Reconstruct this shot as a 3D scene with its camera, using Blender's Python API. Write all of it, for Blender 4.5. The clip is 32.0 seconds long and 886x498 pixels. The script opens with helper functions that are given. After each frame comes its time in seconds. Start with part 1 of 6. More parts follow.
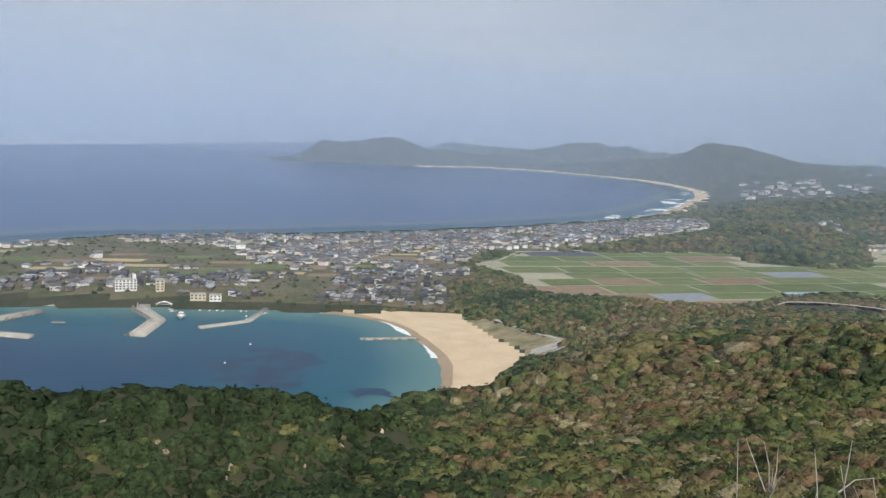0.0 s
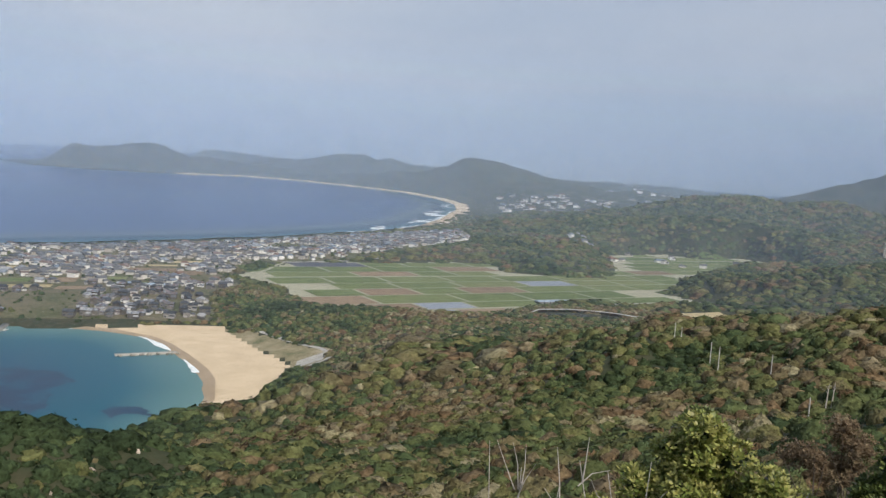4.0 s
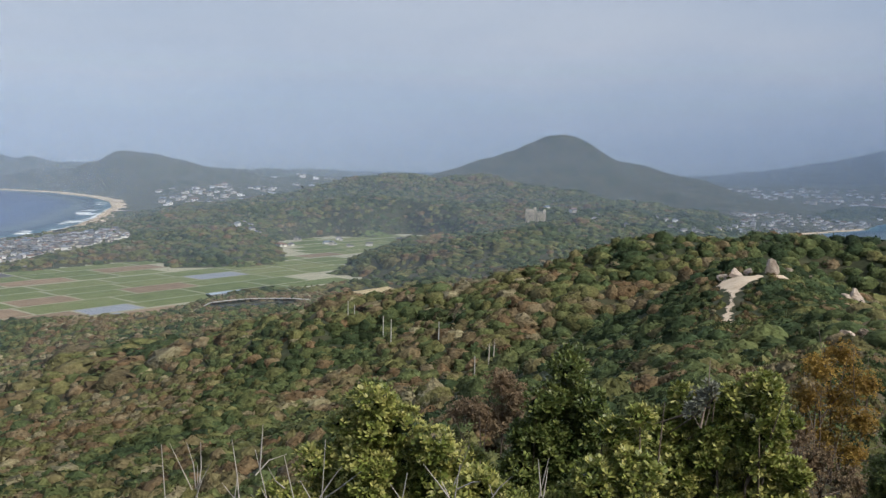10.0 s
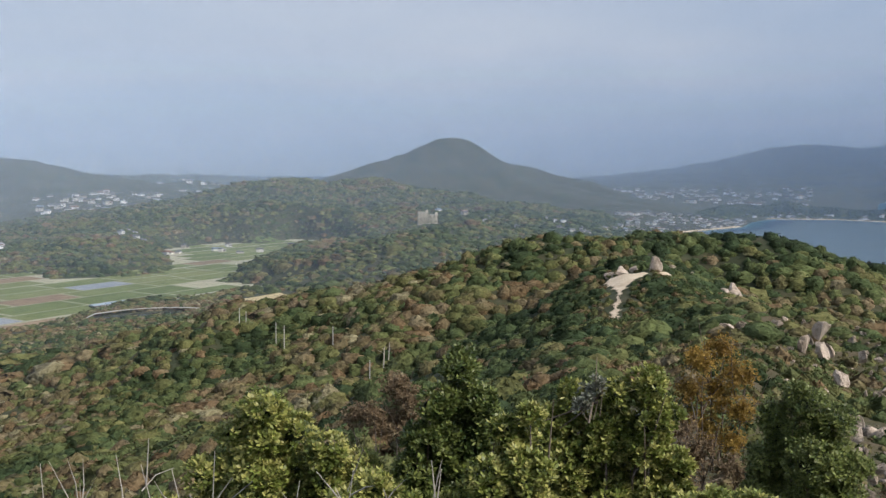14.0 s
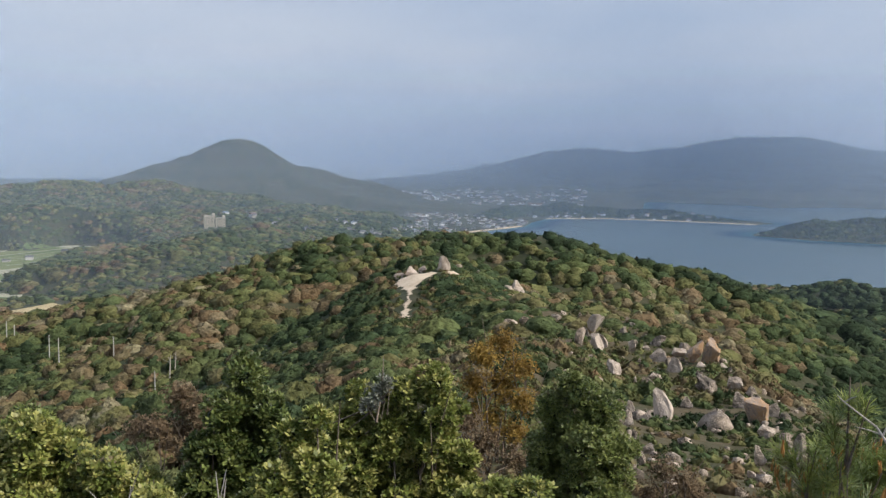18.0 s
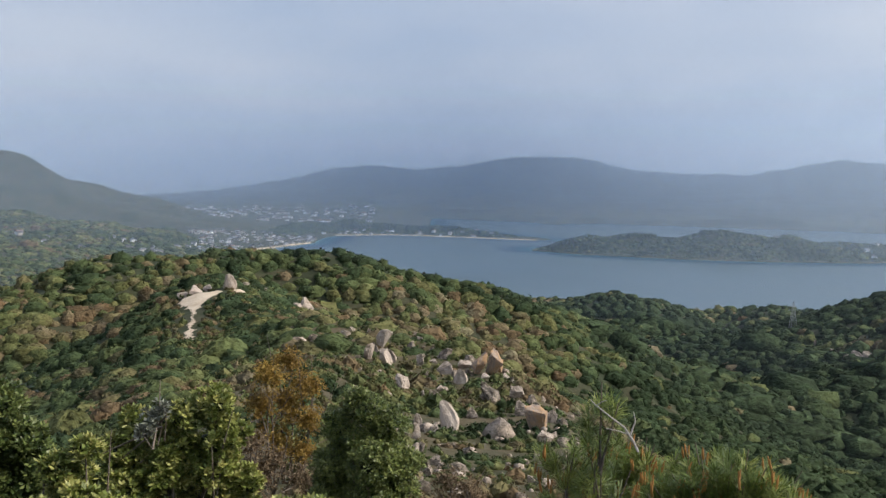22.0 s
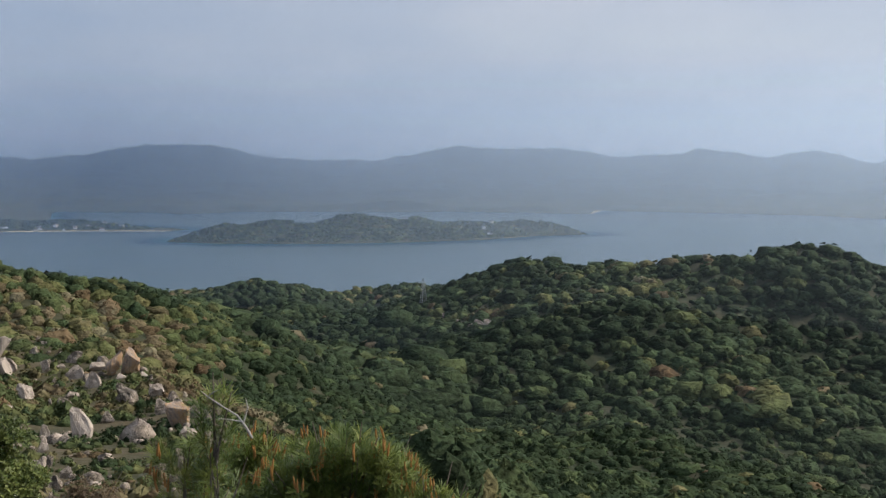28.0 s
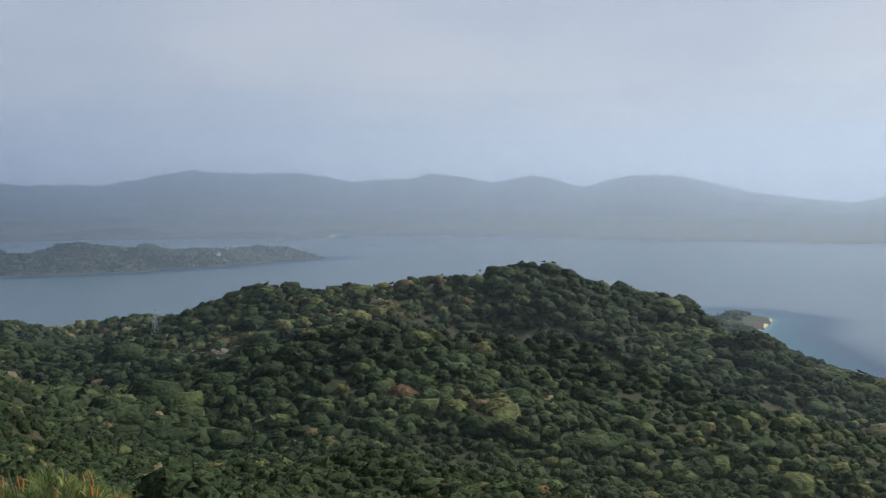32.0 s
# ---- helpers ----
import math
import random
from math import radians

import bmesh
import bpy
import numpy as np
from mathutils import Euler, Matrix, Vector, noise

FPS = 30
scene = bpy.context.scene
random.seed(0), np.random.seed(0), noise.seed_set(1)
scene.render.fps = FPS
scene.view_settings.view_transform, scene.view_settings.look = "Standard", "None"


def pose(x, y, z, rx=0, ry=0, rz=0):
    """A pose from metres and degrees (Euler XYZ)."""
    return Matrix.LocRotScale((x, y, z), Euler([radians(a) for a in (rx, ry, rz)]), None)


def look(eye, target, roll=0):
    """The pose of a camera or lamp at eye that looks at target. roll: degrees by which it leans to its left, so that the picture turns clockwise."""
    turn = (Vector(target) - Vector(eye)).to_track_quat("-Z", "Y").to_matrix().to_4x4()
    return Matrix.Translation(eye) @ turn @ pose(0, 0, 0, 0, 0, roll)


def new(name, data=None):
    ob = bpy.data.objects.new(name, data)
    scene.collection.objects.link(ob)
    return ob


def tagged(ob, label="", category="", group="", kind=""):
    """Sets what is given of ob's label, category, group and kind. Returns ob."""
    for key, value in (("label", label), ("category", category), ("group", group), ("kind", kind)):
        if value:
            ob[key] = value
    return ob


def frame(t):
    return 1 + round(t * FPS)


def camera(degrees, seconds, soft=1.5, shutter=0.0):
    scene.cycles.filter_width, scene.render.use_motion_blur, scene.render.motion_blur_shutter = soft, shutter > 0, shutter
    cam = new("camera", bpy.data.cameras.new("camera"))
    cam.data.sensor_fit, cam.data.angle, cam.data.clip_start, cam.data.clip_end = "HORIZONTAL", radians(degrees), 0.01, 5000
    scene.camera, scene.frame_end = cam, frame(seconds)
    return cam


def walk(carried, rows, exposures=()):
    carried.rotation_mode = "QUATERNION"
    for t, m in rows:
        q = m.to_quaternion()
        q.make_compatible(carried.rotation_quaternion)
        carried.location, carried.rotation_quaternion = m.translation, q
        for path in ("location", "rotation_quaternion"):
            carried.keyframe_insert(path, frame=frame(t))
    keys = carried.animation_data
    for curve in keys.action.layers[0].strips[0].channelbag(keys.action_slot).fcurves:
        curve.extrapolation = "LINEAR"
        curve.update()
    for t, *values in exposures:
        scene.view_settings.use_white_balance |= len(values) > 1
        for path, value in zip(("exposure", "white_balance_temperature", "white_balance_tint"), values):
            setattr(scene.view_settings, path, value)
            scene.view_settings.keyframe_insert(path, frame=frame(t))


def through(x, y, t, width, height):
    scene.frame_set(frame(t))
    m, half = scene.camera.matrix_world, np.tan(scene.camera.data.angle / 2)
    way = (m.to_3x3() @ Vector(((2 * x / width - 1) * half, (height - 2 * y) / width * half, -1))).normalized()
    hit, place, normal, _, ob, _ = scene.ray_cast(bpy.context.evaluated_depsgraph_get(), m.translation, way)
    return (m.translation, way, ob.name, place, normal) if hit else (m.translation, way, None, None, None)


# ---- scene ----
cam = camera(51.37, 32.0, soft=1.4)
EYE = (0.0, 0.0, 210.0)
ARM = 0.25          # the camera is held out and swings round the one who turns
# seconds, and the turn of the camera in degrees about x, y and z
PATH = (
    (0.0, 83.20, -2.60, -0.00),
    (0.5, 83.29, -3.41, -1.86),
    (1.0, 83.49, -4.03, -3.93),
    (1.5, 83.74, -4.06, -5.94),
    (2.0, 83.94, -4.39, -7.81),
    (2.5, 84.26, -3.36, -10.20),
    (3.0, 84.87, -3.42, -12.18),
    (3.5, 84.61, -4.26, -13.16),
    (5.5, 85.15, -1.51, -20.25),
    (6.0, 85.10, -1.55, -22.22),
    (6.5, 85.03, -1.73, -24.06),
    (7.0, 85.06, -2.11, -26.19),
    (7.5, 84.93, -1.64, -28.69),
    (8.0, 84.85, -1.03, -31.19),
    (8.5, 84.82, -1.16, -32.99),
    (9.0, 84.76, -1.09, -34.05),
    (9.5, 84.74, -1.08, -34.12),
    (10.0, 84.78, -1.01, -35.18),
    (10.5, 84.92, -0.93, -36.16),
    (11.0, 84.98, -0.65, -37.49),
    (11.5, 85.09, -0.49, -38.81),
    (12.0, 85.23, -0.46, -39.92),
    (12.5, 85.26, -0.31, -40.90),
    (13.0, 85.16, -0.14, -41.57),
    (13.5, 85.11, -0.41, -41.69),
    (15.5, 84.83, 0.12, -46.31),
    (16.0, 85.01, -0.58, -50.43),
    (16.5, 85.08, -0.06, -52.14),
    (17.0, 85.01, -1.70, -53.52),
    (17.5, 85.12, -0.81, -53.68),
    (18.0, 85.30, -0.47, -54.91),
    (18.5, 85.46, -0.35, -56.00),
    (19.0, 85.55, -0.01, -57.26),
    (19.5, 85.71, 0.13, -58.97),
    (20.0, 85.98, 0.14, -60.95),
    (20.5, 86.19, -0.41, -62.95),
    (21.0, 86.42, -0.85, -64.62),
    (21.5, 86.42, -1.13, -66.29),
    (22.0, 86.48, -0.89, -67.97),
    (22.5, 86.52, -0.41, -69.41),
    (23.0, 86.36, 0.19, -70.79),
    (23.5, 85.94, 0.69, -72.53),
    (24.0, 85.64, 0.05, -74.57),
    (24.5, 85.43, -0.76, -76.50),
    (25.0, 85.46, -0.86, -78.49),
    (25.5, 85.56, -0.84, -80.73),
    (27.5, 85.54, 0.51, -88.73),
    (28.0, 85.79, 0.33, -90.27),
    (28.5, 85.93, 0.71, -92.29),
    (29.0, 86.03, 0.70, -94.57),
    (29.5, 86.11, 0.65, -97.10),
    (30.0, 86.24, 1.03, -99.47),
    (30.5, 86.50, 0.87, -101.39),
    (31.0, 86.64, 0.96, -103.23),
    (31.5, 86.85, 0.59, -104.99),
    (32.0, 87.16, 0.78, -106.53),
)
walk(cam, [(t, pose(EYE[0] - ARM * math.sin(radians(c)), EYE[1] + ARM * math.cos(radians(c)), EYE[2], a, b, c)) for t, a, b, c in PATH],
     ((0.0, -0.08), (2.0, -0.16), (3.0, -0.10), (8.0, -0.02), (12.0, 0.04), (16.0, 0.16), (20.0, 0.18), (24.0, 0.16), (28.0, -0.04), (30.0, 0.0), (32.0, -0.10)))

# ---- the lie of the land: metres from the summit, y ahead at the start, x to the right ----
EYE_Z = EYE[2]
FLAT = 2200.0        # past this the distance is drawn in, along the line of sight, to end within the far clipping
DRAWN = 2650.0


def polar(az, d):
    return np.array((d * np.sin(np.radians(az)), d * np.cos(np.radians(az))))


def drawn_in(p):
    """True places to the places in the scene: unchanged up to FLAT, then drawn in towards the summit."""
    p = np.asarray(p, float)
    d = np.maximum(np.hypot(p[..., 0], p[..., 1]), 1e-6)
    k = np.where(d > FLAT, (FLAT + DRAWN * (1 - np.exp(-np.maximum(d - FLAT, 0) / DRAWN))) / d, 1.0)
    out = p * k[..., None]
    out[..., 2] = EYE_Z + (p[..., 2] - EYE_Z) * k
    return out


def hashed(i, j, seed):
    h = (i * 374761393 + j * 668265263 + seed * 974711) & 0x7FFFFFFF
    h = ((h ^ (h >> 13)) * 1274126177) & 0x7FFFFFFF
    return ((h ^ (h >> 16)) & 0xFFFF) / 65535.0


def value_noise(x, y, seed=0):
    i, j = np.floor(x).astype(np.int64), np.floor(y).astype(np.int64)
    u, v = x - i, y - j
    u, v = u * u * (3 - 2 * u), v * v * (3 - 2 * v)
    a, b = hashed(i, j, seed), hashed(i + 1, j, seed)
    c, d = hashed(i, j + 1, seed), hashed(i + 1, j + 1, seed)
    return (a * (1 - u) + b * u) * (1 - v) + (c * (1 - u) + d * u) * v - 0.5


def fractal(x, y, size, octaves=4, seed=0):
    out, amp = 0.0, 1.0
    for k in range(octaves):
        out = out + amp * value_noise(x / size, y / size, seed + k)
        size, amp = size * 0.47, amp * 0.5
    return out


def shore_distance(x, y, ring):
    """Metres inside (+) or outside (-) a closed outline."""
    x, y = np.asarray(x, float), np.asarray(y, float)
    best, inside = np.full(x.shape, 1e18), np.zeros(x.shape, bool)
    for (ax, ay), (bx, by) in zip(ring, ring[1:] + ring[:1]):
        ex, ey = bx - ax, by - ay
        t = np.clip(((x - ax) * ex + (y - ay) * ey) / (ex * ex + ey * ey), 0, 1)
        best = np.minimum(best, (x - ax - t * ex) ** 2 + (y - ay - t * ey) ** 2)
        if ey != 0:
            inside ^= ((ay > y) != (by > y)) & (x < ex * (y - ay) / ey + ax)
    return np.where(inside, 1, -1) * np.sqrt(best)


BAY_SHORE = [(-320, 390), (-170, 425), (-75, 480), (-34, 560), (-26, 630), (-19, 657), (-10, 680), (3, 720), (12, 773), (14, 833), (5, 888), (-13, 949), (-31, 994),
             (-51, 1031), (-99, 1066), (-140, 1075), (-200, 1076), (-348, 1062), (-419, 1043), (-491, 1030), (-720, 1000)]
OUTER_SHORE = [(-950, 1120), (-1010, 1350), (-738, 1543), (-612, 1725), (-321, 1884), (-47, 2092), (173, 2279), (338, 2471), (535, 2697),
               (692, 2948), (867, 3350), (1149, 4142), (1291, 4701), (1331, 5304), (1277, 5977), (1092, 6403), (727, 7060), (303, 7276),
               (-175, 6840), (-740, 6657), (-1126, 6775)]
INLAND = [(-1500, 7600), (-800, 9800), (2500, 15500), (15500, 15500), (15500, 5000), (8600, 3400)]
EAST_SHORE = [(7000, 2900), (6300, 2650), (5200, 2200), (4700, 1750), (4300, 1250), (4150, 1120), (3993, 1165), (4041, 1558), (4021, 1891), (3824, 2091), (3500, 1990),
              (3199, 1850), (2623, 1789), (2200, 1350), (1700, 800), (1450, 420), (1400, 120), (1330, -200), (1290, -560), (1340, -800),
              (1457, -985), (1372, -1000), (1236, -872), (927, -735), (806, -690), (701, -645), (400, -600), (0, -480), (-330, -230),
              (-470, 100), (-430, 320)]
MAINLAND = BAY_SHORE + OUTER_SHORE + INLAND + EAST_SHORE
FAR_SHORE = [(6900, 3000), (6500, 1950), (6150, 1700), (6650, 1350), (6480, 900), (6320, -170), (5720, -930), (6400, -1100), (6000, -1450),
             (5300, -2150), (4300, -2420), (3868, -2840), (3499, -2980), (2600, -4200), (5000, -13000), (15500, -9000), (15500, 6500),
             (8800, 4300)]
ISLAND = [(3270, 964), (3153, 730), (3120, 417), (3158, 150), (3282, -147), (3480, -351), (3589, -590), (3720, -540), (3700, -100),
          (3640, 400), (3590, 800), (3450, 1000)]
SAND = [(-112, 1062), (-14, 1095), (27, 1090), (39, 1030), (67, 953), (88, 900), (73, 840), (47, 758), (26, 690), (4, 658), (-18, 655),
        (-10, 680), (3, 720), (12, 773), (14, 833), (5, 888), (-13, 949), (-31, 994), (-51, 1031), (-99, 1064)]
FIELDS = [(63, 1547), (166, 1744), (292, 1785), (341, 1790), (521, 1860), (600, 1860), (585, 1734), (700, 1670), (797, 1682), (900, 1900), (1018, 2202), (1236, 2300), (1295, 2205), (1478, 2290),
          (1497, 2096), (1366, 1887), (1160, 1867), (998, 1747), (894, 1610), (806, 1494), (857, 1341), (777, 1320), (716, 1346), (643, 1305), (551, 1360),
          (508, 1299), (412, 1247), (373, 1152), (319, 1140), (214, 1190), (139, 1251), (128, 1405)]
TOWN = [(-740, 1030), (-491, 1050), (-348, 1075), (-200, 1090), (-60, 1100), (20, 1120), (10, 1240), (60, 1340), (30, 1480), (90, 1700),
        (330, 1850), (640, 2150), (700, 2420), (560, 2560), (330, 2420), (150, 2240), (-60, 2060), (-330, 1850), (-600, 1690), (-900, 1400)]
DUNE = [(27, 1088), (46, 1056), (60, 1050), (112, 945), (140, 925), (128, 885), (112, 858), (86, 880), (94, 900), (70, 955), (41, 1032)]
# the bare sandy path on the near ridge: bearing and distance
PATHS = ([(52.5, 97), (52.35, 104), (52.6, 110), (52.4, 115), (52.0, 119.5), (52.1, 122), (52.9, 120.8), (53.6, 120), (54.5, 121), (54.8, 119.2), (54.1, 117), (53.4, 115), (53.15, 110), (52.95, 104), (52.75, 97)],
         [(55.1, 119.5), (55.7, 121.5), (56.6, 121.4), (56.5, 119.3), (55.3, 118.3)])
COASTS = (MAINLAND, FAR_SHORE, ISLAND)

# ridges: how steep their sides are, then bearing, distance and height along the crest
RIDGES = (
    (0.55, ((58, 2, 206.0), (58, 18, 203.0), (60, 42, 199.6), (61, 72, 196.6), (58, 103, 194.2), (53.5, 133, 194.2), (55.5, 141, 193.6), (57, 172, 186), (57, 230, 172), (57, 330, 164), (55, 425, 172))),
    (0.55, ((62, 82, 195.6), (66, 76, 196.4), (70, 66, 196.8), (73, 55, 197.2), (75, 42, 198.2), (77, 28, 199.8), (78, 14, 202))),
    (0.55, ((53.5, 133, 192.5), (52.4, 100, 191.5), (51, 60, 194.5), (52, 30, 198))),
    (0.42, ((21, 600, 80), (30.5, 460, 149), (36, 440, 154), (42.5, 430, 166), (48, 420, 177), (54, 425, 175), (59.5, 425, 173), (65, 430, 158), (71, 440, 154), (76, 470, 143), (80, 600, 100))),
    (0.62, ((-44, 280, 108), (-25.7, 265, 134), (-21.1, 265, 132), (-18.6, 265, 136), (-16.3, 265, 137), (-13.2, 265, 135), (-11.5, 265, 132), (-9.4, 265, 121), (-5.8, 265, 120), (-4.1, 265, 119), (-2.2, 265, 108), (0, 270, 90), (4, 310, 76))),
    (0.40, ((76, 900, 60), (79, 880, 119), (82, 920, 95), (85, 930, 98), (88, 900, 103), (95, 760, 139), (101, 700, 154))),
    (0.75, ((101, 700, 154), (108.5, 680, 158), (112, 688, 159))),
    (1.25, ((112, 688, 159), (114, 690, 155), (117.5, 720, 138), (120.8, 760, 120), (122.8, 830, 98), (123.8, 1000, 66), (124.5, 1200, 44), (125.3, 1380, 22), (126, 1560, 5))),
    (0.90, ((118, 700, 110), (124.7, 690, 96), (128.2, 650, 70), (130.9, 600, 56), (133, 560, 48))),
    (0.45, ((97, 740, 134), (104, 600, 112), (114, 470, 84), (122, 380, 66))),
    (0.45, ((88, 760, 98), (94, 540, 100), (104, 400, 92), (118, 280, 88))),
    (0.30, ((33, 1480, 25), (38, 1700, 72), (43, 2000, 84), (47, 2300, 66))),
    (0.28, ((20, 2700, 30), (25, 3000, 85), (29.7, 3150, 158), (31.7, 3150, 176), (34.5, 3200, 170), (36, 3250, 165), (38, 3250, 180), (40.9, 3100, 108), (45, 2900, 96), (50, 2700, 64), (54, 2650, 22))),
    (0.22, ((20, 3700, 45), (25, 4000, 80), (29, 4200, 95))),
    (0.75, ((30, 5200, 100), (34, 5000, 150), (35.6, 5000, 194), (36.8, 5000, 220), (38.3, 5000, 263), (39.8, 5000, 292), (40.7, 5000, 341), (41.5, 5000, 378), (42.4, 5000, 386), (43.3, 5000, 378),
            (44, 5000, 318), (45.1, 5000, 276), (46.1, 5000, 257), (47.7, 5000, 221), (49.4, 5000, 176), (51.1, 5000, 146), (52.8, 5000, 100), (54.5, 5000, 54), (56, 5000, 36))),
    (0.28, ((8, 7600, 70), (11, 6800, 140), (12.1, 6500, 168), (13.8, 6200, 225), (15.2, 6000, 264), (16.1, 6000, 274), (17, 6000, 251), (18.7, 6000, 233), (20.1, 6000, 202), (22, 6000, 166), (25.4, 6000, 138), (30, 6500, 98))),
    (0.60, ((-9.7, 7000, 20), (-9.3, 7050, 70), (-8.8, 7100, 118), (-7.9, 7200, 182), (-7.2, 7250, 184), (-6.4, 7300, 170), (-5, 7400, 206), (-4.1, 7500, 220), (-2.8, 7500, 212), (-1.9, 7500, 160), (-0.8, 7600, 132), (1, 7900, 118), (4, 8200, 108), (8, 8500, 92))),
    (0.45, ((-1.8, 10500, 120), (-0.4, 10500, 185), (0.6, 10500, 192), (2.3, 9800, 172), (4.8, 9300, 158), (6.7, 9000, 172), (7.8, 9000, 246), (8.9, 9000, 240), (9.5, 9000, 274), (10.4, 9100, 222), (11.1, 9200, 238), (11.8, 9300, 186), (12.6, 9500, 212), (15, 9500, 180), (26, 9500, 148), (34, 11000, 110))),
    (0.35, ((50, 13500, 110), (54, 13500, 160), (57, 13500, 240), (59.8, 13500, 395), (61.5, 13500, 560), (63.3, 13500, 598), (66.7, 13500, 558), (68.5, 13500, 608), (70.2, 13500, 650), (71.9, 13500, 725), (74.2, 13400, 768), (76.2, 13400, 764), (77.5, 13400, 678),
            (78.8, 13400, 585), (80, 13300, 558), (82.5, 13000, 522), (84.5, 13000, 514), (86.3, 13000, 552), (87.4, 13000, 585), (89.4, 13000, 652), (91.6, 13000, 716), (94.3, 13000, 674), (96.1, 13000, 678), (99.1, 12700, 624), (100.9, 12500, 526), (102, 12500, 538))),
    (0.35, ((101, 12500, 524), (102.9, 12500, 548), (105.2, 12500, 578), (106.1, 12500, 634), (107.8, 12500, 566), (109.9, 12500, 496), (110.9, 12500, 541), (112.3, 12500, 575), (113.6, 12500, 504), (114.7, 12500, 396), (115.6, 12500, 408), (116.8, 12500, 418),
            (117.9, 12500, 560), (118.6, 12500, 577), (120.2, 12500, 571), (121.8, 12500, 400), (123.4, 12500, 262), (125.6, 12500, 176), (129.6, 12500, 124), (132, 12000, 218), (136, 12000, 245), (140, 12000, 255))),
    (0.45, ((73.7, 3390, 4), (74.7, 3400, 26), (77, 3430, 58), (78.7, 3430, 63), (82.4, 3420, 61), (83.8, 3420, 84), (85.2, 3420, 82), (87.3, 3430, 60), (88.7, 3450, 75), (90.5, 3480, 62), (92.6, 3510, 50), (94.3, 3590, 56), (96.4, 3645, 60), (97.8, 3650, 40), (98.9, 3660, 8))),
    (0.35, ((62, 4900, 55), (66.5, 4480, 72), (68, 4470, 88), (71, 4390, 56), (73.6, 4200, 12))),
    (0.35, ((65, 7300, 50), (69, 7200, 112), (72.5, 7000, 42), (75, 7300, 30), (79, 6850, 76), (83, 6750, 60), (87, 6700, 126), (90.5, 6550, 62), (94.3, 6400, 88), (98, 6000, 40), (99.4, 5780, 8))),
)
# low knolls in the plain: bearing, distance, height, reach along the bearing and across it
KNOLLS = ((12, 1000, 5, 160, 120), (24, 1010, 5, 120, 130), (4, 1230, 9, 120, 45), (21.8, 2000, 38, 110, 112), (32.3, 1800, 38, 120, 95), (21.5, 1310, 13, 50, 80),
          (27, 1290, 18, 70, 80), (55, 4100, 20, 200, 300))


def far0(x, y):
    return math.hypot(x, y)


def land_height(x, y):
    """Height of the ground at true places; under the sea it is below zero."""
    x, y = np.asarray(x, float), np.asarray(y, float)
    d, az = np.hypot(x, y), np.degrees(np.arctan2(x, y))
    sd = np.max([shore_distance(x, y, ring) for ring in COASTS], axis=0)
    base = np.where(sd > 0, 2.6 * (1 - np.exp(-np.maximum(sd, 0) / 14)) + np.clip((sd - 100) * 0.004, 0, 4), np.maximum(sd * 0.05, -25))
    steep = np.where(d > 1800, np.where(shore_distance(x, y, ISLAND) > 0, np.clip(sd / 90, 0, 1), np.clip((sd - 85) / 240, 0, 1)), np.minimum(1.0, 0.25 + np.maximum(sd, 0) / 60))
    reach = np.interp(az, (-180, -40, -8, 3, 13, 70, 100, 140, 180), (330, 315, 315, 325, 425, 425, 400, 370, 330))
    level = np.min([np.clip(-shore_distance(x, y, ring) / 260, 0, 1) for ring in (SAND, FIELDS, TOWN)], axis=0)
    cone = 203.0 * np.exp(-d / reach) * np.clip((1500 - d) / 900, 0, 1) * level * (2 - level)
    total = np.exp(cone / 4.0)
    for slope, crest in RIDGES:
        rise = np.zeros_like(x)
        line = [(*polar(b, far), top) for b, far, top in crest]
        for (ax, ay, az0), (bx, by, bz0) in zip(line, line[1:]):
            ex, ey = bx - ax, by - ay
            t = np.clip(((x - ax) * ex + (y - ay) * ey) / (ex * ex + ey * ey), 0, 1)
            away = np.sqrt((x - ax - t * ex) ** 2 + (y - ay - t * ey) ** 2)
            blunt = (0.02 if far0(ax, ay) < 2500 else 0.006) * far0(ax, ay)
            soft = np.sqrt(away ** 2 + blunt ** 2) - blunt
            top = az0 + (bz0 - az0) * t
            rise = np.maximum(rise, top * np.exp(-slope * soft / top))
        total += np.exp(rise / 4.0) - 1
    for b, far, top, along, across in KNOLLS:
        cx, cy = polar(b, far)
        ux, uy = np.sin(np.radians(b)), np.cos(np.radians(b))
        u, v = (x - cx) * ux + (y - cy) * uy, (x - cx) * uy - (y - cy) * ux
        total += np.exp(top * np.exp(-(u / along) ** 2 - (v / across) ** 2) / 4.0) - 1
    hill = 4.0 * np.log(total) * np.clip(-shore_distance(x, y, SAND) / 170, 0, 1) ** 0.8 * np.clip(0.06 - shore_distance(x, y, FIELDS) / 70, 0.06, 1)
    rough = fractal(x, y, 140, 4, 5) * np.clip((hill - 12) / 60, 0, 1) * np.clip((d - 60) / 200, 0, 1) * 22
    gully = np.abs(fractal(x, y, 520, 4, 9)) - 0.04       # spurs with valleys cut between them
    rough -= gully * np.clip((hill - 12) / 60, 0, 1) * np.clip((d - 2300) / 1500, 0, 1) * (30 + 0.004 * d)
    hill = np.where(d < 70, np.minimum(hill, 208.3 - 0.10 * d - 0.0008 * d * d), hill)
    hill = np.maximum(hill + rough * np.clip(hill / 60, 0.2, 1), 0)
    land = (base ** 6 + (hill * steep) ** 6) ** (1 / 6)
    return np.where(sd > 0, land, base), sd

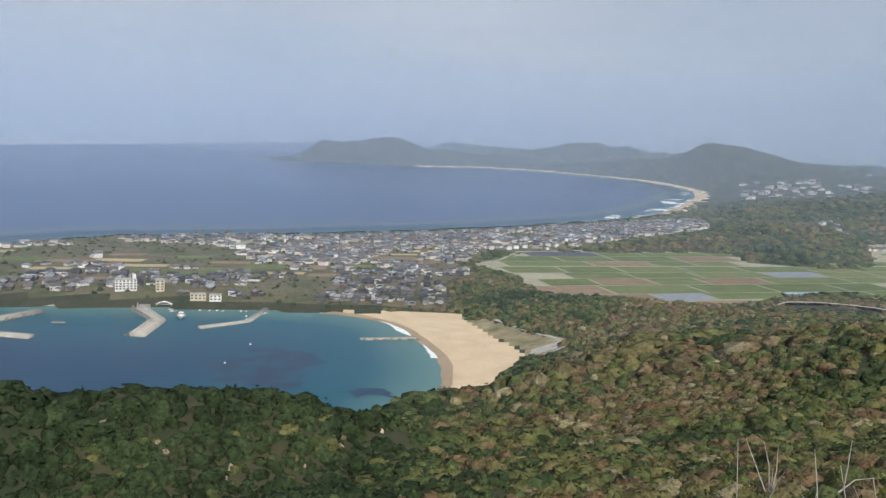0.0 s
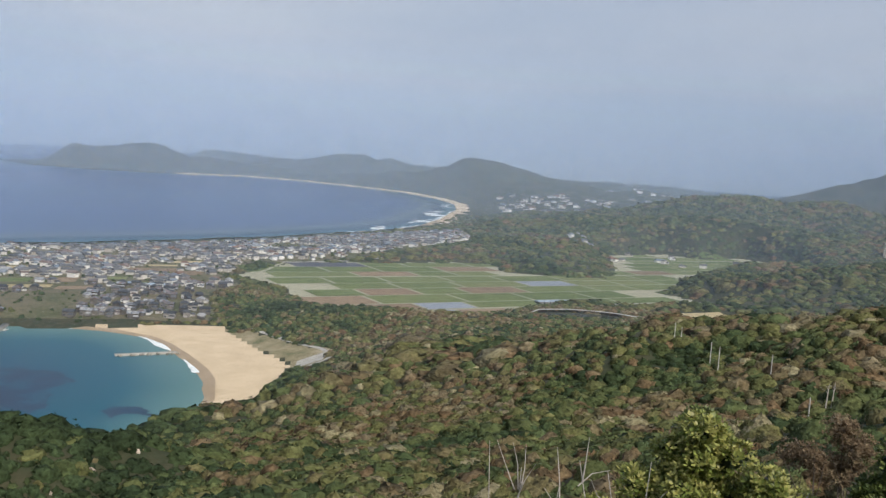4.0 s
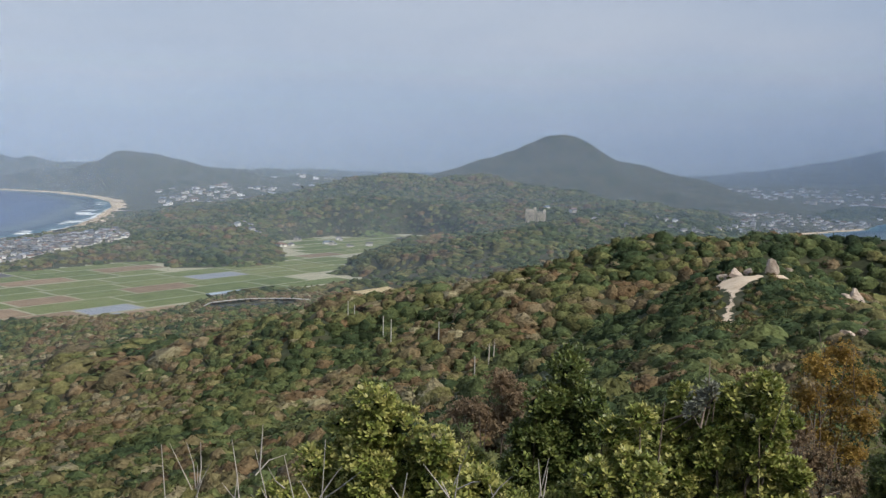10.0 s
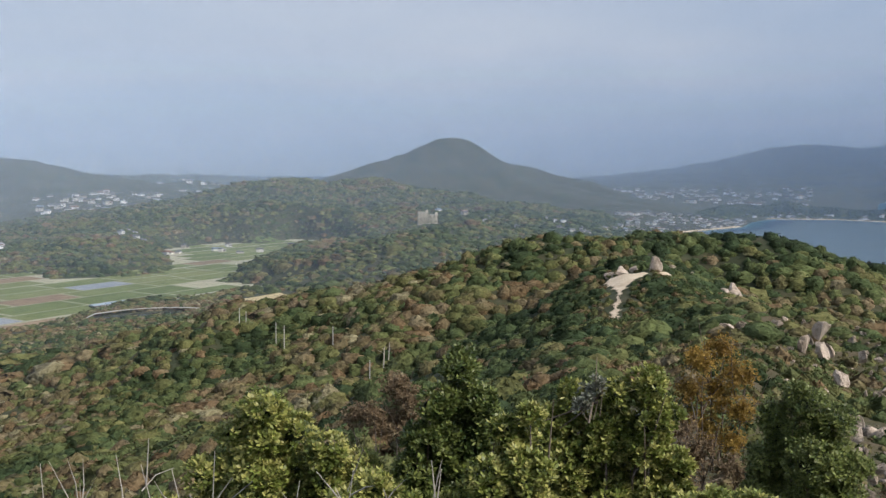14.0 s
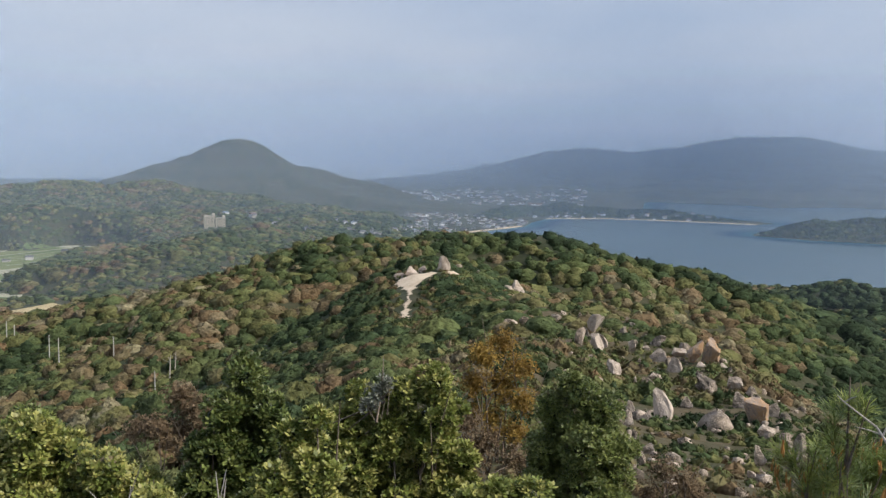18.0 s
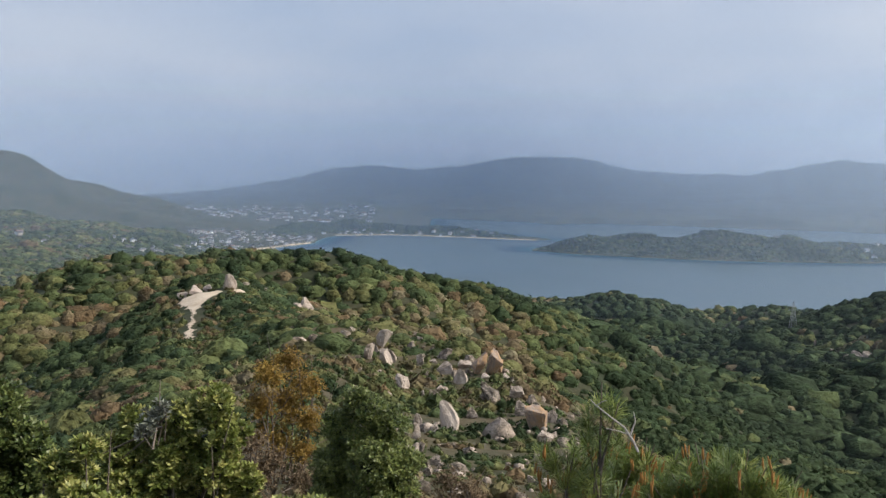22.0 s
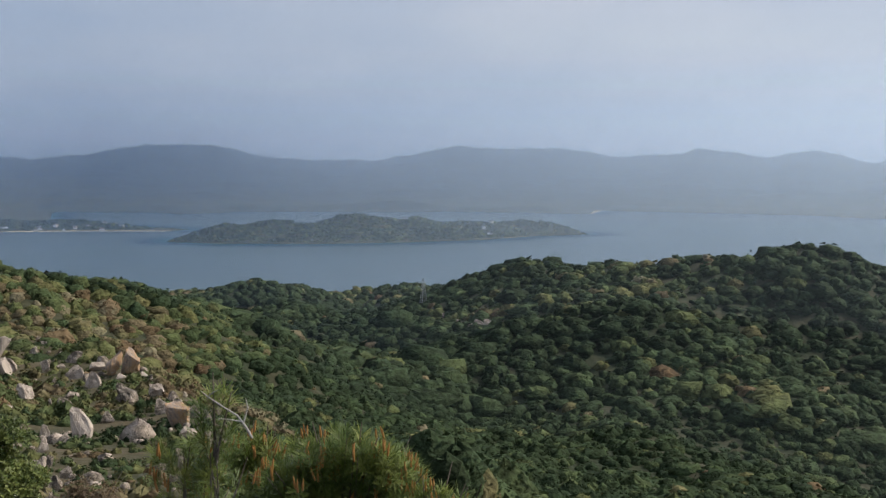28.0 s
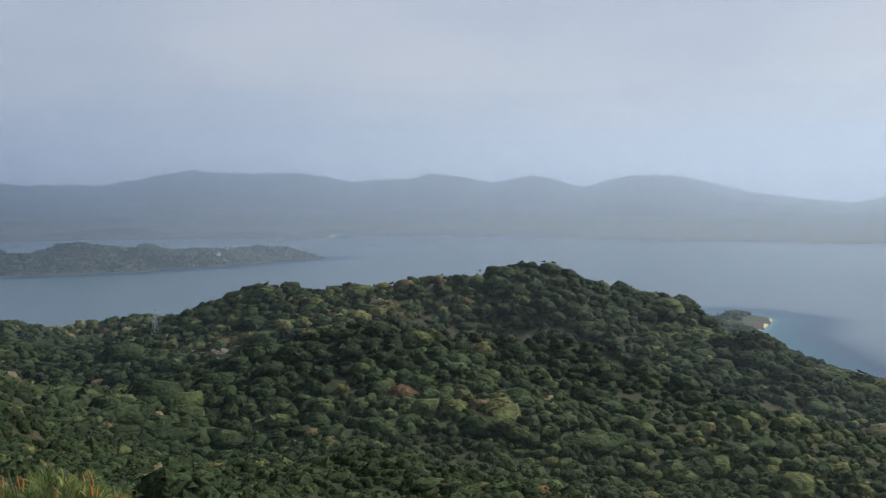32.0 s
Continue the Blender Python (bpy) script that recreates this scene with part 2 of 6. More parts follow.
# ---- sky, sun and air ----
SUN_AZ, SUN_EL = 160.0, 43.0
world = bpy.data.worlds.new("sky")
scene.world = world
world.use_nodes = True
wn, wl = world.node_tree.nodes, world.node_tree.links
wn.clear()
w_out, w_bg = wn.new("ShaderNodeOutputWorld"), wn.new("ShaderNodeBackground")
w_sky = wn.new("ShaderNodeTexSky")
w_sky.sky_type, w_sky.sun_disc = "NISHITA", False
w_sky.sun_elevation, w_sky.sun_rotation = radians(SUN_EL), radians(SUN_AZ)
w_sky.altitude, w_sky.air_density, w_sky.dust_density, w_sky.ozone_density = 200, 1.0, 3.0, 1.2
w_scale = wn.new("ShaderNodeVectorMath")
w_scale.operation, w_scale.inputs["Scale"].default_value = "SCALE", 0.085
wl.new(w_sky.outputs[0], w_scale.inputs[0])
# thin high cloud: a pale veil over the whole sky, uneven in long streaks
w_tc, w_map, w_noise = wn.new("ShaderNodeTexCoord"), wn.new("ShaderNodeMapping"), wn.new("ShaderNodeTexNoise")
w_map.inputs["Scale"].default_value = (1.1, 1.1, 4.2)
w_map.inputs["Rotation"].default_value = (0.10, 0.22, 0.4)
w_noise.inputs["Scale"].default_value, w_noise.inputs["Detail"].default_value = 1.7, 5.0
w_noise.inputs["Roughness"].default_value = 0.52
wl.new(w_tc.outputs["Generated"], w_map.inputs[0])
wl.new(w_map.outputs[0], w_noise.inputs["Vector"])
w_ramp = wn.new("ShaderNodeValToRGB")
w_ramp.color_ramp.elements[0].position, w_ramp.color_ramp.elements[0].color = 0.32, (0.44, 0.53, 0.70, 1)
w_ramp.color_ramp.elements[1].position, w_ramp.color_ramp.elements[1].color = 0.70, (0.66, 0.70, 0.80, 1)
wl.new(w_noise.outputs["Fac"], w_ramp.inputs[0])
w_mix = wn.new("ShaderNodeMix")
w_mix.data_type, w_mix.inputs["Factor"].default_value = "RGBA", 0.74
wl.new(w_scale.outputs[0], w_mix.inputs["A"])
wl.new(w_ramp.outputs[0], w_mix.inputs["B"])
wl.new(w_mix.outputs["Result"], w_bg.inputs["Color"])
wl.new(w_bg.outputs[0], w_out.inputs[0])

sun = new("sun", bpy.data.lights.new("sun", "SUN"))
sun.data.energy, sun.data.angle, sun.data.color = 4.1, radians(1.5), (1.0, 0.92, 0.79)
sx, sy = polar(SUN_AZ, math.cos(radians(SUN_EL)))
sun.matrix_world = look((sx * 300, sy * 300, 210 + 300 * math.sin(radians(SUN_EL))), (0, 0, 210))
scene.cycles.transparent_max_bounces = 36


# ---- materials ----
def blank(name):
    m = bpy.data.materials.new(name)
    m.use_nodes = True
    nodes = m.node_tree.nodes
    nodes.clear()
    return m, nodes, m.node_tree.links, nodes.new("ShaderNodeOutputMaterial")


def ramp(nodes, stops):
    r = nodes.new("ShaderNodeValToRGB")
    e = r.color_ramp.elements
    while len(e) < len(stops):
        e.new(0.5)
    for el, (p, c) in zip(e, stops):
        el.position, el.color = p, (*c, 1)
    return r


def surface(name, stops, size, rough=0.85, bump=0.0, fine=0.0, coords="Position", vary=0.0, spec=0.3, metal=0.0, detail=6.0, spread=0.0):
    """A matt or glossy surface: a colour ramp over noise of that size in metres, a finer noise on it, and a bump of that many metres."""
    m, nodes, links, out = blank(name)
    b = nodes.new("ShaderNodeBsdfPrincipled")
    b.inputs["Roughness"].default_value, b.inputs["Specular IOR Level"].default_value = rough, spec
    b.inputs["Metallic"].default_value = metal
    if coords == "Position":
        src = nodes.new("ShaderNodeNewGeometry").outputs["Position"]
    else:
        src = nodes.new("ShaderNodeTexCoord").outputs["Object"]
    n1, n2 = nodes.new("ShaderNodeTexNoise"), nodes.new("ShaderNodeTexNoise")
    n1.inputs["Scale"].default_value, n1.inputs["Detail"].default_value = 1.0 / size, detail
    n2.inputs["Scale"].default_value, n2.inputs["Detail"].default_value = 9.0 / size, 3.0
    links.new(src, n1.inputs["Vector"])
    links.new(src, n2.inputs["Vector"])
    r = ramp(nodes, stops)
    mixed = nodes.new("ShaderNodeMix")
    mixed.data_type, mixed.inputs["Factor"].default_value = "FLOAT", 0.35
    links.new(n1.outputs["Fac"], mixed.inputs["A"])
    links.new(n2.outputs["Fac"], mixed.inputs["B"])
    value = mixed.outputs["Result"]
    if spread:
        info = nodes.new("ShaderNodeObjectInfo")
        add = nodes.new("ShaderNodeMath")
        add.operation = "MULTIPLY_ADD"
        links.new(info.outputs["Random"], add.inputs[0])
        add.inputs[1].default_value = spread
        links.new(value, add.inputs[2])
        sub = nodes.new("ShaderNodeMath")
        sub.operation, sub.inputs[1].default_value = "SUBTRACT", spread / 2
        links.new(add.outputs[0], sub.inputs[0])
        value = sub.outputs[0]
    links.new(value, r.inputs[0])
    colour = r.outputs[0]
    if vary:
        isl = nodes.new("ShaderNodeNewGeometry")
        hsv, rng = nodes.new("ShaderNodeHueSaturation"), nodes.new("ShaderNodeMapRange")
        rng.inputs["To Min"].default_value, rng.inputs["To Max"].default_value = 1 - vary, 1 + vary
        links.new(isl.outputs["Random Per Island"], rng.inputs["Value"])
        links.new(rng.outputs[0], hsv.inputs["Value"])
        links.new(colour, hsv.inputs["Color"])
        colour = hsv.outputs[0]
    links.new(colour, b.inputs["Base Color"])
    if bump:
        bp = nodes.new("ShaderNodeBump")
        bp.inputs["Distance"].default_value, bp.inputs["Strength"].default_value = bump, 0.8
        links.new(mixed.outputs["Result"], bp.inputs["Height"])
        links.new(bp.outputs[0], b.inputs["Normal"])
    links.new(b.outputs[0], out.inputs[0])
    return m


def leaves(name, stops, vary=0.35, gloss=0.5, through=0.25, attr="tint", grain=0.0):
    """Foliage: the colour of each plant by its own tint, each clump or leaf a little lighter or darker."""
    m, nodes, links, out = blank(name)
    b, t, mix = nodes.new("ShaderNodeBsdfPrincipled"), nodes.new("ShaderNodeBsdfTranslucent"), nodes.new("ShaderNodeMixShader")
    b.inputs["Roughness"].default_value, b.inputs["Specular IOR Level"].default_value = gloss, 0.35
    a = nodes.new("ShaderNodeAttribute")
    a.attribute_name = attr
    r = ramp(nodes, stops)
    links.new(a.outputs["Fac"], r.inputs[0])
    geo, rng, hsv = nodes.new("ShaderNodeNewGeometry"), nodes.new("ShaderNodeMapRange"), nodes.new("ShaderNodeHueSaturation")
    rng.inputs["To Min"].default_value, rng.inputs["To Max"].default_value = 1 - vary, 1 + vary
    links.new(geo.outputs["Random Per Island"], rng.inputs["Value"])
    links.new(rng.outputs[0], hsv.inputs["Value"])
    links.new(r.outputs[0], hsv.inputs["Color"])
    if grain:
        pos = geo.outputs["Position"]
        b.inputs["Specular IOR Level"].default_value = 0.08
        n1, n2, n3 = (nodes.new("ShaderNodeTexNoise") for _ in range(3))
        for n, size in ((n1, grain), (n2, grain * 3.3), (n3, grain * 40)):
            n.inputs["Scale"].default_value, n.inputs["Detail"].default_value = 1 / size, 3.0
            links.new(pos, n.inputs["Vector"])
        both = nodes.new("ShaderNodeMath")
        both.operation = "ADD"
        links.new(n1.outputs["Fac"], both.inputs[0])
        links.new(n2.outputs["Fac"], both.inputs[1])
        shade = nodes.new("ShaderNodeMapRange")
        shade.inputs["From Min"].default_value, shade.inputs["From Max"].default_value = 0.65, 1.35
        shade.inputs["To Min"].default_value, shade.inputs["To Max"].default_value = 0.42, 1.75
        links.new(both.outputs[0], shade.inputs["Value"])
        mul = nodes.new("ShaderNodeMath")
        mul.operation = "MULTIPLY"
        links.new(shade.outputs[0], mul.inputs[0])
        links.new(rng.outputs[0], mul.inputs[1])
        links.new(mul.outputs[0], hsv.inputs["Value"])
        sway = nodes.new("ShaderNodeMapRange")
        sway.inputs["From Min"].default_value, sway.inputs["From Max"].default_value = 0.3, 0.7
        sway.inputs["To Min"].default_value, sway.inputs["To Max"].default_value = -0.14, 0.14
        links.new(n3.outputs["Fac"], sway.inputs["Value"])
        shift = nodes.new("ShaderNodeMath")
        shift.operation = "ADD"
        links.new(a.outputs["Fac"], shift.inputs[0])
        links.new(sway.outputs[0], shift.inputs[1])
        links.new(shift.outputs[0], r.inputs[0])
        bp = nodes.new("ShaderNodeBump")
        bp.inputs["Distance"].default_value, bp.inputs["Strength"].default_value = grain * 1.2, 0.7
        links.new(both.outputs[0], bp.inputs["Height"])
        links.new(bp.outputs[0], b.inputs["Normal"])
    links.new(hsv.outputs[0], b.inputs["Base Color"])
    links.new(hsv.outputs[0], t.inputs["Color"])
    mix.inputs[0].default_value = through
    links.new(b.outputs[0], mix.inputs[1])
    links.new(t.outputs[0], mix.inputs[2])
    links.new(mix.outputs[0], out.inputs[0])
    return m


WOODS = ((0.0, (0.027, 0.042, 0.021)), (0.20, (0.047, 0.069, 0.032)), (0.36, (0.079, 0.098, 0.041)), (0.50, (0.119, 0.120, 0.050)),
         (0.62, (0.127, 0.104, 0.061)), (0.74, (0.133, 0.090, 0.051)), (0.86, (0.169, 0.145, 0.093)), (1.0, (0.220, 0.201, 0.122)))
mat_woods = leaves("mixed_woodland_leaves", WOODS, 0.15, 0.9, 0.12, grain=0.55)
mat_hill_woods = leaves("hill_woodland_leaves", WOODS, 0.15, 0.9, 0.12, grain=1.1)
mat_far_woods = leaves("far_woodland_leaves", WOODS, 0.15, 0.9, 0.1, grain=2.6)
mat_ground = surface("scrubby_hill_ground", ((0.34, (0.020, 0.030, 0.015)), (0.45, (0.034, 0.043, 0.021)), (0.53, (0.050, 0.049, 0.027)), (0.62, (0.028, 0.037, 0.018))), 70.0, 0.95, 6.0, detail=9.0)
mat_sand = surface("pale_beach_sand", ((0.3, (0.46, 0.36, 0.235)), (0.55, (0.58, 0.465, 0.32)), (0.75, (0.64, 0.53, 0.375))), 30.0, 0.95, 0.3)
mat_wet = surface("wet_sand", ((0.3, (0.27, 0.20, 0.12)), (0.7, (0.38, 0.29, 0.19))), 20.0, 0.5, 0.1)
mat_foam = surface("surf_foam", ((0.35, (0.55, 0.62, 0.64)), (0.6, (0.85, 0.87, 0.87))), 6.0, 0.7, 0.2)
mat_town_ground = surface("town_ground", ((0.3, (0.045, 0.060, 0.026)), (0.45, (0.09, 0.092, 0.048)), (0.58, (0.14, 0.12, 0.08)), (0.7, (0.06, 0.075, 0.034))), 60.0, 0.95, 0.5)
mat_dune = surface("grassy_dune", ((0.3, (0.10, 0.11, 0.05)), (0.5, (0.22, 0.19, 0.11)), (0.7, (0.36, 0.31, 0.21))), 16.0, 0.95, 0.3)
mat_path = surface("pale_weathered_granite_sand", ((0.3, (0.38, 0.30, 0.22)), (0.5, (0.52, 0.43, 0.33)), (0.7, (0.62, 0.54, 0.43))), 2.2, 0.95, 0.25)
mat_heath = surface("heathy_ridge_ground", ((0.3, (0.030, 0.035, 0.014)), (0.48, (0.058, 0.052, 0.024)), (0.6, (0.088, 0.068, 0.040)), (0.75, (0.048, 0.048, 0.020))), 2.5, 0.95, 0.3)
mat_lane = surface("pale_farm_lane", ((0.3, (0.26, 0.26, 0.18)), (0.7, (0.38, 0.36, 0.27))), 12.0, 0.95)
mat_concrete = surface("weathered_concrete", ((0.3, (0.27, 0.26, 0.23)), (0.55, (0.40, 0.385, 0.345)), (0.75, (0.48, 0.465, 0.42))), 9.0, 0.9, 0.05)


def sea_material():
    m, nodes, links, out = blank("sea_water")
    b = nodes.new("ShaderNodeBsdfPrincipled")
    b.inputs["IOR"].default_value, b.inputs["Roughness"].default_value, b.inputs["Specular IOR Level"].default_value = 1.33, 0.28, 0.5
    a = nodes.new("ShaderNodeAttribute")
    a.attribute_name = "depth"
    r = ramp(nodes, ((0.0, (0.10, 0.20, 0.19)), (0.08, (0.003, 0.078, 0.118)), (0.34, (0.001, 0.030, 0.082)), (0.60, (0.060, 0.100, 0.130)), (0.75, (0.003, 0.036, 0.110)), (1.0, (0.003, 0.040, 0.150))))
    pos = nodes.new("ShaderNodeNewGeometry").outputs["Position"]
    patch, waves, ripple = nodes.new("ShaderNodeTexNoise"), nodes.new("ShaderNodeTexNoise"), nodes.new("ShaderNodeTexNoise")
    patch.inputs["Scale"].default_value, patch.inputs["Detail"].default_value = 1 / 700, 4
    waves.inputs["Scale"].default_value, waves.inputs["Detail"].default_value = 1 / 6, 3
    ripple.inputs["Scale"].default_value, ripple.inputs["Detail"].default_value = 1 / 70, 4
    for n in (patch, waves, ripple):
        links.new(pos, n.inputs["Vector"])
    add = nodes.new("ShaderNodeMath")
    add.operation, add.inputs[1].default_value = "MULTIPLY_ADD", 0.12
    links.new(patch.outputs["Fac"], add.inputs[0])
    links.new(a.outputs["Fac"], add.inputs[2])
    sub = nodes.new("ShaderNodeMath")
    sub.operation, sub.inputs[1].default_value = "SUBTRACT", 0.06
    links.new(add.outputs[0], sub.inputs[0])
    links.new(sub.outputs[0], r.inputs[0])
    links.new(r.outputs[0], b.inputs["Base Color"])
    rough = nodes.new("ShaderNodeMapRange")
    rough.inputs["From Min"].default_value, rough.inputs["From Max"].default_value = 0.35, 0.65
    rough.inputs["To Min"].default_value, rough.inputs["To Max"].default_value = 0.28, 0.28
    links.new(ripple.outputs["Fac"], rough.inputs["Value"])
    links.new(rough.outputs[0], b.inputs["Roughness"])
    gloss = nodes.new("ShaderNodeMapRange")       # the sheltered shallow bay lies smoother and clearer
    gloss.inputs["From Min"].default_value, gloss.inputs["From Max"].default_value = 0.36, 0.60
    gloss.inputs["To Min"].default_value, gloss.inputs["To Max"].default_value = 0.16, 0.55
    links.new(a.outputs["Fac"], gloss.inputs["Value"])
    links.new(gloss.outputs[0], b.inputs["Specular IOR Level"])
    links.new(b.outputs[0], out.inputs[0])
    return m


mat_sea = sea_material()


# ---- mesh helpers ----
def array_mesh(name, verts, quads, material, tint=None, smooth=False, attr="tint"):
    """A mesh of quads (or triangles) from arrays, with a number for each corner point."""
    verts, quads = np.asarray(verts, np.float32), np.asarray(quads, np.int32)
    n = quads.shape[1]
    me = bpy.data.meshes.new(name)
    me.vertices.add(len(verts))
    me.vertices.foreach_set("co", verts.ravel())
    me.loops.add(quads.size)
    me.loops.foreach_set("vertex_index", quads.ravel())
    me.polygons.add(len(quads))
    me.polygons.foreach_set("loop_start", np.arange(0, quads.size, n, dtype=np.int32))
    if smooth:
        me.polygons.foreach_set("use_smooth", np.ones(len(quads), bool))
    if tint is not None:
        me.attributes.new(attr, "FLOAT", "POINT").data.foreach_set("value", np.asarray(tint, np.float32))
    me.update(calc_edges=True)
    me.validate()
    if material:
        me.materials.append(material)
    return me


def spread(template, quads, turns, places):
    """Copies of a template's points at many places: one block of points and of faces."""
    v = np.einsum("nij,kj->nki", turns, template) + places[:, None, :]
    q = quads[None] + (np.arange(len(places)) * len(template))[:, None, None]
    return v.reshape(-1, 3), q.reshape(-1, quads.shape[1])


def part(name, me, parent=None, label="", at=None):
    """Links a mesh as one object under a thing or a part."""
    ob = new(name, me)
    if at is not None:
        ob.matrix_basis = at
    if parent is not None:
        ob.parent = parent
    if label:
        tagged(ob, label)
    return ob


def bm_mesh(name, bm, material, smooth=False):
    me = bpy.data.meshes.new(name)
    if smooth:
        for f in bm.faces:
            f.smooth = True
    bm.to_mesh(me)
    bm.free()
    if material:
        me.materials.append(material)
    return me


def at_ground(x, y, up=0.0, turn=0.0, size=1.0):
    """The pose of a thing that stands on the ground at a true place."""
    h, _ = land_height(np.array([x]), np.array([y]))
    p = drawn_in(np.array([x, y, h[0] + up]))
    k = math.hypot(p[0], p[1]) / max(math.hypot(x, y), 1e-6)
    return pose(*p, 0, 0, turn) @ Matrix.Diagonal((size * k, size * k, size * k, 1))


# ---- ground and sea ----
def rings(*runs):
    return np.unique(np.concatenate([np.geomspace(a, b, n) for a, b, n in runs]))


def polar_sheet(azs, ds):
    A, D = np.meshgrid(np.radians(azs), ds)
    X, Y = D * np.sin(A), D * np.cos(A)
    n, m = A.shape
    i, j = np.meshgrid(np.arange(n - 1), np.arange(m), indexing="ij")
    j2 = (j + 1) % m
    return X, Y, np.stack((i * m + j, i * m + j2, (i + 1) * m + j2, (i + 1) * m + j), -1).reshape(-1, 4)[:, ::-1]


azs = np.concatenate([np.arange(-34, 140, 0.34), np.arange(140, 326, 4.0)])
ds = np.concatenate([[0.0], rings((0.05, 60, 52), (60, 2500, 235), (2500, 7600, 110), (7600, 15400, 60))])
X, Y, Q = polar_sheet(azs, ds)
Z, SD = land_height(X, Y)
# the hazy sea, and the bed under it, end where the eye loses it
def sea_rim(a):
    return np.interp(a, (-34, -25.5, -19.5, -14, -9, -4), (6900, 8400, 10400, 14000, 20000, 26000))


shrink = np.minimum(1.0, 0.98 * sea_rim(azs)[None, :] / np.maximum(np.hypot(X, Y), 1))
ground_points = drawn_in(np.stack((X * shrink, Y * shrink, Z), -1).reshape(-1, 3))
ground_mesh = array_mesh("ground", ground_points, Q, mat_ground, smooth=True)
for extra in (mat_sand, mat_town_ground, mat_lane, mat_dune, mat_dune, mat_heath):
    ground_mesh.materials.append(extra)
fx, fy, fs = (a.ravel()[Q].mean(1) for a in (X, Y, SD))
region = np.zeros(len(Q), np.int32)
region[shore_distance(fx, fy, TOWN) > 0] = 2
fz = Z.ravel()[Q].max(1)
region[(shore_distance(fx, fy, FIELDS) > 0) & (fz < 7)] = 3
region[shore_distance(fx, fy, DUNE) > 0] = 4
region[(shore_distance(fx, fy, SAND) > -2) | ((shore_distance(fx, fy, SAND) > -14) & (fs < 14) & (fx < 30))] = 1
fd, fa = np.hypot(fx, fy), np.degrees(np.arctan2(fx, fy))
region[(fd < 95) & (fa > 48) & (fa < 84)] = 6
ground_mesh.polygons.foreach_set("material_index", region)
ground = tagged(new("ground", ground_mesh), "hilly green-brown coastal land with scrub and woods", "ground", kind="structure")

azs = np.concatenate([np.arange(-34, 140, 1.0), np.arange(140, 326, 4.0)])
ds = rings((380, 2500, 150), (2500, 26000, 90))
X, Y, Q = polar_sheet(azs, ds)
shrink = np.minimum(1.0, sea_rim(azs)[None, :] / np.hypot(X, Y))
X, Y = X * shrink, Y * shrink
SD = np.max([shore_distance(X, Y, ring) for ring in COASTS], axis=0)
bay = np.clip(-shore_distance(X, Y, [(-40, 560), (60, 760), (20, 1080), (-200, 1120), (-420, 1080), (-300, 620)]) / 700, 0, 1)
deep = np.clip(-SD / 260, 0, 1) * (0.30 + 0.70 * np.clip(bay * 1.6, 0, 1))
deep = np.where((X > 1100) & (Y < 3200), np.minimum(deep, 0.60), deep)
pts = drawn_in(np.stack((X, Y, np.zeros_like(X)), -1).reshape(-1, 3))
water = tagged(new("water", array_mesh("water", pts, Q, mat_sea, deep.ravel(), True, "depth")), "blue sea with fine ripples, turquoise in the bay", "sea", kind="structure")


# ---- sea haze: thin veils of hazy air that scatter the daylight, one behind another ----
def haze_material(name, density, foot, fade):
    m, nodes, links, out = blank(name)
    d, t = nodes.new("ShaderNodeBsdfDiffuse"), nodes.new("ShaderNodeBsdfTranslucent")
    half, clear, mix = nodes.new("ShaderNodeMixShader"), nodes.new("ShaderNodeBsdfTransparent"), nodes.new("ShaderNodeMixShader")
    for n in (d, t):
        n.inputs["Color"].default_value = HAZE
    half.inputs[0].default_value = 0.68      # hazy air scatters mostly onward
    links.new(d.outputs[0], half.inputs[1])
    links.new(t.outputs[0], half.inputs[2])
    sep = nodes.new("ShaderNodeSeparateXYZ")
    links.new(nodes.new("ShaderNodeNewGeometry").outputs["Position"], sep.inputs[0])
    low, high, mul = nodes.new("ShaderNodeMapRange"), nodes.new("ShaderNodeMapRange"), nodes.new("ShaderNodeMath")
    low.interpolation_type = "LINEAR"
    low.inputs["From Min"].default_value, low.inputs["From Max"].default_value = foot, foot + fade
    low.inputs["To Min"].default_value, low.inputs["To Max"].default_value = 0.0, density
    high.interpolation_type = "SMOOTHSTEP"
    high.inputs["From Min"].default_value, high.inputs["From Max"].default_value = 150.0, 900.0
    high.inputs["To Min"].default_value, high.inputs["To Max"].default_value = 1.0, 0.0
    links.new(sep.outputs["Z"], low.inputs["Value"])
    links.new(sep.outputs["Z"], high.inputs["Value"])
    mul.operation = "MULTIPLY"
    links.new(low.outputs[0], mul.inputs[0])
    links.new(high.outputs[0], mul.inputs[1])
    links.new(mul.outputs[0], mix.inputs[0])
    links.new(clear.outputs[0], mix.inputs[1])
    links.new(half.outputs[0], mix.inputs[2])
    links.new(mix.outputs[0], out.inputs[0])
    return m


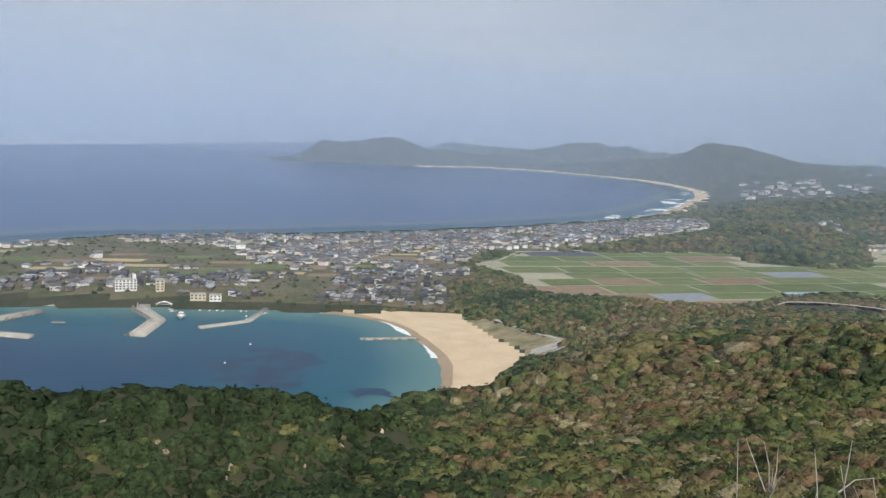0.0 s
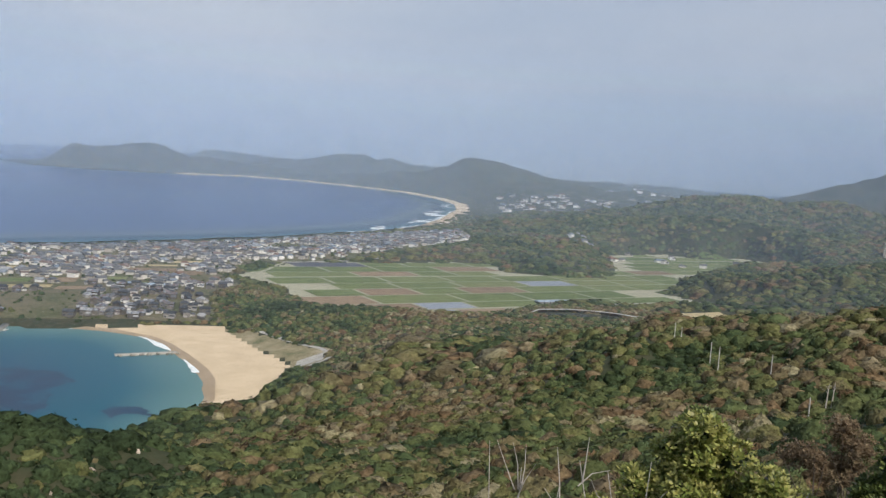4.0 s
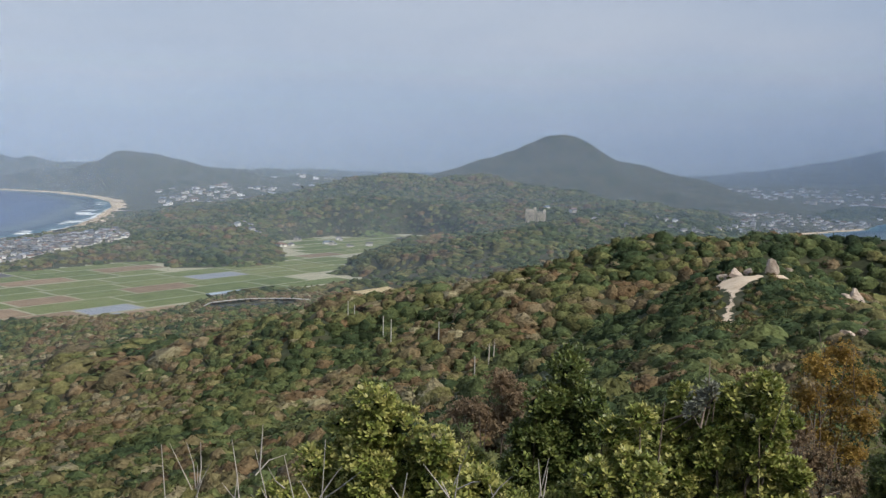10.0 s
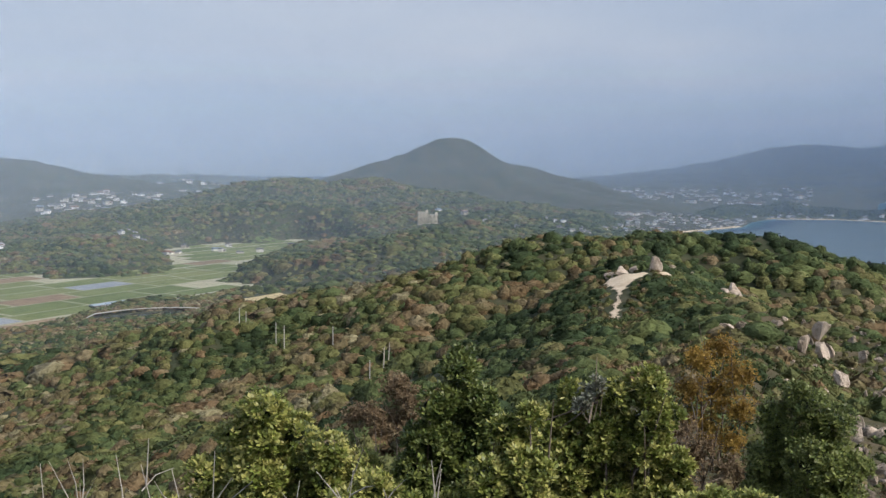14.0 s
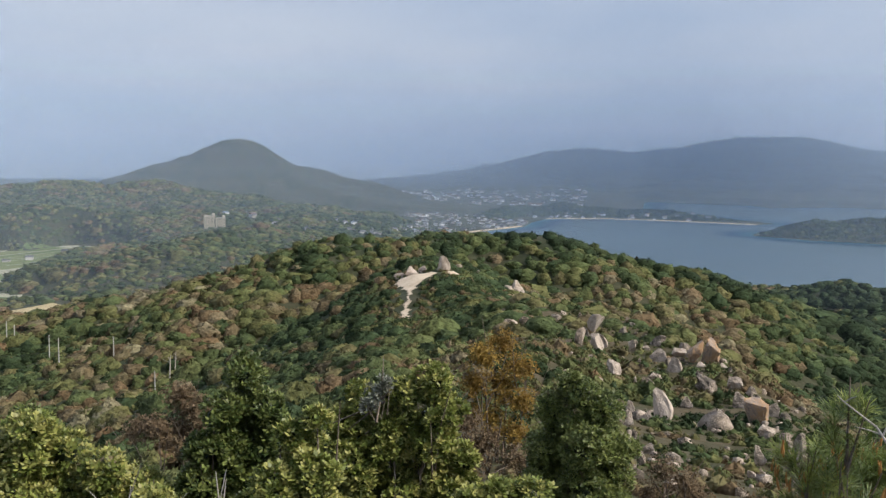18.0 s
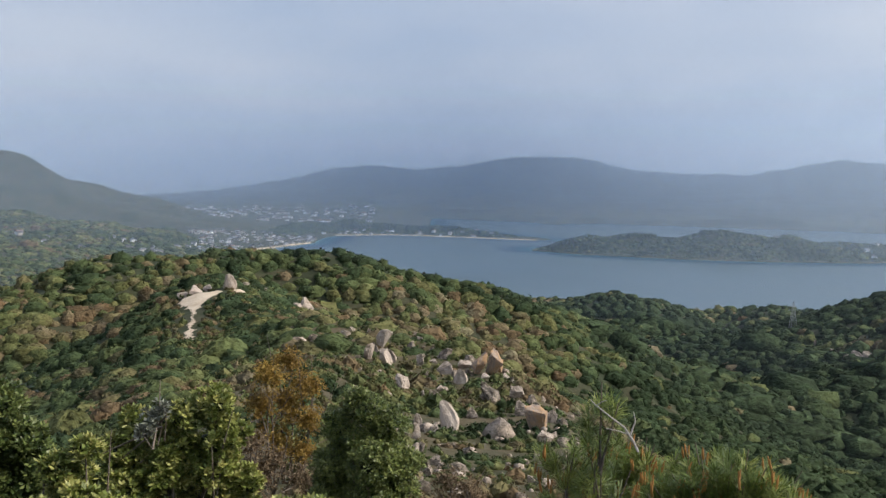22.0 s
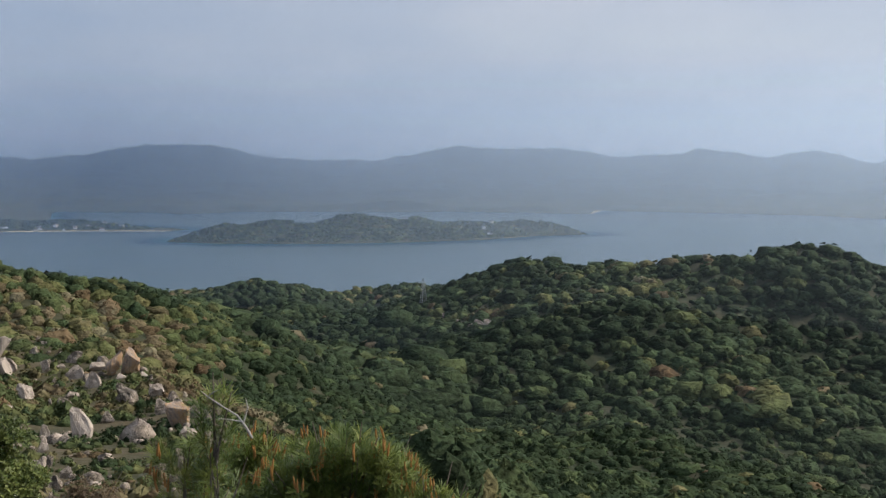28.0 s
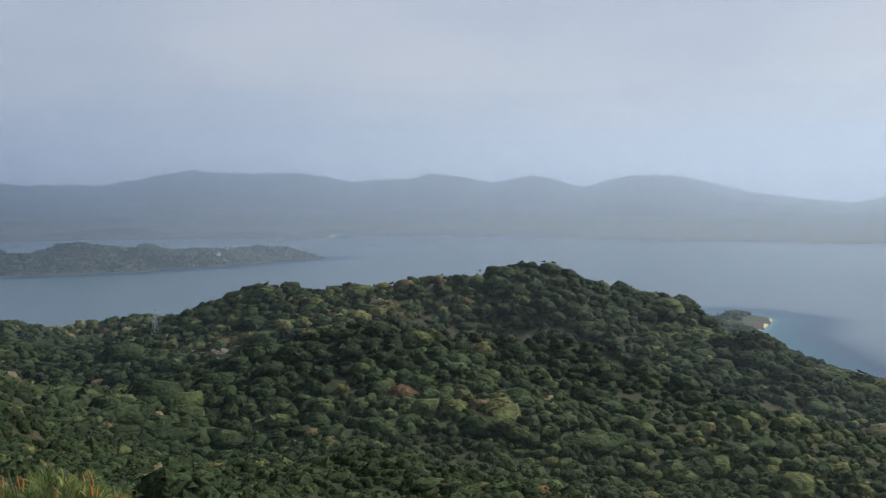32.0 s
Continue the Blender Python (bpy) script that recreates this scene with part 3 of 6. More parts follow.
HAZE = (0.67, 0.815, 1.0, 1)
AIR = 0.000140            # how much of the light a metre of hazy air takes up
VEILS = (420, 600, 820, 1100, 1450, 1850, 2300, 2800, 3400, 4000, 4600, 5200, 5700, 6300, 7000, 8000, 9300, 10700, 12000)
for here, after in zip(VEILS, VEILS[1:] + (13500,)):
    clear = np.interp(here, (0, 1000, 2000, 4600, 5700, 8000, 9300, 13000), (0.3, 0.75, 1.0, 1.0, 0.5, 0.6, 1.55, 1.6))      # the air is clearer near the hill and out over the sea
    p = drawn_in(np.array((0.0, here, 0.0)))
    foot, radius = p[2], p[1]
    q = drawn_in(np.array((0.0, after, 0.0)))
    fade = (EYE_Z - foot) * (1 - here / after)
    # folded like a blind, so that each veil takes the sun alike on every side
    a = np.radians(np.concatenate([np.arange(-36, 142, 3.0), np.arange(142, 324, 13.0)]))
    z = np.arange(foot, 950.0, 13.0)
    n, rows = len(a), len(z)
    r = radius + np.where(np.arange(rows) % 2, 11.0, 0.0)
    i, j = np.meshgrid(np.arange(rows - 1), np.arange(n), indexing="ij")
    j2 = (j + 1) % n
    me = array_mesh("haze", np.stack((r[:, None] * np.sin(a), r[:, None] * np.cos(a), np.repeat(z[:, None], n, 1)), -1).reshape(-1, 3), np.stack((i * n + j, i * n + j2, (i + 1) * n + j2, (i + 1) * n + j), -1).reshape(-1, 4),
                    haze_material("hazy_air", 1 - math.exp(-AIR * clear * (after - here)), foot, fade))
    tagged(new("haze_veil", me), "thin bluish haze hanging in the distant air", "haze", "veils of haze", "stuff")


# ---- woods ----
rng = np.random.default_rng(7)
LOS_AZ = np.arange(-36, 142, 0.5)
LOS_D = np.geomspace(4, 3600, 420)
_a, _d = np.meshgrid(np.radians(LOS_AZ), LOS_D, indexing="ij")
_h, _ = land_height(_d * np.sin(_a), _d * np.cos(_a))
SKYLINE = np.maximum.accumulate(np.arctan2(_h - EYE_Z, _d), axis=1)


def on_view_side(x, y, top):
    """True where a thing of that height above the sea shows over the land between it and the summit."""
    d, az = np.hypot(x, y), np.degrees(np.arctan2(x, y))
    i = np.clip(np.round((az + 36) / 0.5).astype(int), 0, len(LOS_AZ) - 1)
    j = np.clip(np.searchsorted(LOS_D, d * 0.985) - 1, 0, len(LOS_D) - 1)
    return (np.arctan2(top - EYE_Z, d) >= SKYLINE[i, j] - 0.010) & (az > -33) & (az < 140)


DOME = ((0.0, 0.80), (0.5, 0.97), (0.95, 0.60), (1.15, 0.02))


def crown_template(n, size, seed, rings_k=DOME, k=6, lobes=1):
    """A crown of radius about one: several lumpy rounded lobes, and n small clumps of leaves standing out of them, from z 0 to about 1.3."""
    g = np.random.default_rng(seed)
    a = g.uniform(0, 2 * np.pi) + np.arange(lobes) * 2.4
    out = np.where(np.arange(lobes) == 0, 0.15, g.uniform(0.38, 0.62, lobes)) if lobes > 1 else np.zeros(1)
    scale = g.uniform(0.42, 0.62, lobes) if lobes > 1 else np.ones(1)
    scale[0] = 0.72 if lobes > 1 else 1.0
    mid = np.stack((out * np.cos(a), out * np.sin(a), g.uniform(0.0, 0.35, lobes) * (lobes > 1)), -1)
    mid[0, 2] = 0.30 if lobes > 1 else 0.0
    which = g.choice(lobes, n, p=scale ** 2 / (scale ** 2).sum())
    v = g.normal(size=(n, 3))
    v[:, 2] = np.abs(v[:, 2]) * 1.1 - 0.25
    v /= np.maximum(np.linalg.norm(v, axis=1), 1e-6)[:, None]
    c = mid[which] + (v * g.uniform(0.86, 1.08, (n, 1)) * (1, 1, 0.8) + (0, 0, 0.35)) * scale[which][:, None]
    nrm = v + g.normal(size=(n, 3)) * 0.5
    nrm /= np.maximum(np.linalg.norm(nrm, axis=1), 1e-6)[:, None]
    t = np.cross(nrm, g.normal(size=(n, 3)))
    t /= np.maximum(np.linalg.norm(t, axis=1), 1e-6)[:, None]
    b = np.cross(nrm, t)
    s = size * g.uniform(0.55, 1.45, (n, 1))
    pts = np.stack((c - t * s + nrm * s * g.uniform(-0.2, 0.4, (n, 1)), c + t * s * 0.8 + b * s * g.uniform(0.1, 0.6, (n, 1)), c - b * s * g.uniform(0.5, 1.2, (n, 1)) - nrm * s * 0.1), 1).reshape(-1, 3)
    faces = [np.arange(3 * n).reshape(-1, 3)]
    blocks, base = [pts], 3 * n
    turn = np.linspace(0, 2 * np.pi, k, endpoint=False)
    i, j = np.meshgrid(np.arange(len(rings_k) - 1), np.arange(k), indexing="ij")
    j2 = (j + 1) % k
    cq = np.stack((i * k + j, i * k + j2, (i + 1) * k + j2, (i + 1) * k + j), -1).reshape(-1, 4)
    cq = np.concatenate([cq[:-k, (0, 1, 2)], cq[:, (0, 2, 3)], cq[-k:, (0, 1, 2)]])
    for m, r0 in zip(mid, scale):
        cp = np.concatenate([np.stack((r * np.cos(turn + q * 0.5), r * np.sin(turn + q * 0.5), np.full(k, z)), -1) for q, (z, r) in enumerate(rings_k)])
        cp *= g.uniform(0.84, 1.10, (len(cp), 1))
        blocks.append(m + cp * r0)
        faces.append(cq + base)
        base += len(cp)
    return np.concatenate(blocks), np.concatenate(faces)


def turns_about_z(n, sizes, heights, g):
    a = g.uniform(0, 2 * np.pi, n)
    m = np.zeros((n, 3, 3))
    m[:, 0, 0], m[:, 0, 1], m[:, 1, 0], m[:, 1, 1] = np.cos(a) * sizes, -np.sin(a) * sizes, np.sin(a) * sizes, np.cos(a) * sizes
    m[:, 2, 2] = heights
    return m


def strewn(x0, x1, y0, y1, step, g):
    """Places in every second row set off by half a step, each shifted by up to most of a step."""
    gx, gy = np.meshgrid(np.arange(x0, x1, step), np.arange(y0, y1, step))
    gx[1::2] += step / 2
    gx = gx + g.uniform(-0.62, 0.62, gx.shape) * step
    gy = gy + g.uniform(-0.62, 0.62, gy.shape) * step
    turn = 0.41
    gx, gy = gx.ravel(), gy.ravel()
    cx, cy = (x0 + x1) / 2, (y0 + y1) / 2
    return cx + ((gx - cx) * np.cos(turn) - (gy - cy) * np.sin(turn)) * 1.05, cy + ((gx - cx) * np.sin(turn) + (gy - cy) * np.cos(turn)) * 1.05


def crown_sizes(x, y, low, high, g):
    """Radii of crowns: stands of smaller and of larger trees."""
    stand = np.clip(0.5 + 1.1 * fractal(x, y, 60, 3, 61), 0, 1)
    return (low + (high - low) * stand) * np.exp(g.normal(size=len(x)) * 0.34)


def jittered(x0, x1, y0, y1, step, g):
    gx, gy = np.meshgrid(np.arange(x0, x1, step), np.arange(y0, y1, step))
    gx = gx + g.uniform(-0.48, 0.48, gx.shape) * step
    gy = gy + g.uniform(-0.48, 0.48, gy.shape) * step
    return gx.ravel(), gy.ravel()


def wooded(x, y, sd, h):
    d, az = np.hypot(x, y), np.degrees(np.arctan2(x, y))
    ok = (sd > 9) & (d > 30)
    ok &= (sd > 40) | (h > 12)
    for ring, gap in ((SAND, 6), (FIELDS, 6), (TOWN, 4)):
        ok &= shore_distance(x, y, ring) < -gap + (fractal(x, y, 45, 3, 17) * 30 if ring is FIELDS else 0)
    for ring in PATHS:
        ok &= shore_distance(x, y, [tuple(polar(b, far)) for b, far in ring]) < -1.2
    ok &= ~((az > 51.8) & (az < 55) & (d > 84) & (d < 122))
    ok &= ~((az > 52) & (az < 79) & (d < 68)) & ~((az > 70) & (az < 115) & (d < 52))
    for ring in CLEARINGS:
        ok &= shore_distance(x, y, ring) < -3
    return ok


CLEARINGS = ([(300, 1005), (370, 1010), (400, 1040), (345, 1055), (310, 1035)], [(425, 1090), (530, 1070), (545, 1120), (480, 1150), (428, 1135)],
             [(640, 1110), (760, 1130), (760, 1210), (650, 1190)], [(45, 960), (110, 860), (128, 870), (112, 940), (60, 1050), (42, 1050)],
             [(88, 905), (125, 895), (135, 925), (100, 960)])


def tint_of(x, y, g):
    n = fractal(x, y, 90, 4, 21) * 0.75 + fractal(x, y, 13, 2, 33) * 0.35
    u = 0.34 + n * 0.55 + g.normal(size=len(x)) * 0.15 + g.uniform(0.15, 0.5, len(x)) * (g.uniform(size=len(x)) < 0.10)
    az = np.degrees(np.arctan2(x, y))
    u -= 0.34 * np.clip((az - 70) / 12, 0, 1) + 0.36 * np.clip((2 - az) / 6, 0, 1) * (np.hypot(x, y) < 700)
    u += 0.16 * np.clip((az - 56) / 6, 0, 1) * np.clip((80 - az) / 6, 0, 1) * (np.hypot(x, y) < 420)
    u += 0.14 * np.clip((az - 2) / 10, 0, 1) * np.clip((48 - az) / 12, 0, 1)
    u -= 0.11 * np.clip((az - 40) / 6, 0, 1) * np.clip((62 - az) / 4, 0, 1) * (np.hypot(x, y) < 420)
    return np.clip(u, 0.02, 0.98)


TREES = []   # the nearest, kept to stand as trees of their own




def join_woods(name, label, x, y, h, radius, templates, tint, sink=0.35, material=None, flat=1.0):
    if not len(x):
        return
    pick = rng.integers(0, len(templates), len(x))
    vs, qs, ts, base = [], [], [], 0
    for k, (tv, tq) in enumerate(templates):
        m = pick == k
        n = int(m.sum())
        if not n:
            continue
        high = np.minimum(radius[m], 2 + radius[m] * 0.45) * rng.uniform(0.75, 1.4, n) * flat
        p = np.stack((x[m], y[m], h[m] - sink * np.minimum(radius[m], 2 + radius[m] * 0.45)), -1)
        v, q = spread(tv, tq, turns_about_z(n, radius[m], high, rng), p)
        vs.append(drawn_in(v))
        qs.append(q + base)
        ts.append(np.repeat(tint[m], len(tv)))
        base += len(v)
    tagged(new(name, array_mesh(name, np.concatenate(vs), np.concatenate(qs), material or mat_woods, np.concatenate(ts), True)), label, "woodland", kind="stuff")


LOW_DOME = ((0.0, 0.82), (0.55, 0.92), (1.05, 0.04))


def lumpy_crown(seed, k, levels, n, size):
    """A crown of radius about one in a single uneven skin: humps and hollows of several boughs, and n small sprays of leaves standing out of it."""
    g = np.random.default_rng(seed)
    stretch = np.array((g.uniform(0.95, 1.25), g.uniform(0.75, 0.95), 1.0))
    boughs = g.normal(size=(7, 3))
    boughs[:, 2] = np.abs(boughs[:, 2]) * 0.8
    boughs /= np.linalg.norm(boughs, axis=1)[:, None]
    sharp = g.uniform(4, 11, 7)
    lift = g.uniform(0.10, 0.42, 7)

    def skin(d):
        near = d @ boughs.T
        return 0.94 + np.max(lift * np.exp(-sharp * (1 - near)), axis=1) + 0.10 * np.sin(5.1 * d[:, 0] + seed) * np.cos(4.7 * d[:, 1] + 2 * seed)

    rows = []
    for q in range(levels):
        up = -0.25 + (math.pi / 2 + 0.20) * q / (levels - 1)
        a = np.linspace(0, 2 * np.pi, k, endpoint=False) + q * math.pi / k
        rows.append(np.stack((np.cos(a) * math.cos(up), np.sin(a) * math.cos(up), np.full(k, math.sin(up))), -1))
    d = np.concatenate(rows)
    p = d * (skin(d) * g.uniform(0.90, 1.08, len(d)))[:, None] * stretch
    i, j = np.meshgrid(np.arange(levels - 1), np.arange(k), indexing="ij")
    j2 = (j + 1) % k
    quad = np.stack((i * k + j, i * k + j2, (i + 1) * k + j2, (i + 1) * k + j), -1).reshape(-1, 4)
    tri = np.concatenate([quad[:, (0, 1, 2)], quad[:, (0, 2, 3)]])
    v = g.normal(size=(n, 3))
    v[:, 2] = np.abs(v[:, 2]) * 1.1
    v /= np.maximum(np.linalg.norm(v, axis=1), 1e-6)[:, None]
    c = v * (skin(v) * g.uniform(0.92, 1.08, n))[:, None] * stretch
    nrm = v + g.normal(size=(n, 3)) * 0.45
    nrm /= np.linalg.norm(nrm, axis=1)[:, None]
    t = np.cross(nrm, g.normal(size=(n, 3)))
    t /= np.linalg.norm(t, axis=1)[:, None]
    b = np.cross(nrm, t)
    w = size * g.uniform(0.5, 1.5, (n, 1))
    spray = np.stack((c - t * w + nrm * w * 0.3, c + t * w * 0.8 + b * w * 0.5, c - b * w * g.uniform(0.5, 1.2, (n, 1)) - nrm * w * 0.2), 1).reshape(-1, 3)
    return np.concatenate([p, spray]) * (1, 1, 0.95), np.concatenate([tri, np.arange(3 * n).reshape(-1, 3) + len(p)])


KIND_A = [lumpy_crown(11 + k, 10, 5, 90, 0.105) for k in range(10)]
KIND_M = [lumpy_crown(91 + k, 9, 5, 60, 0.11) for k in range(14)]
KIND_B = [lumpy_crown(131 + k, 7, 4, 22, 0.17) for k in range(16)]
KIND_C = [lumpy_crown(171 + k, 6, 4, 6, 0.22) for k in range(14)]
KIND_D = [lumpy_crown(201 + k, 5, 3, 3, 0.30) for k in range(8)]

# near slopes
x, y = strewn(-215, 215, -215, 215, 3.6, rng)
d = np.hypot(x, y)
m = (d < 150) & (d > 26)
x, y = x[m], y[m]
low_x, low_y = strewn(-30, 210, -60, 180, 1.45, rng)
far, bearing = np.hypot(low_x, low_y), np.degrees(np.arctan2(low_x, low_y))
low = (far > 26) & (far < 150) & (bearing > 43) & (bearing < 82)
r = np.clip(crown_sizes(x, y, 1.5, 2.4, rng), 0.9, 3.2)
bearing = np.degrees(np.arctan2(x, y))
m = ~((bearing > 43) & (bearing < 82))
x, y, r = np.concatenate([x[m], low_x[low]]), np.concatenate([y[m], low_y[low]]), np.concatenate([r[m], np.clip(crown_sizes(low_x[low], low_y[low], 0.85, 1.55, rng), 0.6, 2.1)])
h, sd = land_height(x, y)
keep = wooded(x, y, sd, h)
x, y, h, r = x[keep], y[keep], h[keep], r[keep]
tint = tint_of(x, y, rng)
shows = on_view_side(x, y, h + 3.5)
order = np.argsort(np.hypot(x, y) + (~shows) * 1000)
own = np.zeros(len(x), bool)
own[order[:260]] = True
TREES = [(x[i], y[i], h[i], r[i], tint[i]) for i in np.flatnonzero(own)]
bearing = np.degrees(np.arctan2(x, y))
seen = (bearing > -33) & (bearing < 140)
m = seen & ~own & ~((bearing > 43) & (bearing < 82))
join_woods("near_woodland", "dense low evergreen and autumn scrub woodland on the slope", x[m], y[m], h[m], r[m], KIND_A, tint[m])
m = seen & ~own & (bearing > 43) & (bearing < 82)
join_woods("ridge_scrub", "low wind-clipped evergreen scrub on the ridge", x[m], y[m], h[m], r[m], KIND_M, tint[m], flat=0.72)
m = ~seen & (rng.uniform(size=len(x)) < 0.5)
join_woods("summit_scrub", "low scrub woodland behind the summit", x[m], y[m], h[m], r[m], KIND_D, tint[m])

# the hills round about
x, y = strewn(-640, 640, -640, 640, 4.4, rng)
close_x, close_y = strewn(-370, 370, -370, 370, 2.7, rng)
d, close = np.hypot(x, y), np.hypot(close_x, close_y)
m, c = (d >= 255) & (d < 470), (close >= 150) & (close < 255)
r = np.concatenate([np.minimum(crown_sizes(x[m], y[m], 2.8, 4.4, rng), 6.4), np.minimum(crown_sizes(close_x[c], close_y[c], 1.7, 2.7, rng), 3.8)])
x, y = np.concatenate([x[m], close_x[c]]), np.concatenate([y[m], close_y[c]])
h, sd = land_height(x, y)
keep = wooded(x, y, sd, h)
x, y, h, r = x[keep], y[keep], h[keep], r[keep]
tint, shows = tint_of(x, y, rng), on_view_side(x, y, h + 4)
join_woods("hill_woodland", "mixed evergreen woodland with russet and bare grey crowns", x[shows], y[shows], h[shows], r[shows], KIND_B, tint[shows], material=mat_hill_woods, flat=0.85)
m = ~shows & (rng.uniform(size=len(x)) < 0.4)
join_woods("hidden_woodland", "mixed woodland on the far side of the hills", x[m], y[m], h[m], r[m] * 1.3, KIND_D, tint[m])

x, y = strewn(-1700, 1700, -1700, 1700, 7.4, rng)
d = np.hypot(x, y)
m = (d >= 470) & (d < 1350)
x, y = x[m], y[m]
r = crown_sizes(x, y, 5.2, 7.6, rng)
r = np.where(np.hypot(x, y) > 850, np.minimum(r, 6.4), r)
h, sd = land_height(x, y)
keep = wooded(x, y, sd, h)
x, y, h, r = x[keep], y[keep], h[keep], r[keep]
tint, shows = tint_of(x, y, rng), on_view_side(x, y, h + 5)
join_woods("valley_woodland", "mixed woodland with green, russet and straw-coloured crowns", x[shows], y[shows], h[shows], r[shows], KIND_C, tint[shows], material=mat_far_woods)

x, y = strewn(-4300, 4300, -4300, 4300, 14.5, rng)
d = np.hypot(x, y)
m = (d >= 1350) & (d < 3800) & (x < 2700) & (x > -900) & (y > -1100)
x, y = x[m], y[m]
r = crown_sizes(x, y, 7.5, 11.0, rng)
h, sd = land_height(x, y)
keep = wooded(x, y, sd, h)
x, y, h, r = x[keep], y[keep], h[keep], r[keep]
tint, shows = tint_of(x, y, rng) * 0.75, on_view_side(x, y, h + 6)
join_woods("far_woodland", "dark woodland on the far hills", x[shows], y[shows], h[shows], r[shows], KIND_D, tint[shows], material=mat_far_woods)

# the island and the spit across the bay
x, y = np.concatenate([strewn(2600, 4300, -900, 1300, 12.0, rng), strewn(3700, 5100, 900, 2550, 15.0, rng)], axis=1)
r = crown_sizes(x, y, 7.0, 10.0, rng)
h, sd = land_height(x, y)
keep = (sd > 10) & (h > 4)
x, y, h, r = x[keep], y[keep], h[keep], r[keep]
join_woods("island_woodland", "dark woodland covering the island and the spit", x, y, h, r, KIND_D, np.clip(rng.normal(0.16, 0.14, len(x)), 0.0, 0.7), material=mat_far_woods)


# ---- shores, fields and the town by the bay ----
def shore_strip(name, line, inner, outer, z_in, z_out, material, label, step=10.0, wave=0.0, gaps=0.0, seed=0, category="beach"):
    """A strip along a shore: from outer to inner metres on its landward (right-hand) side, with an uneven edge."""
    pts = []
    for (ax, ay), (bx, by) in zip(line, line[1:]):
        n = max(1, int(math.hypot(bx - ax, by - ay) / step))
        pts += [(ax + (bx - ax) * i / n, ay + (by - ay) * i / n) for i in range(n)]
    p = np.array(pts + [line[-1]], float)
    for _ in range(3):
        p[1:-1] = (p[:-2] + 2 * p[1:-1] + p[2:]) / 4
    t = np.gradient(p, axis=0)
    t /= np.linalg.norm(t, axis=1)[:, None]
    nrm = np.stack((t[:, 1], -t[:, 0]), -1)
    s = np.arange(len(p)) * step
    w1 = 1 + wave * 2 * fractal(s, s * 0 + seed * 17.0, 60, 3, seed)
    w0 = 1 + wave * 2 * fractal(s, s * 0 + seed * 31.0, 45, 3, seed + 5)
    a, b = p + nrm * (inner * w1)[:, None], p + nrm * (outer * w0)[:, None]
    v = np.concatenate([np.c_[a, np.full(len(a), z_in)], np.c_[b, np.full(len(b), z_out)]])
    n = len(p)
    i = np.arange(n - 1)
    if gaps:
        i = i[fractal(s, s * 0 + 3.0, 90, 3, seed + 9)[:-1] > gaps - 0.5]
    q = np.stack((i, i + 1, n + i + 1, n + i), -1)
    return tagged(new(name, array_mesh(name, drawn_in(v), q, material, smooth=True)), label, category, kind="structure")


shore_strip("beach_outer", OUTER_SHORE[2:12], 26, -2, 6.5, 0.8, mat_sand, "long pale sand beach along the open sea", wave=0.5, seed=3)
shore_strip("beach_far", OUTER_SHORE[9:19], 48, -4, 7.0, 1.2, mat_sand, "far pale sand beach round the great bay", 30, 0.5, seed=4)
shore_strip("beach_east", EAST_SHORE[11:13], 22, -2, 2.5, 0.4, mat_sand, "pale sand beach by the eastern village", seed=5)
shore_strip("beach_point", EAST_SHORE[20:23], 26, -6, 3.0, 0.4, mat_sand, "small pale beach at the wooded point", 6, 0.3, seed=6)
shore_strip("beach_cove", EAST_SHORE[23:26], 12, -6, 2.5, 0.4, mat_sand, "narrow pale beach under the wooded hill", 6, 0.4, seed=7)
shore_strip("beach_island", ISLAND[4:7], 18, -8, 2.0, 0.4, mat_sand, "pale beach on the wooded island", 12, 0.3, seed=8)
shore_strip("beach_island_front", ISLAND[0:5], 5, -7, 2.0, 0.4, mat_sand, "thin pale shore of the wooded island", 12, 0.6, 0.45, seed=9)
shore_strip("shore_spit", EAST_SHORE[6:10], 14, -6, 2.0, 0.4, mat_sand, "thin pale shore of the far spit", 20, 0.5, seed=10)
shore_strip("shore_far", FAR_SHORE[6:14], 30, -8, 2.0, 0.4, mat_sand, "thin pale shore across the bay", 40, 0.6, 0.40, seed=11)
shore_strip("sand_wet", BAY_SHORE[6:16], 5, -5, 1.2, 0.10, mat_wet, "dark wet sand at the water's edge", 6, 0.4, seed=12)
shore_strip("surf_bay", BAY_SHORE[4:16], 2.0, -5.5, 0.5, 0.25, mat_foam, "white line of surf on the bay beach", 4, 0.7, 0.22, seed=13, category="surf")
shore_strip("quay_shore", BAY_SHORE[18:25], 7, -2, 2.9, 0.5, mat_concrete, "grey concrete quay front of the town", 8, seed=14, category="quay")
shore_strip("surf_outer", OUTER_SHORE[6:13], -6, -16, 0.2, 0.15, mat_foam, "white breakers off the outer beach", 12, 0.9, 0.52, seed=15, category="surf")
shore_strip("surf_outer_second", OUTER_SHORE[8:13], -40, -58, 0.2, 0.15, mat_foam, "white breakers off the outer beach", 14, 0.9, 0.58, seed=16, category="surf")

mat_weed = surface("dark_seaweed_bed", ((0.38, (0.006, 0.024, 0.056)), (0.50, (0.006, 0.032, 0.070)), (0.60, (0.003, 0.055, 0.098))), 22.0, 0.35, spec=0.16)


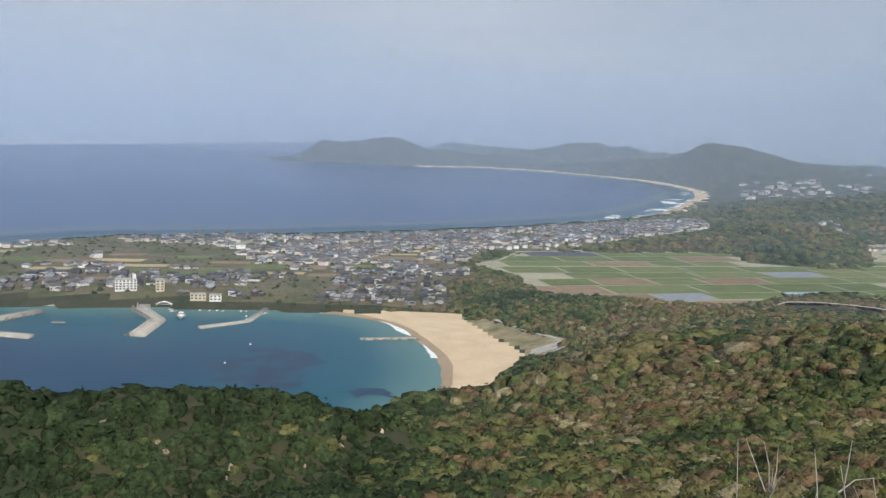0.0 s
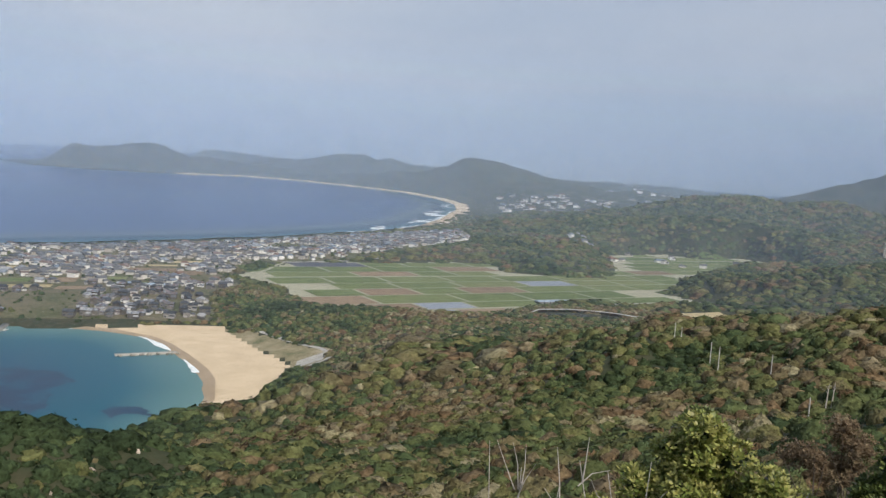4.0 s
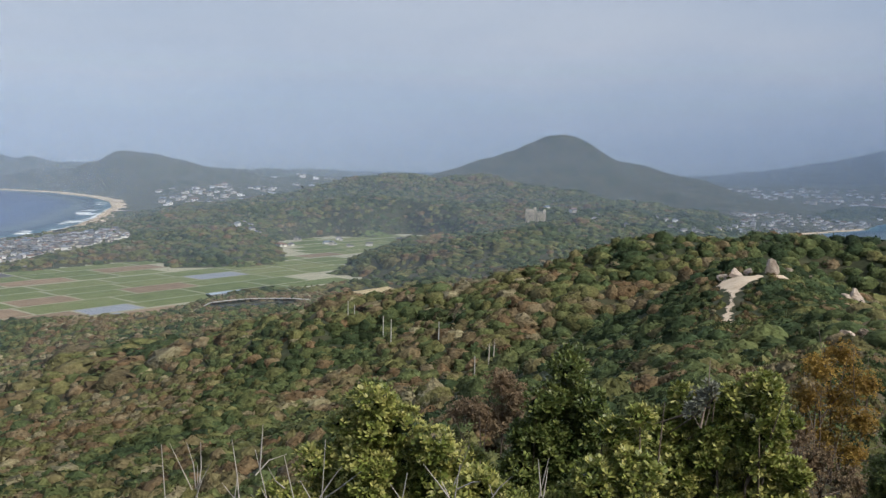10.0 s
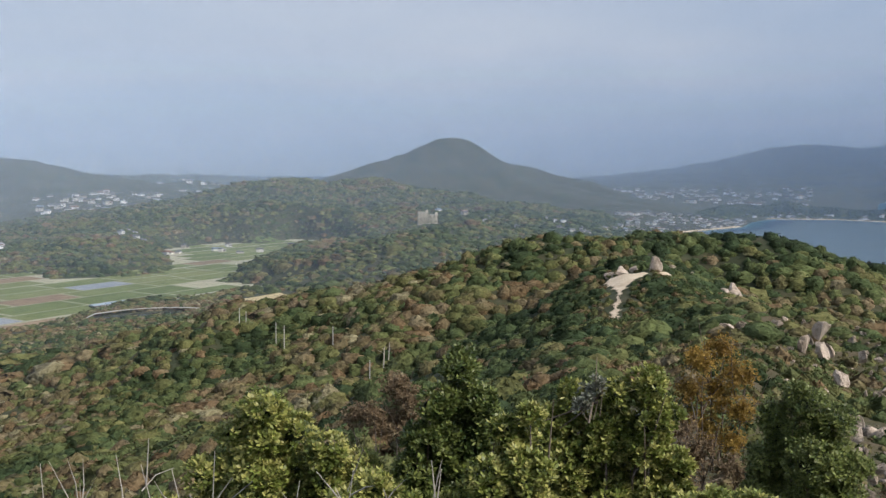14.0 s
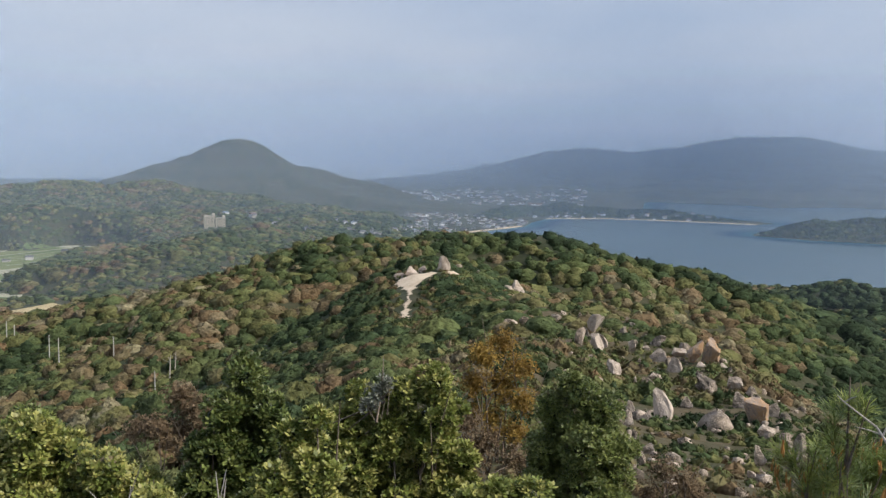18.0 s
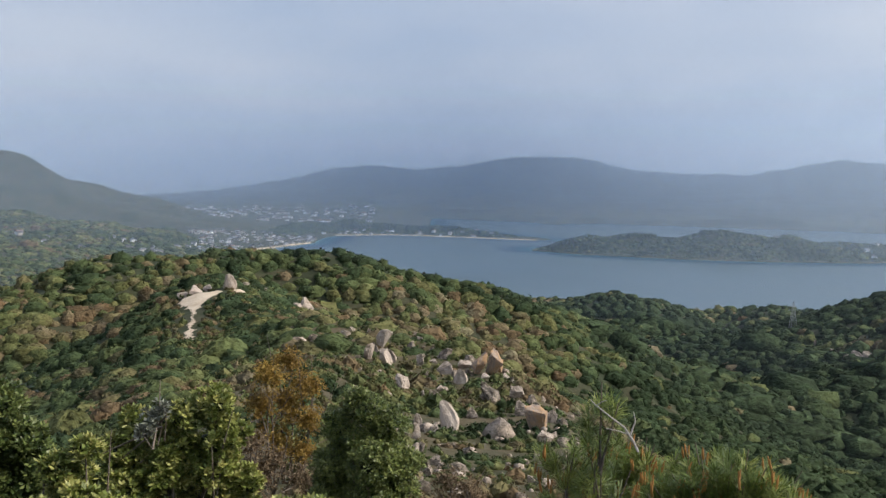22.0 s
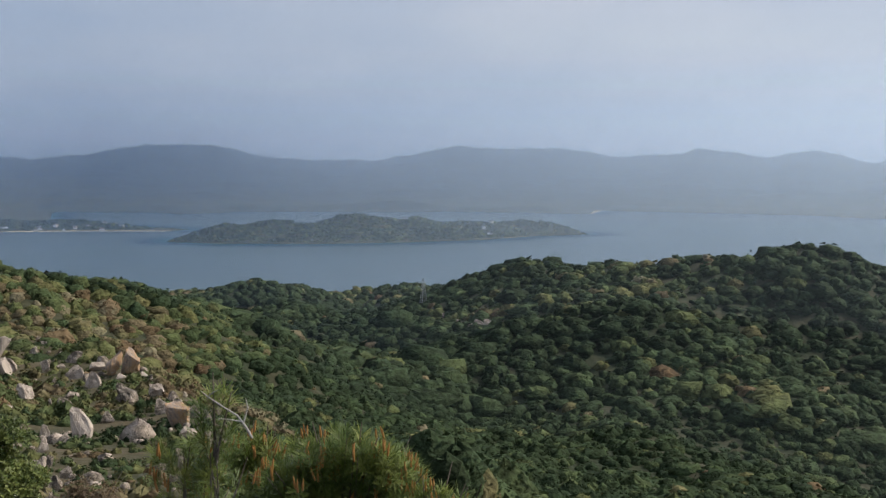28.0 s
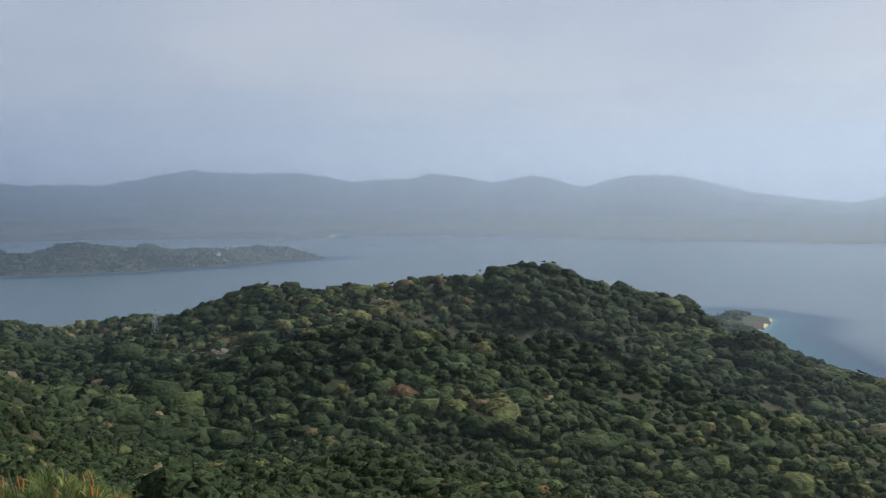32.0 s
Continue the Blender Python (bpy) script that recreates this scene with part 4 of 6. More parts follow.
def flat_patch(name, corners, up, material, label, category, kind="", z=None, cuts=6, parent=None):
    """A four-cornered patch that follows the ground."""
    a, b, c, d = (np.array(p, float) for p in corners)
    u, v = np.meshgrid(np.linspace(0, 1, cuts + 1), np.linspace(0, 1, cuts + 1), indexing="ij")
    p = a * ((1 - u) * (1 - v))[..., None] + b * (u * (1 - v))[..., None] + c * (u * v)[..., None] + d * ((1 - u) * v)[..., None]
    h = land_height(p[..., 0], p[..., 1])[0] + up if z is None else np.full(p.shape[:2], z)
    i, j = np.meshgrid(np.arange(cuts), np.arange(cuts), indexing="ij")
    n = cuts + 1
    q = np.stack((i * n + j, (i + 1) * n + j, (i + 1) * n + j + 1, i * n + j + 1), -1).reshape(-1, 4)
    ob = new(name, array_mesh(name, drawn_in(np.concatenate([p, h[..., None]], -1).reshape(-1, 3)), q, material, smooth=True))
    if parent is not None:
        ob.parent = parent
        return ob
    return tagged(ob, label, category, kind=kind)




def ragged_patch(name, ring, step, ragged, z, material, label, category):
    """A thin flat patch with an uneven, gappy outline."""
    gx, gy = np.meshgrid(np.arange(min(p[0] for p in ring) - 12, max(p[0] for p in ring) + 12, step), np.arange(min(p[1] for p in ring) - 12, max(p[1] for p in ring) + 12, step), indexing="ij")
    inside = shore_distance(gx, gy, ring) + fractal(gx, gy, 26, 4, 57) * ragged > 0
    i, j = np.nonzero(inside[:-1, :-1] & inside[1:, :-1] & inside[1:, 1:] & inside[:-1, 1:])
    n = gx.shape[1]
    q = np.stack((i * n + j, (i + 1) * n + j, (i + 1) * n + j + 1, i * n + j + 1), -1)
    return tagged(new(name, array_mesh(name, np.stack((gx, gy, np.full(gx.shape, z)), -1).reshape(-1, 3), q, material, smooth=True)), label, category, kind="structure")


ragged_patch("seaweed_bed", [(-186, 882), (-104, 876), (-118, 735), (-196, 772)], 2.0, 30, 0.06, mat_weed, "dark seaweed bed under the clear bay water", "seaweed")
ragged_patch("seaweed_patch", [(-74, 744), (-33, 747), (-30, 728), (-66, 720)], 2.0, 22, 0.06, mat_weed, "dark seaweed patch under the clear bay water", "seaweed")

# fields: plots in rows between pale farm lanes
CROPS = {
    "green": surface("green_crop", ((0.32, (0.085, 0.118, 0.038)), (0.5, (0.120, 0.152, 0.054)), (0.68, (0.158, 0.176, 0.074))), 26.0, 0.95, 0.2, spread=0.35),
    "brown": surface("bare_earth", ((0.3, (0.16, 0.115, 0.075)), (0.7, (0.26, 0.19, 0.125))), 20.0, 0.95, 0.1, spread=0.3),
    "film": surface("grey_plastic_film_rows", ((0.3, (0.11, 0.13, 0.16)), (0.5, (0.17, 0.195, 0.235)), (0.7, (0.23, 0.255, 0.29))), 8.0, 0.45, 0.1, spread=0.3),
    "dark": surface("dark_wet_earth", ((0.3, (0.055, 0.06, 0.075)), (0.7, (0.10, 0.105, 0.12))), 14.0, 0.7, 0.1, spread=0.3),
    "straw": surface("dry_straw_field", ((0.3, (0.34, 0.28, 0.15)), (0.7, (0.46, 0.38, 0.22))), 14.0, 0.95, 0.1, spread=0.3),
}
U, V = np.array((0.955, 0.297)), np.array((-0.262, 0.965))
field_group = tagged(new("farmland"), "flat patchwork of green fields with pale lanes", "farmland", kind="structure")
fg = np.random.default_rng(3)
o = np.array((100.0, 1130.0))
row_v = 0.0
while row_v < 1300:
    depth = fg.uniform(40, 78)
    s = -420.0 + fg.uniform(0, 60)
    while s < 1500:
        wide = fg.uniform(80, 160)
        corner = [o + U * (s + a) + V * (row_v + b) for a, b in ((2.6, 2.2), (wide - 2.6, 2.2), (wide - 2.6, depth - 2.2), (2.6, depth - 2.2))]
        mid = sum(corner) / 4
        inside = shore_distance(np.array([c[0] for c in corner] + [mid[0]]), np.array([c[1] for c in corner] + [mid[1]]), FIELDS)
        if inside.min() > -48 and inside[4] > 2 and math.hypot(*mid) < 2900:
            near = math.hypot(*mid)
            kind = fg.choice(["green", "brown", "film", "dark", "straw"], p=(0.28, 0.14, 0.34, 0.22, 0.02) if near < 1420 and mid[0] < 520 else (0.84, 0.06, 0.02, 0.06, 0.02))
            flat_patch("field_plot", corner, 0.35, CROPS[kind], "", "", cuts=3, parent=field_group)
        s += wide
    row_v += depth + (6.0 if fg.uniform() < 0.45 else 0.0)

# lone fields, pond and dam road at the foot of the hill
flat_patch("straw_field", ((314, 1012), (372, 1022), (396, 1040), (345, 1048)), 0.4, CROPS["straw"], "dry straw-coloured field among the woods", "field")
flat_patch("straw_field", ((655, 1125), (735, 1140), (742, 1195), (660, 1180)), 0.4, CROPS["straw"], "dry straw-coloured field among the woods", "field")
flat_patch("straw_field", ((560, 1200), (600, 1205), (610, 1245), (565, 1240)), 0.4, CROPS["straw"], "dry straw-coloured field among the woods", "field")
flat_patch("green_field", ((330, 1060), (400, 1055), (420, 1085), (340, 1090)), 0.4, CROPS["green"], "small green field among the woods", "field")
mat_pond = surface("still_pond_water", ((0.3, (0.015, 0.025, 0.025)), (0.7, (0.03, 0.04, 0.04))), 30.0, 0.08, 0.0)
flat_patch("pond", ((432, 1095), (520, 1078), (535, 1112), (440, 1128)), 0.5, mat_pond, "dark still farm pond below a curved dam", "pond", "structure")


def road_strip(name, line, width, up, material, label, category="road"):
    p = np.array(line, float)
    t = np.linspace(0, len(p) - 1, (len(p) - 1) * 8 + 1)
    c = np.stack([np.interp(t, np.arange(len(p)), p[:, k]) for k in (0, 1)], -1)
    for _ in range(6):
        c[1:-1] = (c[:-2] + 2 * c[1:-1] + c[2:]) / 4
    d = np.gradient(c, axis=0)
    d /= np.linalg.norm(d, axis=1)[:, None]
    nrm = np.stack((d[:, 1], -d[:, 0]), -1)
    a, b = c + nrm * width / 2, c - nrm * width / 2
    v = np.concatenate([np.c_[s, land_height(s[:, 0], s[:, 1])[0] + up] for s in (a, b)])
    n = len(c)
    i = np.arange(n - 1)
    return tagged(new(name, array_mesh(name, drawn_in(v), np.stack((i, i + 1, n + i + 1, n + i), -1), material, smooth=True)), label, category, kind="structure")


road_strip("dam_road", ((420, 1120), (438, 1138), (480, 1150), (520, 1142), (548, 1118), (556, 1090)), 9, 4.0, mat_concrete, "pale concrete dam road curving round the pond")
road_strip("field_road", ((63, 1480), (72, 1545), (110, 1600), (135, 1690), (150, 1730)), 7, 0.5, mat_lane, "pale farm road along the fields")
road_strip("field_road_north", ((150, 1738), (260, 1790), (355, 1838)), 9, 0.6, mat_concrete, "pale road along the northern field edge")
road_strip("shore_road", ((60, 1060), (100, 970), (128, 925), (128, 880), (98, 862)), 5, 0.5, mat_concrete, "grey lane and car park behind the beach")
flat_patch("car_park", ((92, 872), (120, 882), (128, 915), (98, 905)), 0.45, mat_concrete, "grey asphalt car park behind the dunes", "car park", "structure")

# breakwaters and jetties
mat_wave_block = surface("dark_weathered_concrete", ((0.3, (0.17, 0.16, 0.14)), (0.7, (0.33, 0.315, 0.28))), 5.0, 0.95, 0.2)


def mole(line, width, top, label, parapet=0.0, blocks=False):
    """A breakwater: a capped concrete body along a line, with a parapet and a bank of wave blocks where it has them."""
    root = tagged(new("breakwater"), label, "breakwater")
    p = np.array(line, float)
    d = np.gradient(p, axis=0)
    d /= np.linalg.norm(d, axis=1)[:, None]
    nrm = np.stack((d[:, 1], -d[:, 0]), -1)

    def bar(name, off, w, z0, z1, material):
        prof = ((-w / 2 - 0.5, z0), (-w / 2, z1), (w / 2, z1), (w / 2 + 0.5, z0))
        v = np.concatenate([np.c_[p + nrm * (off + o), np.full(len(p), z)] for o, z in prof])
        n = len(p)
        quads = [(k * n + i, k * n + i + 1, (k + 1) * n + i + 1, (k + 1) * n + i) for k in range(3) for i in range(n - 1)]
        quads += [(0, n, 2 * n, 3 * n), (n - 1, 4 * n - 1, 3 * n - 1, 2 * n - 1)]
        part(name, array_mesh(name, v, quads, material), root)

    bar("body", 0, width, -3, top, mat_concrete)
    if parapet:
        bar("parapet", width / 2 - 0.8, 1.2, top, top + parapet, mat_concrete)
    if blocks:
        g = np.random.default_rng(5)
        tv, tq = crown_template(0, 0.1, 3, ((-0.4, 0.7), (0.3, 1.0), (0.9, 0.5)), 5)
        k = int(np.linalg.norm(np.diff(p, axis=0), axis=1).sum() / 2.2)
        s = g.uniform(0, len(p) - 1, k)
        c = np.stack([np.interp(s, np.arange(len(p)), p[:, a]) for a in (0, 1)], -1) + np.stack([np.interp(s, np.arange(len(p)), nrm[:, a]) for a in (0, 1)], -1) * (width / 2 + g.uniform(1, 5, k))[:, None]
        v, q = spread(tv, tq, turns_about_z(k, g.uniform(0.9, 1.6, k), g.uniform(0.9, 1.6, k), g), np.c_[c, g.uniform(0.2, 1.6, k)])
        tagged(part("wave_blocks", array_mesh("wave_blocks", v, q, mat_wave_block), root), kind="stuff")
    return root


mole([(-474, 925), (-438, 1004)], 13, 3.2, "grey concrete breakwater with a bank of wave blocks", 1.5, True)
mole([(-458, 892), (-392, 880)], 11, 3.0, "short grey concrete breakwater head in the bay")
mole([(-345, 1076), (-333, 1036), (-299, 982), (-297, 906)], 15, 2.8, "bent grey breakwater sheltering the harbour", 1.3, True)
mole([(-201, 1078), (-206, 1000), (-248, 957)], 6.5, 2.2, "narrow bent concrete jetty in the harbour", 0.0)
mole([(-76, 937), (-18, 954)], 6, 1.6, "low stone groyne on the bay beach", 0.0, True)

# boats
mat_white_paint = surface("white_paint", ((0.3, (0.70, 0.70, 0.69)), (0.7, (0.82, 0.82, 0.81))), 2.0, 0.5, coords="Object")
mat_glass = surface("dark_window_glass", ((0.3, (0.02, 0.03, 0.04)), (0.7, (0.05, 0.06, 0.07))), 3.0, 0.1, spec=0.6, coords="Object")


def boat(x, y, turn, length, label):
    root = tagged(new("boat"), label, "boat", "boats in the harbour")
    n, k = 9, 5
    v = []
    for i in range(n):
        s = i / (n - 1)
        w = 0.16 * length * (1 - (max(0, s - 0.35) / 0.65) ** 2.2) * (0.85 + 0.15 * min(1, s * 4))
        sheer = 0.10 * length * (0.55 + 0.5 * s * s)
        for j in range(k):
            a = -1 + 2 * j / (k - 1)
            v.append(((s - 0.5) * length, a * max(w, 0.02), sheer * abs(a) ** 1.5 - 0.03 * length))
    quads = [(i * k + j, (i + 1) * k + j, (i + 1) * k + j + 1, i * k + j + 1) for i in range(n - 1) for j in range(k - 1)]
    part("hull", array_mesh("hull", v, quads, mat_white_paint, smooth=True), root)
    deck = [(v[i * k + j][0], v[i * k + j][1] * 0.96, 0.05 * length) for i in range(n) for j in (0, k - 1)]
    part("deck", array_mesh("deck", deck, [(2 * i, 2 * i + 2, 2 * i + 3, 2 * i + 1) for i in range(n - 1)], mat_concrete), root)
    bm = bmesh.new()
    bmesh.ops.create_cube(bm, size=1.0, matrix=Matrix.Translation((-0.12 * length, 0, 0.10 * length)) @ Matrix.Diagonal((0.30 * length, 0.17 * length, 0.11 * length, 1)))
    bmesh.ops.bevel(bm, geom=bm.edges[:], offset=0.012 * length, segments=1)
    cabin = part("cabin", bm_mesh("cabin", bm, mat_white_paint), root)
    bm = bmesh.new()
    bmesh.ops.create_cube(bm, size=1.0, matrix=Matrix.Translation((-0.10 * length, 0, 0.125 * length)) @ Matrix.Diagonal((0.27 * length, 0.176 * length, 0.03 * length, 1)))
    part("window_band", bm_mesh("window_band", bm, mat_glass), cabin)
    root.matrix_basis = pose(x, y, 0.0, 0, 0, turn)


boat(-283, 1012, -75, 30, "large white ferry moored by the breakwater")
for bx, by, bt, bl in ((-272, 1052, 80, 9), (-262, 1054, 84, 8), (-253, 1055, 86, 10), (-246, 1055, 82, 8), (-226, 1057, 90, 9), (-220, 1058, 88, 8), (-196, 1050, 70, 11), (-214, 1030, 95, 9), (-300, 1040, 60, 12), (-306, 1050, 66, 9), (-210, 1012, 100, 10)):
    boat(bx, by, bt, bl, "small white fishing boat moored in the harbour")


def buoy(x, y):
    root = tagged(new("buoy"), "small pale mooring buoy floating in the bay", "buoy", "buoys in the bay")
    tv, tq = crown_template(0, 0.1, 4, ((-0.6, 0.5), (0.1, 1.0), (0.7, 0.7), (1.0, 0.15)), 8)
    part("float", array_mesh("float", tv * 1.1, tq, mat_white_paint, smooth=True), root)
    part("mast", array_mesh("mast", [(a, b, c) for c in (1.0, 2.4) for a, b in ((-.08, -.08), (.08, -.08), (.08, .08), (-.08, .08))], [(0, 1, 5, 4), (1, 2, 6, 5), (2, 3, 7, 6), (3, 0, 4, 7), (4, 5, 6, 7)], mat_concrete), root)
    root.matrix_basis = pose(x, y, 0.1)


buoy(-181, 893)
buoy(-188, 815)
raft = tagged(new("raft"), "small flat work raft moored off the breakwater", "raft")
bm = bmesh.new()
bmesh.ops.create_cube(bm, size=1.0, matrix=Matrix.Diagonal((13, 6, 0.8, 1)))
bmesh.ops.bevel(bm, geom=bm.edges[:], offset=0.15, segments=1)
part("deck", bm_mesh("deck", bm, mat_wave_block), raft)
raft.matrix_basis = pose(-396, 955, 0.4, 0, 0, 8)

# houses
mat_wall = surface("house_wall_render", ((0.25, (0.09, 0.08, 0.07)), (0.48, (0.17, 0.16, 0.15)), (0.64, (0.34, 0.32, 0.30)), (0.78, (0.74, 0.73, 0.71))), 8.0, 0.85, coords="Object", spread=0.7)
mat_roof = surface("house_roof_tiles", ((0.25, (0.04, 0.044, 0.052)), (0.45, (0.07, 0.077, 0.088)), (0.58, (0.12, 0.126, 0.138)), (0.66, (0.15, 0.09, 0.065)), (0.74, (0.10, 0.14, 0.19)), (0.8, (0.30, 0.30, 0.30))), 5.0, 0.6, 0.05, coords="Object", spread=0.75)


def box_points(x0, x1, y0, y1, z0, z1):
    v = [(x, y, z) for z in (z0, z1) for x, y in ((x0, y0), (x1, y0), (x1, y1), (x0, y1))]
    return v, [(0, 1, 5, 4), (1, 2, 6, 5), (2, 3, 7, 6), (3, 0, 4, 7), (4, 5, 6, 7)]


def roof_points(x0, x1, y0, y1, z, rise, hip, over=0.7):
    x0, x1, y0, y1 = x0 - over, x1 + over, y0 - over, y1 + over
    m = (y0 + y1) / 2
    v = [(x0, y0, z), (x1, y0, z), (x1, y1, z), (x0, y1, z), (x0 + hip, m, z + rise), (x1 - hip, m, z + rise), (x0, y0, z - 0.3), (x1, y0, z - 0.3), (x1, y1, z - 0.3), (x0, y1, z - 0.3)]
    return v, [(0, 1, 5, 4), (2, 3, 4, 5), (1, 2, 5, 5), (3, 0, 4, 4), (0, 6, 7, 1), (1, 7, 8, 2), (2, 8, 9, 3), (3, 9, 6, 0)]


def joined(blocks):
    vs, qs, base = [], [], 0
    for v, q in blocks:
        vs += list(v)
        qs += [tuple(i + base for i in f) for f in q]
        base += len(v)
    return np.array(vs, float), qs


def clean_mesh(name, blocks, material):
    v, q = joined(blocks)
    me = bpy.data.meshes.new(name)
    me.from_pydata([tuple(p) for p in v], [], [tuple(dict.fromkeys(f)) for f in q])
    me.materials.append(material)
    return me


HOUSES = []
hg = np.random.default_rng(12)
for k in range(7):
    w, dep, hi = hg.uniform(8, 13), hg.uniform(6.5, 9), hg.choice((3.4, 5.6, 5.8))
    wing = hg.uniform(4, 6)
    walls = [box_points(-w / 2, w / 2, -dep / 2, dep / 2, -0.5, hi), box_points(w / 2 - 5, w / 2 + 0.02, -dep / 2 - wing, -dep / 2 + 0.02, -0.5, 3.0)]
    roofs = [roof_points(-w / 2, w / 2, -dep / 2, dep / 2, hi, 2.4, 0.01 if k % 3 == 0 else 2.6), roof_points(w / 2 - 5, w / 2, -dep / 2 - wing, -dep / 2, 3.0, 1.4, 0.6, 0.5)]
    wins = [box_points(-w / 2 + 1.2 + 3.4 * i, -w / 2 + 3.0 + 3.4 * i, -dep / 2 - 0.05, -dep / 2 + 0.1, z, z + 1.3) for i in range(int((w - 5.5) / 3.4)) for z in ((0.9,) if hi < 4 else (0.9, 3.6))]
    HOUSES.append((clean_mesh("wall", walls, mat_wall), clean_mesh("roof", roofs, mat_roof), [clean_mesh("window", [wn_], mat_glass) for wn_ in wins[:3]], joined(walls), joined(roofs)))


def house(x, y, turn, k, label, size=1.0):
    root = tagged(new("house"), label, "house", "houses of the town")
    wall, roof, win, _, _ = HOUSES[k]
    part("wall", wall, root)
    part("roof", roof, root)
    for pane in win[:1]:
        part("window", pane, root)
    root.matrix_basis = at_ground(x, y, 0.0, turn, size)


# plots of earth and green among the houses
plots = []
for px, py, pw, pd, kind in ((-70, 1500, 70, 46, "brown"), (-15, 1470, 40, 50, "brown"), (-60, 1560, 50, 22, "straw"), (-330, 1235, 60, 34, "green"), (-420, 1300, 70, 30, "straw"), (-250, 1330, 60, 45, "green"),
                             (-185, 1345, 45, 50, "brown"), (-520, 1240, 60, 30, "straw"), (-380, 1420, 55, 30, "green"), (-480, 1420, 50, 26, "brown"), (-120, 1380, 40, 30, "green"), (-600, 1330, 70, 35, "green"),
                             (-260, 1480, 50, 24, "straw"), (-560, 1130, 70, 30, "green"), (-440, 1160, 50, 26, "brown"), (-20, 1620, 50, 30, "straw"), (60, 1760, 50, 26, "straw"), (-330, 1600, 60, 26, "green"), (-150, 1680, 50, 24, "straw"),
                             (-300, 1290, 70, 34, "green"), (-215, 1270, 60, 30, "straw"), (-150, 1265, 55, 34, "brown"), (-390, 1255, 60, 32, "green"), (-470, 1350, 70, 34, "straw"), (-310, 1370, 60, 30, "brown"), (-95, 1330, 50, 30, "green"), (-540, 1320, 70, 32, "brown"),
                             (-650, 1220, 60, 34, "green"), (-690, 1400, 70, 34, "straw")):
    plots.append((px, py, max(pw, pd) / 2))
    flat_patch("field_plot", [(px + a * pw / 2, py + b * pd / 2 + a * 6) for a, b in ((-1, -1), (1, -1), (1, 1), (-1, 1))], 0.35, CROPS[kind], "small %s field between the houses" % {"green": "green", "brown": "bare earth", "straw": "straw-coloured"}[kind], "field", cuts=3)

hx, hy = jittered(-900, 720, 1040, 2560, 17.0, hg)
keep = (shore_distance(hx, hy, TOWN) > 8) & (shore_distance(hx, hy, MAINLAND) > np.where(hy > 1400, 75, 12))
dens = fractal(hx, hy, 190, 3, 41) + 0.10 * np.clip((hy - 1500) / 300, 0, 1)
keep &= (dens > -0.27 + 0.30 * np.clip((hx + 60) / 60, 0, 1) * (hy < 1450)) & (hg.uniform(size=len(hx)) < 0.86)
for px, py, pr in plots:
    keep &= np.hypot(hx - px, hy - py) > pr + 7
for bx, by in ((-372, 1092), (-333, 1096), (-282, 1078), (-262, 1080)):
    keep &= np.hypot(hx - bx, hy - by) > 22
hx, hy = hx[keep], hy[keep]
hd = np.hypot(hx, hy)
order = np.argsort(hd)
turn_near = lambda x, y: 8 * math.sin(x * 0.011) + 6 * math.cos(y * 0.013) + (90 if math.sin(x * 1.7 + y * 2.3) > 0.4 else 0)
TONE = ("grey-tiled white house in the fishing town", "dark-roofed cream house in the fishing town", "low tiled house with pale walls in the fishing town")
for n, i in enumerate(order[:250]):
    house(hx[i], hy[i], turn_near(hx[i], hy[i]) + hg.normal() * 5, int(hg.integers(0, 7)), TONE[n % 3])


def joined_houses(name, label, xs, ys, size=1.0):
    """Houses too far to tell apart, as one sheet of walls and one of roofs."""
    root = tagged(new(name), label, "houses", kind="stuff")
    hs = land_height(np.asarray(xs, float), np.asarray(ys, float))[0]
    for which, nm, material in ((3, "walls", mat_far_wall), (4, "roofs", mat_far_roof)):
        vs, fs, ts, base = [], [], [], 0
        g = np.random.default_rng(8)
        for x, y, h in zip(xs, ys, hs):
            v, q = HOUSES[int(g.integers(0, 7))][which]
            a, s, u = g.uniform(0, 6.28), size * g.uniform(0.8, 1.3), g.uniform()
            c, w = math.cos(a) * s, math.sin(a) * s
            p = np.stack((v[:, 0] * c - v[:, 1] * w + x, v[:, 0] * w + v[:, 1] * c + y, v[:, 2] * s + h), -1)
            vs.append(drawn_in(p))
            fs += [tuple(dict.fromkeys(i + base for i in f)) for f in q]
            ts += [u] * len(v)
            base += len(v)
        me = bpy.data.meshes.new(nm)
        me.from_pydata(np.concatenate(vs).tolist(), [], fs)
        me.attributes.new("tint", "FLOAT", "POINT").data.foreach_set("value", np.array(ts, np.float32))
        me.materials.append(material)
        part(nm, me, root)


mat_far_wall = leaves("far_house_walls", ((0.0, (0.30, 0.27, 0.23)), (0.5, (0.55, 0.53, 0.50)), (1.0, (0.82, 0.81, 0.80))), 0.1, 0.8, 0.0)
mat_far_roof = leaves("far_house_roofs", ((0.0, (0.06, 0.065, 0.075)), (0.6, (0.14, 0.145, 0.155)), (0.72, (0.18, 0.11, 0.08)), (0.85, (0.12, 0.16, 0.21)), (1.0, (0.30, 0.30, 0.30))), 0.1, 0.6, 0.0)
joined_houses("town_houses", "grey-roofed houses of the far part of town", hx[order[250:]], hy[order[250:]])
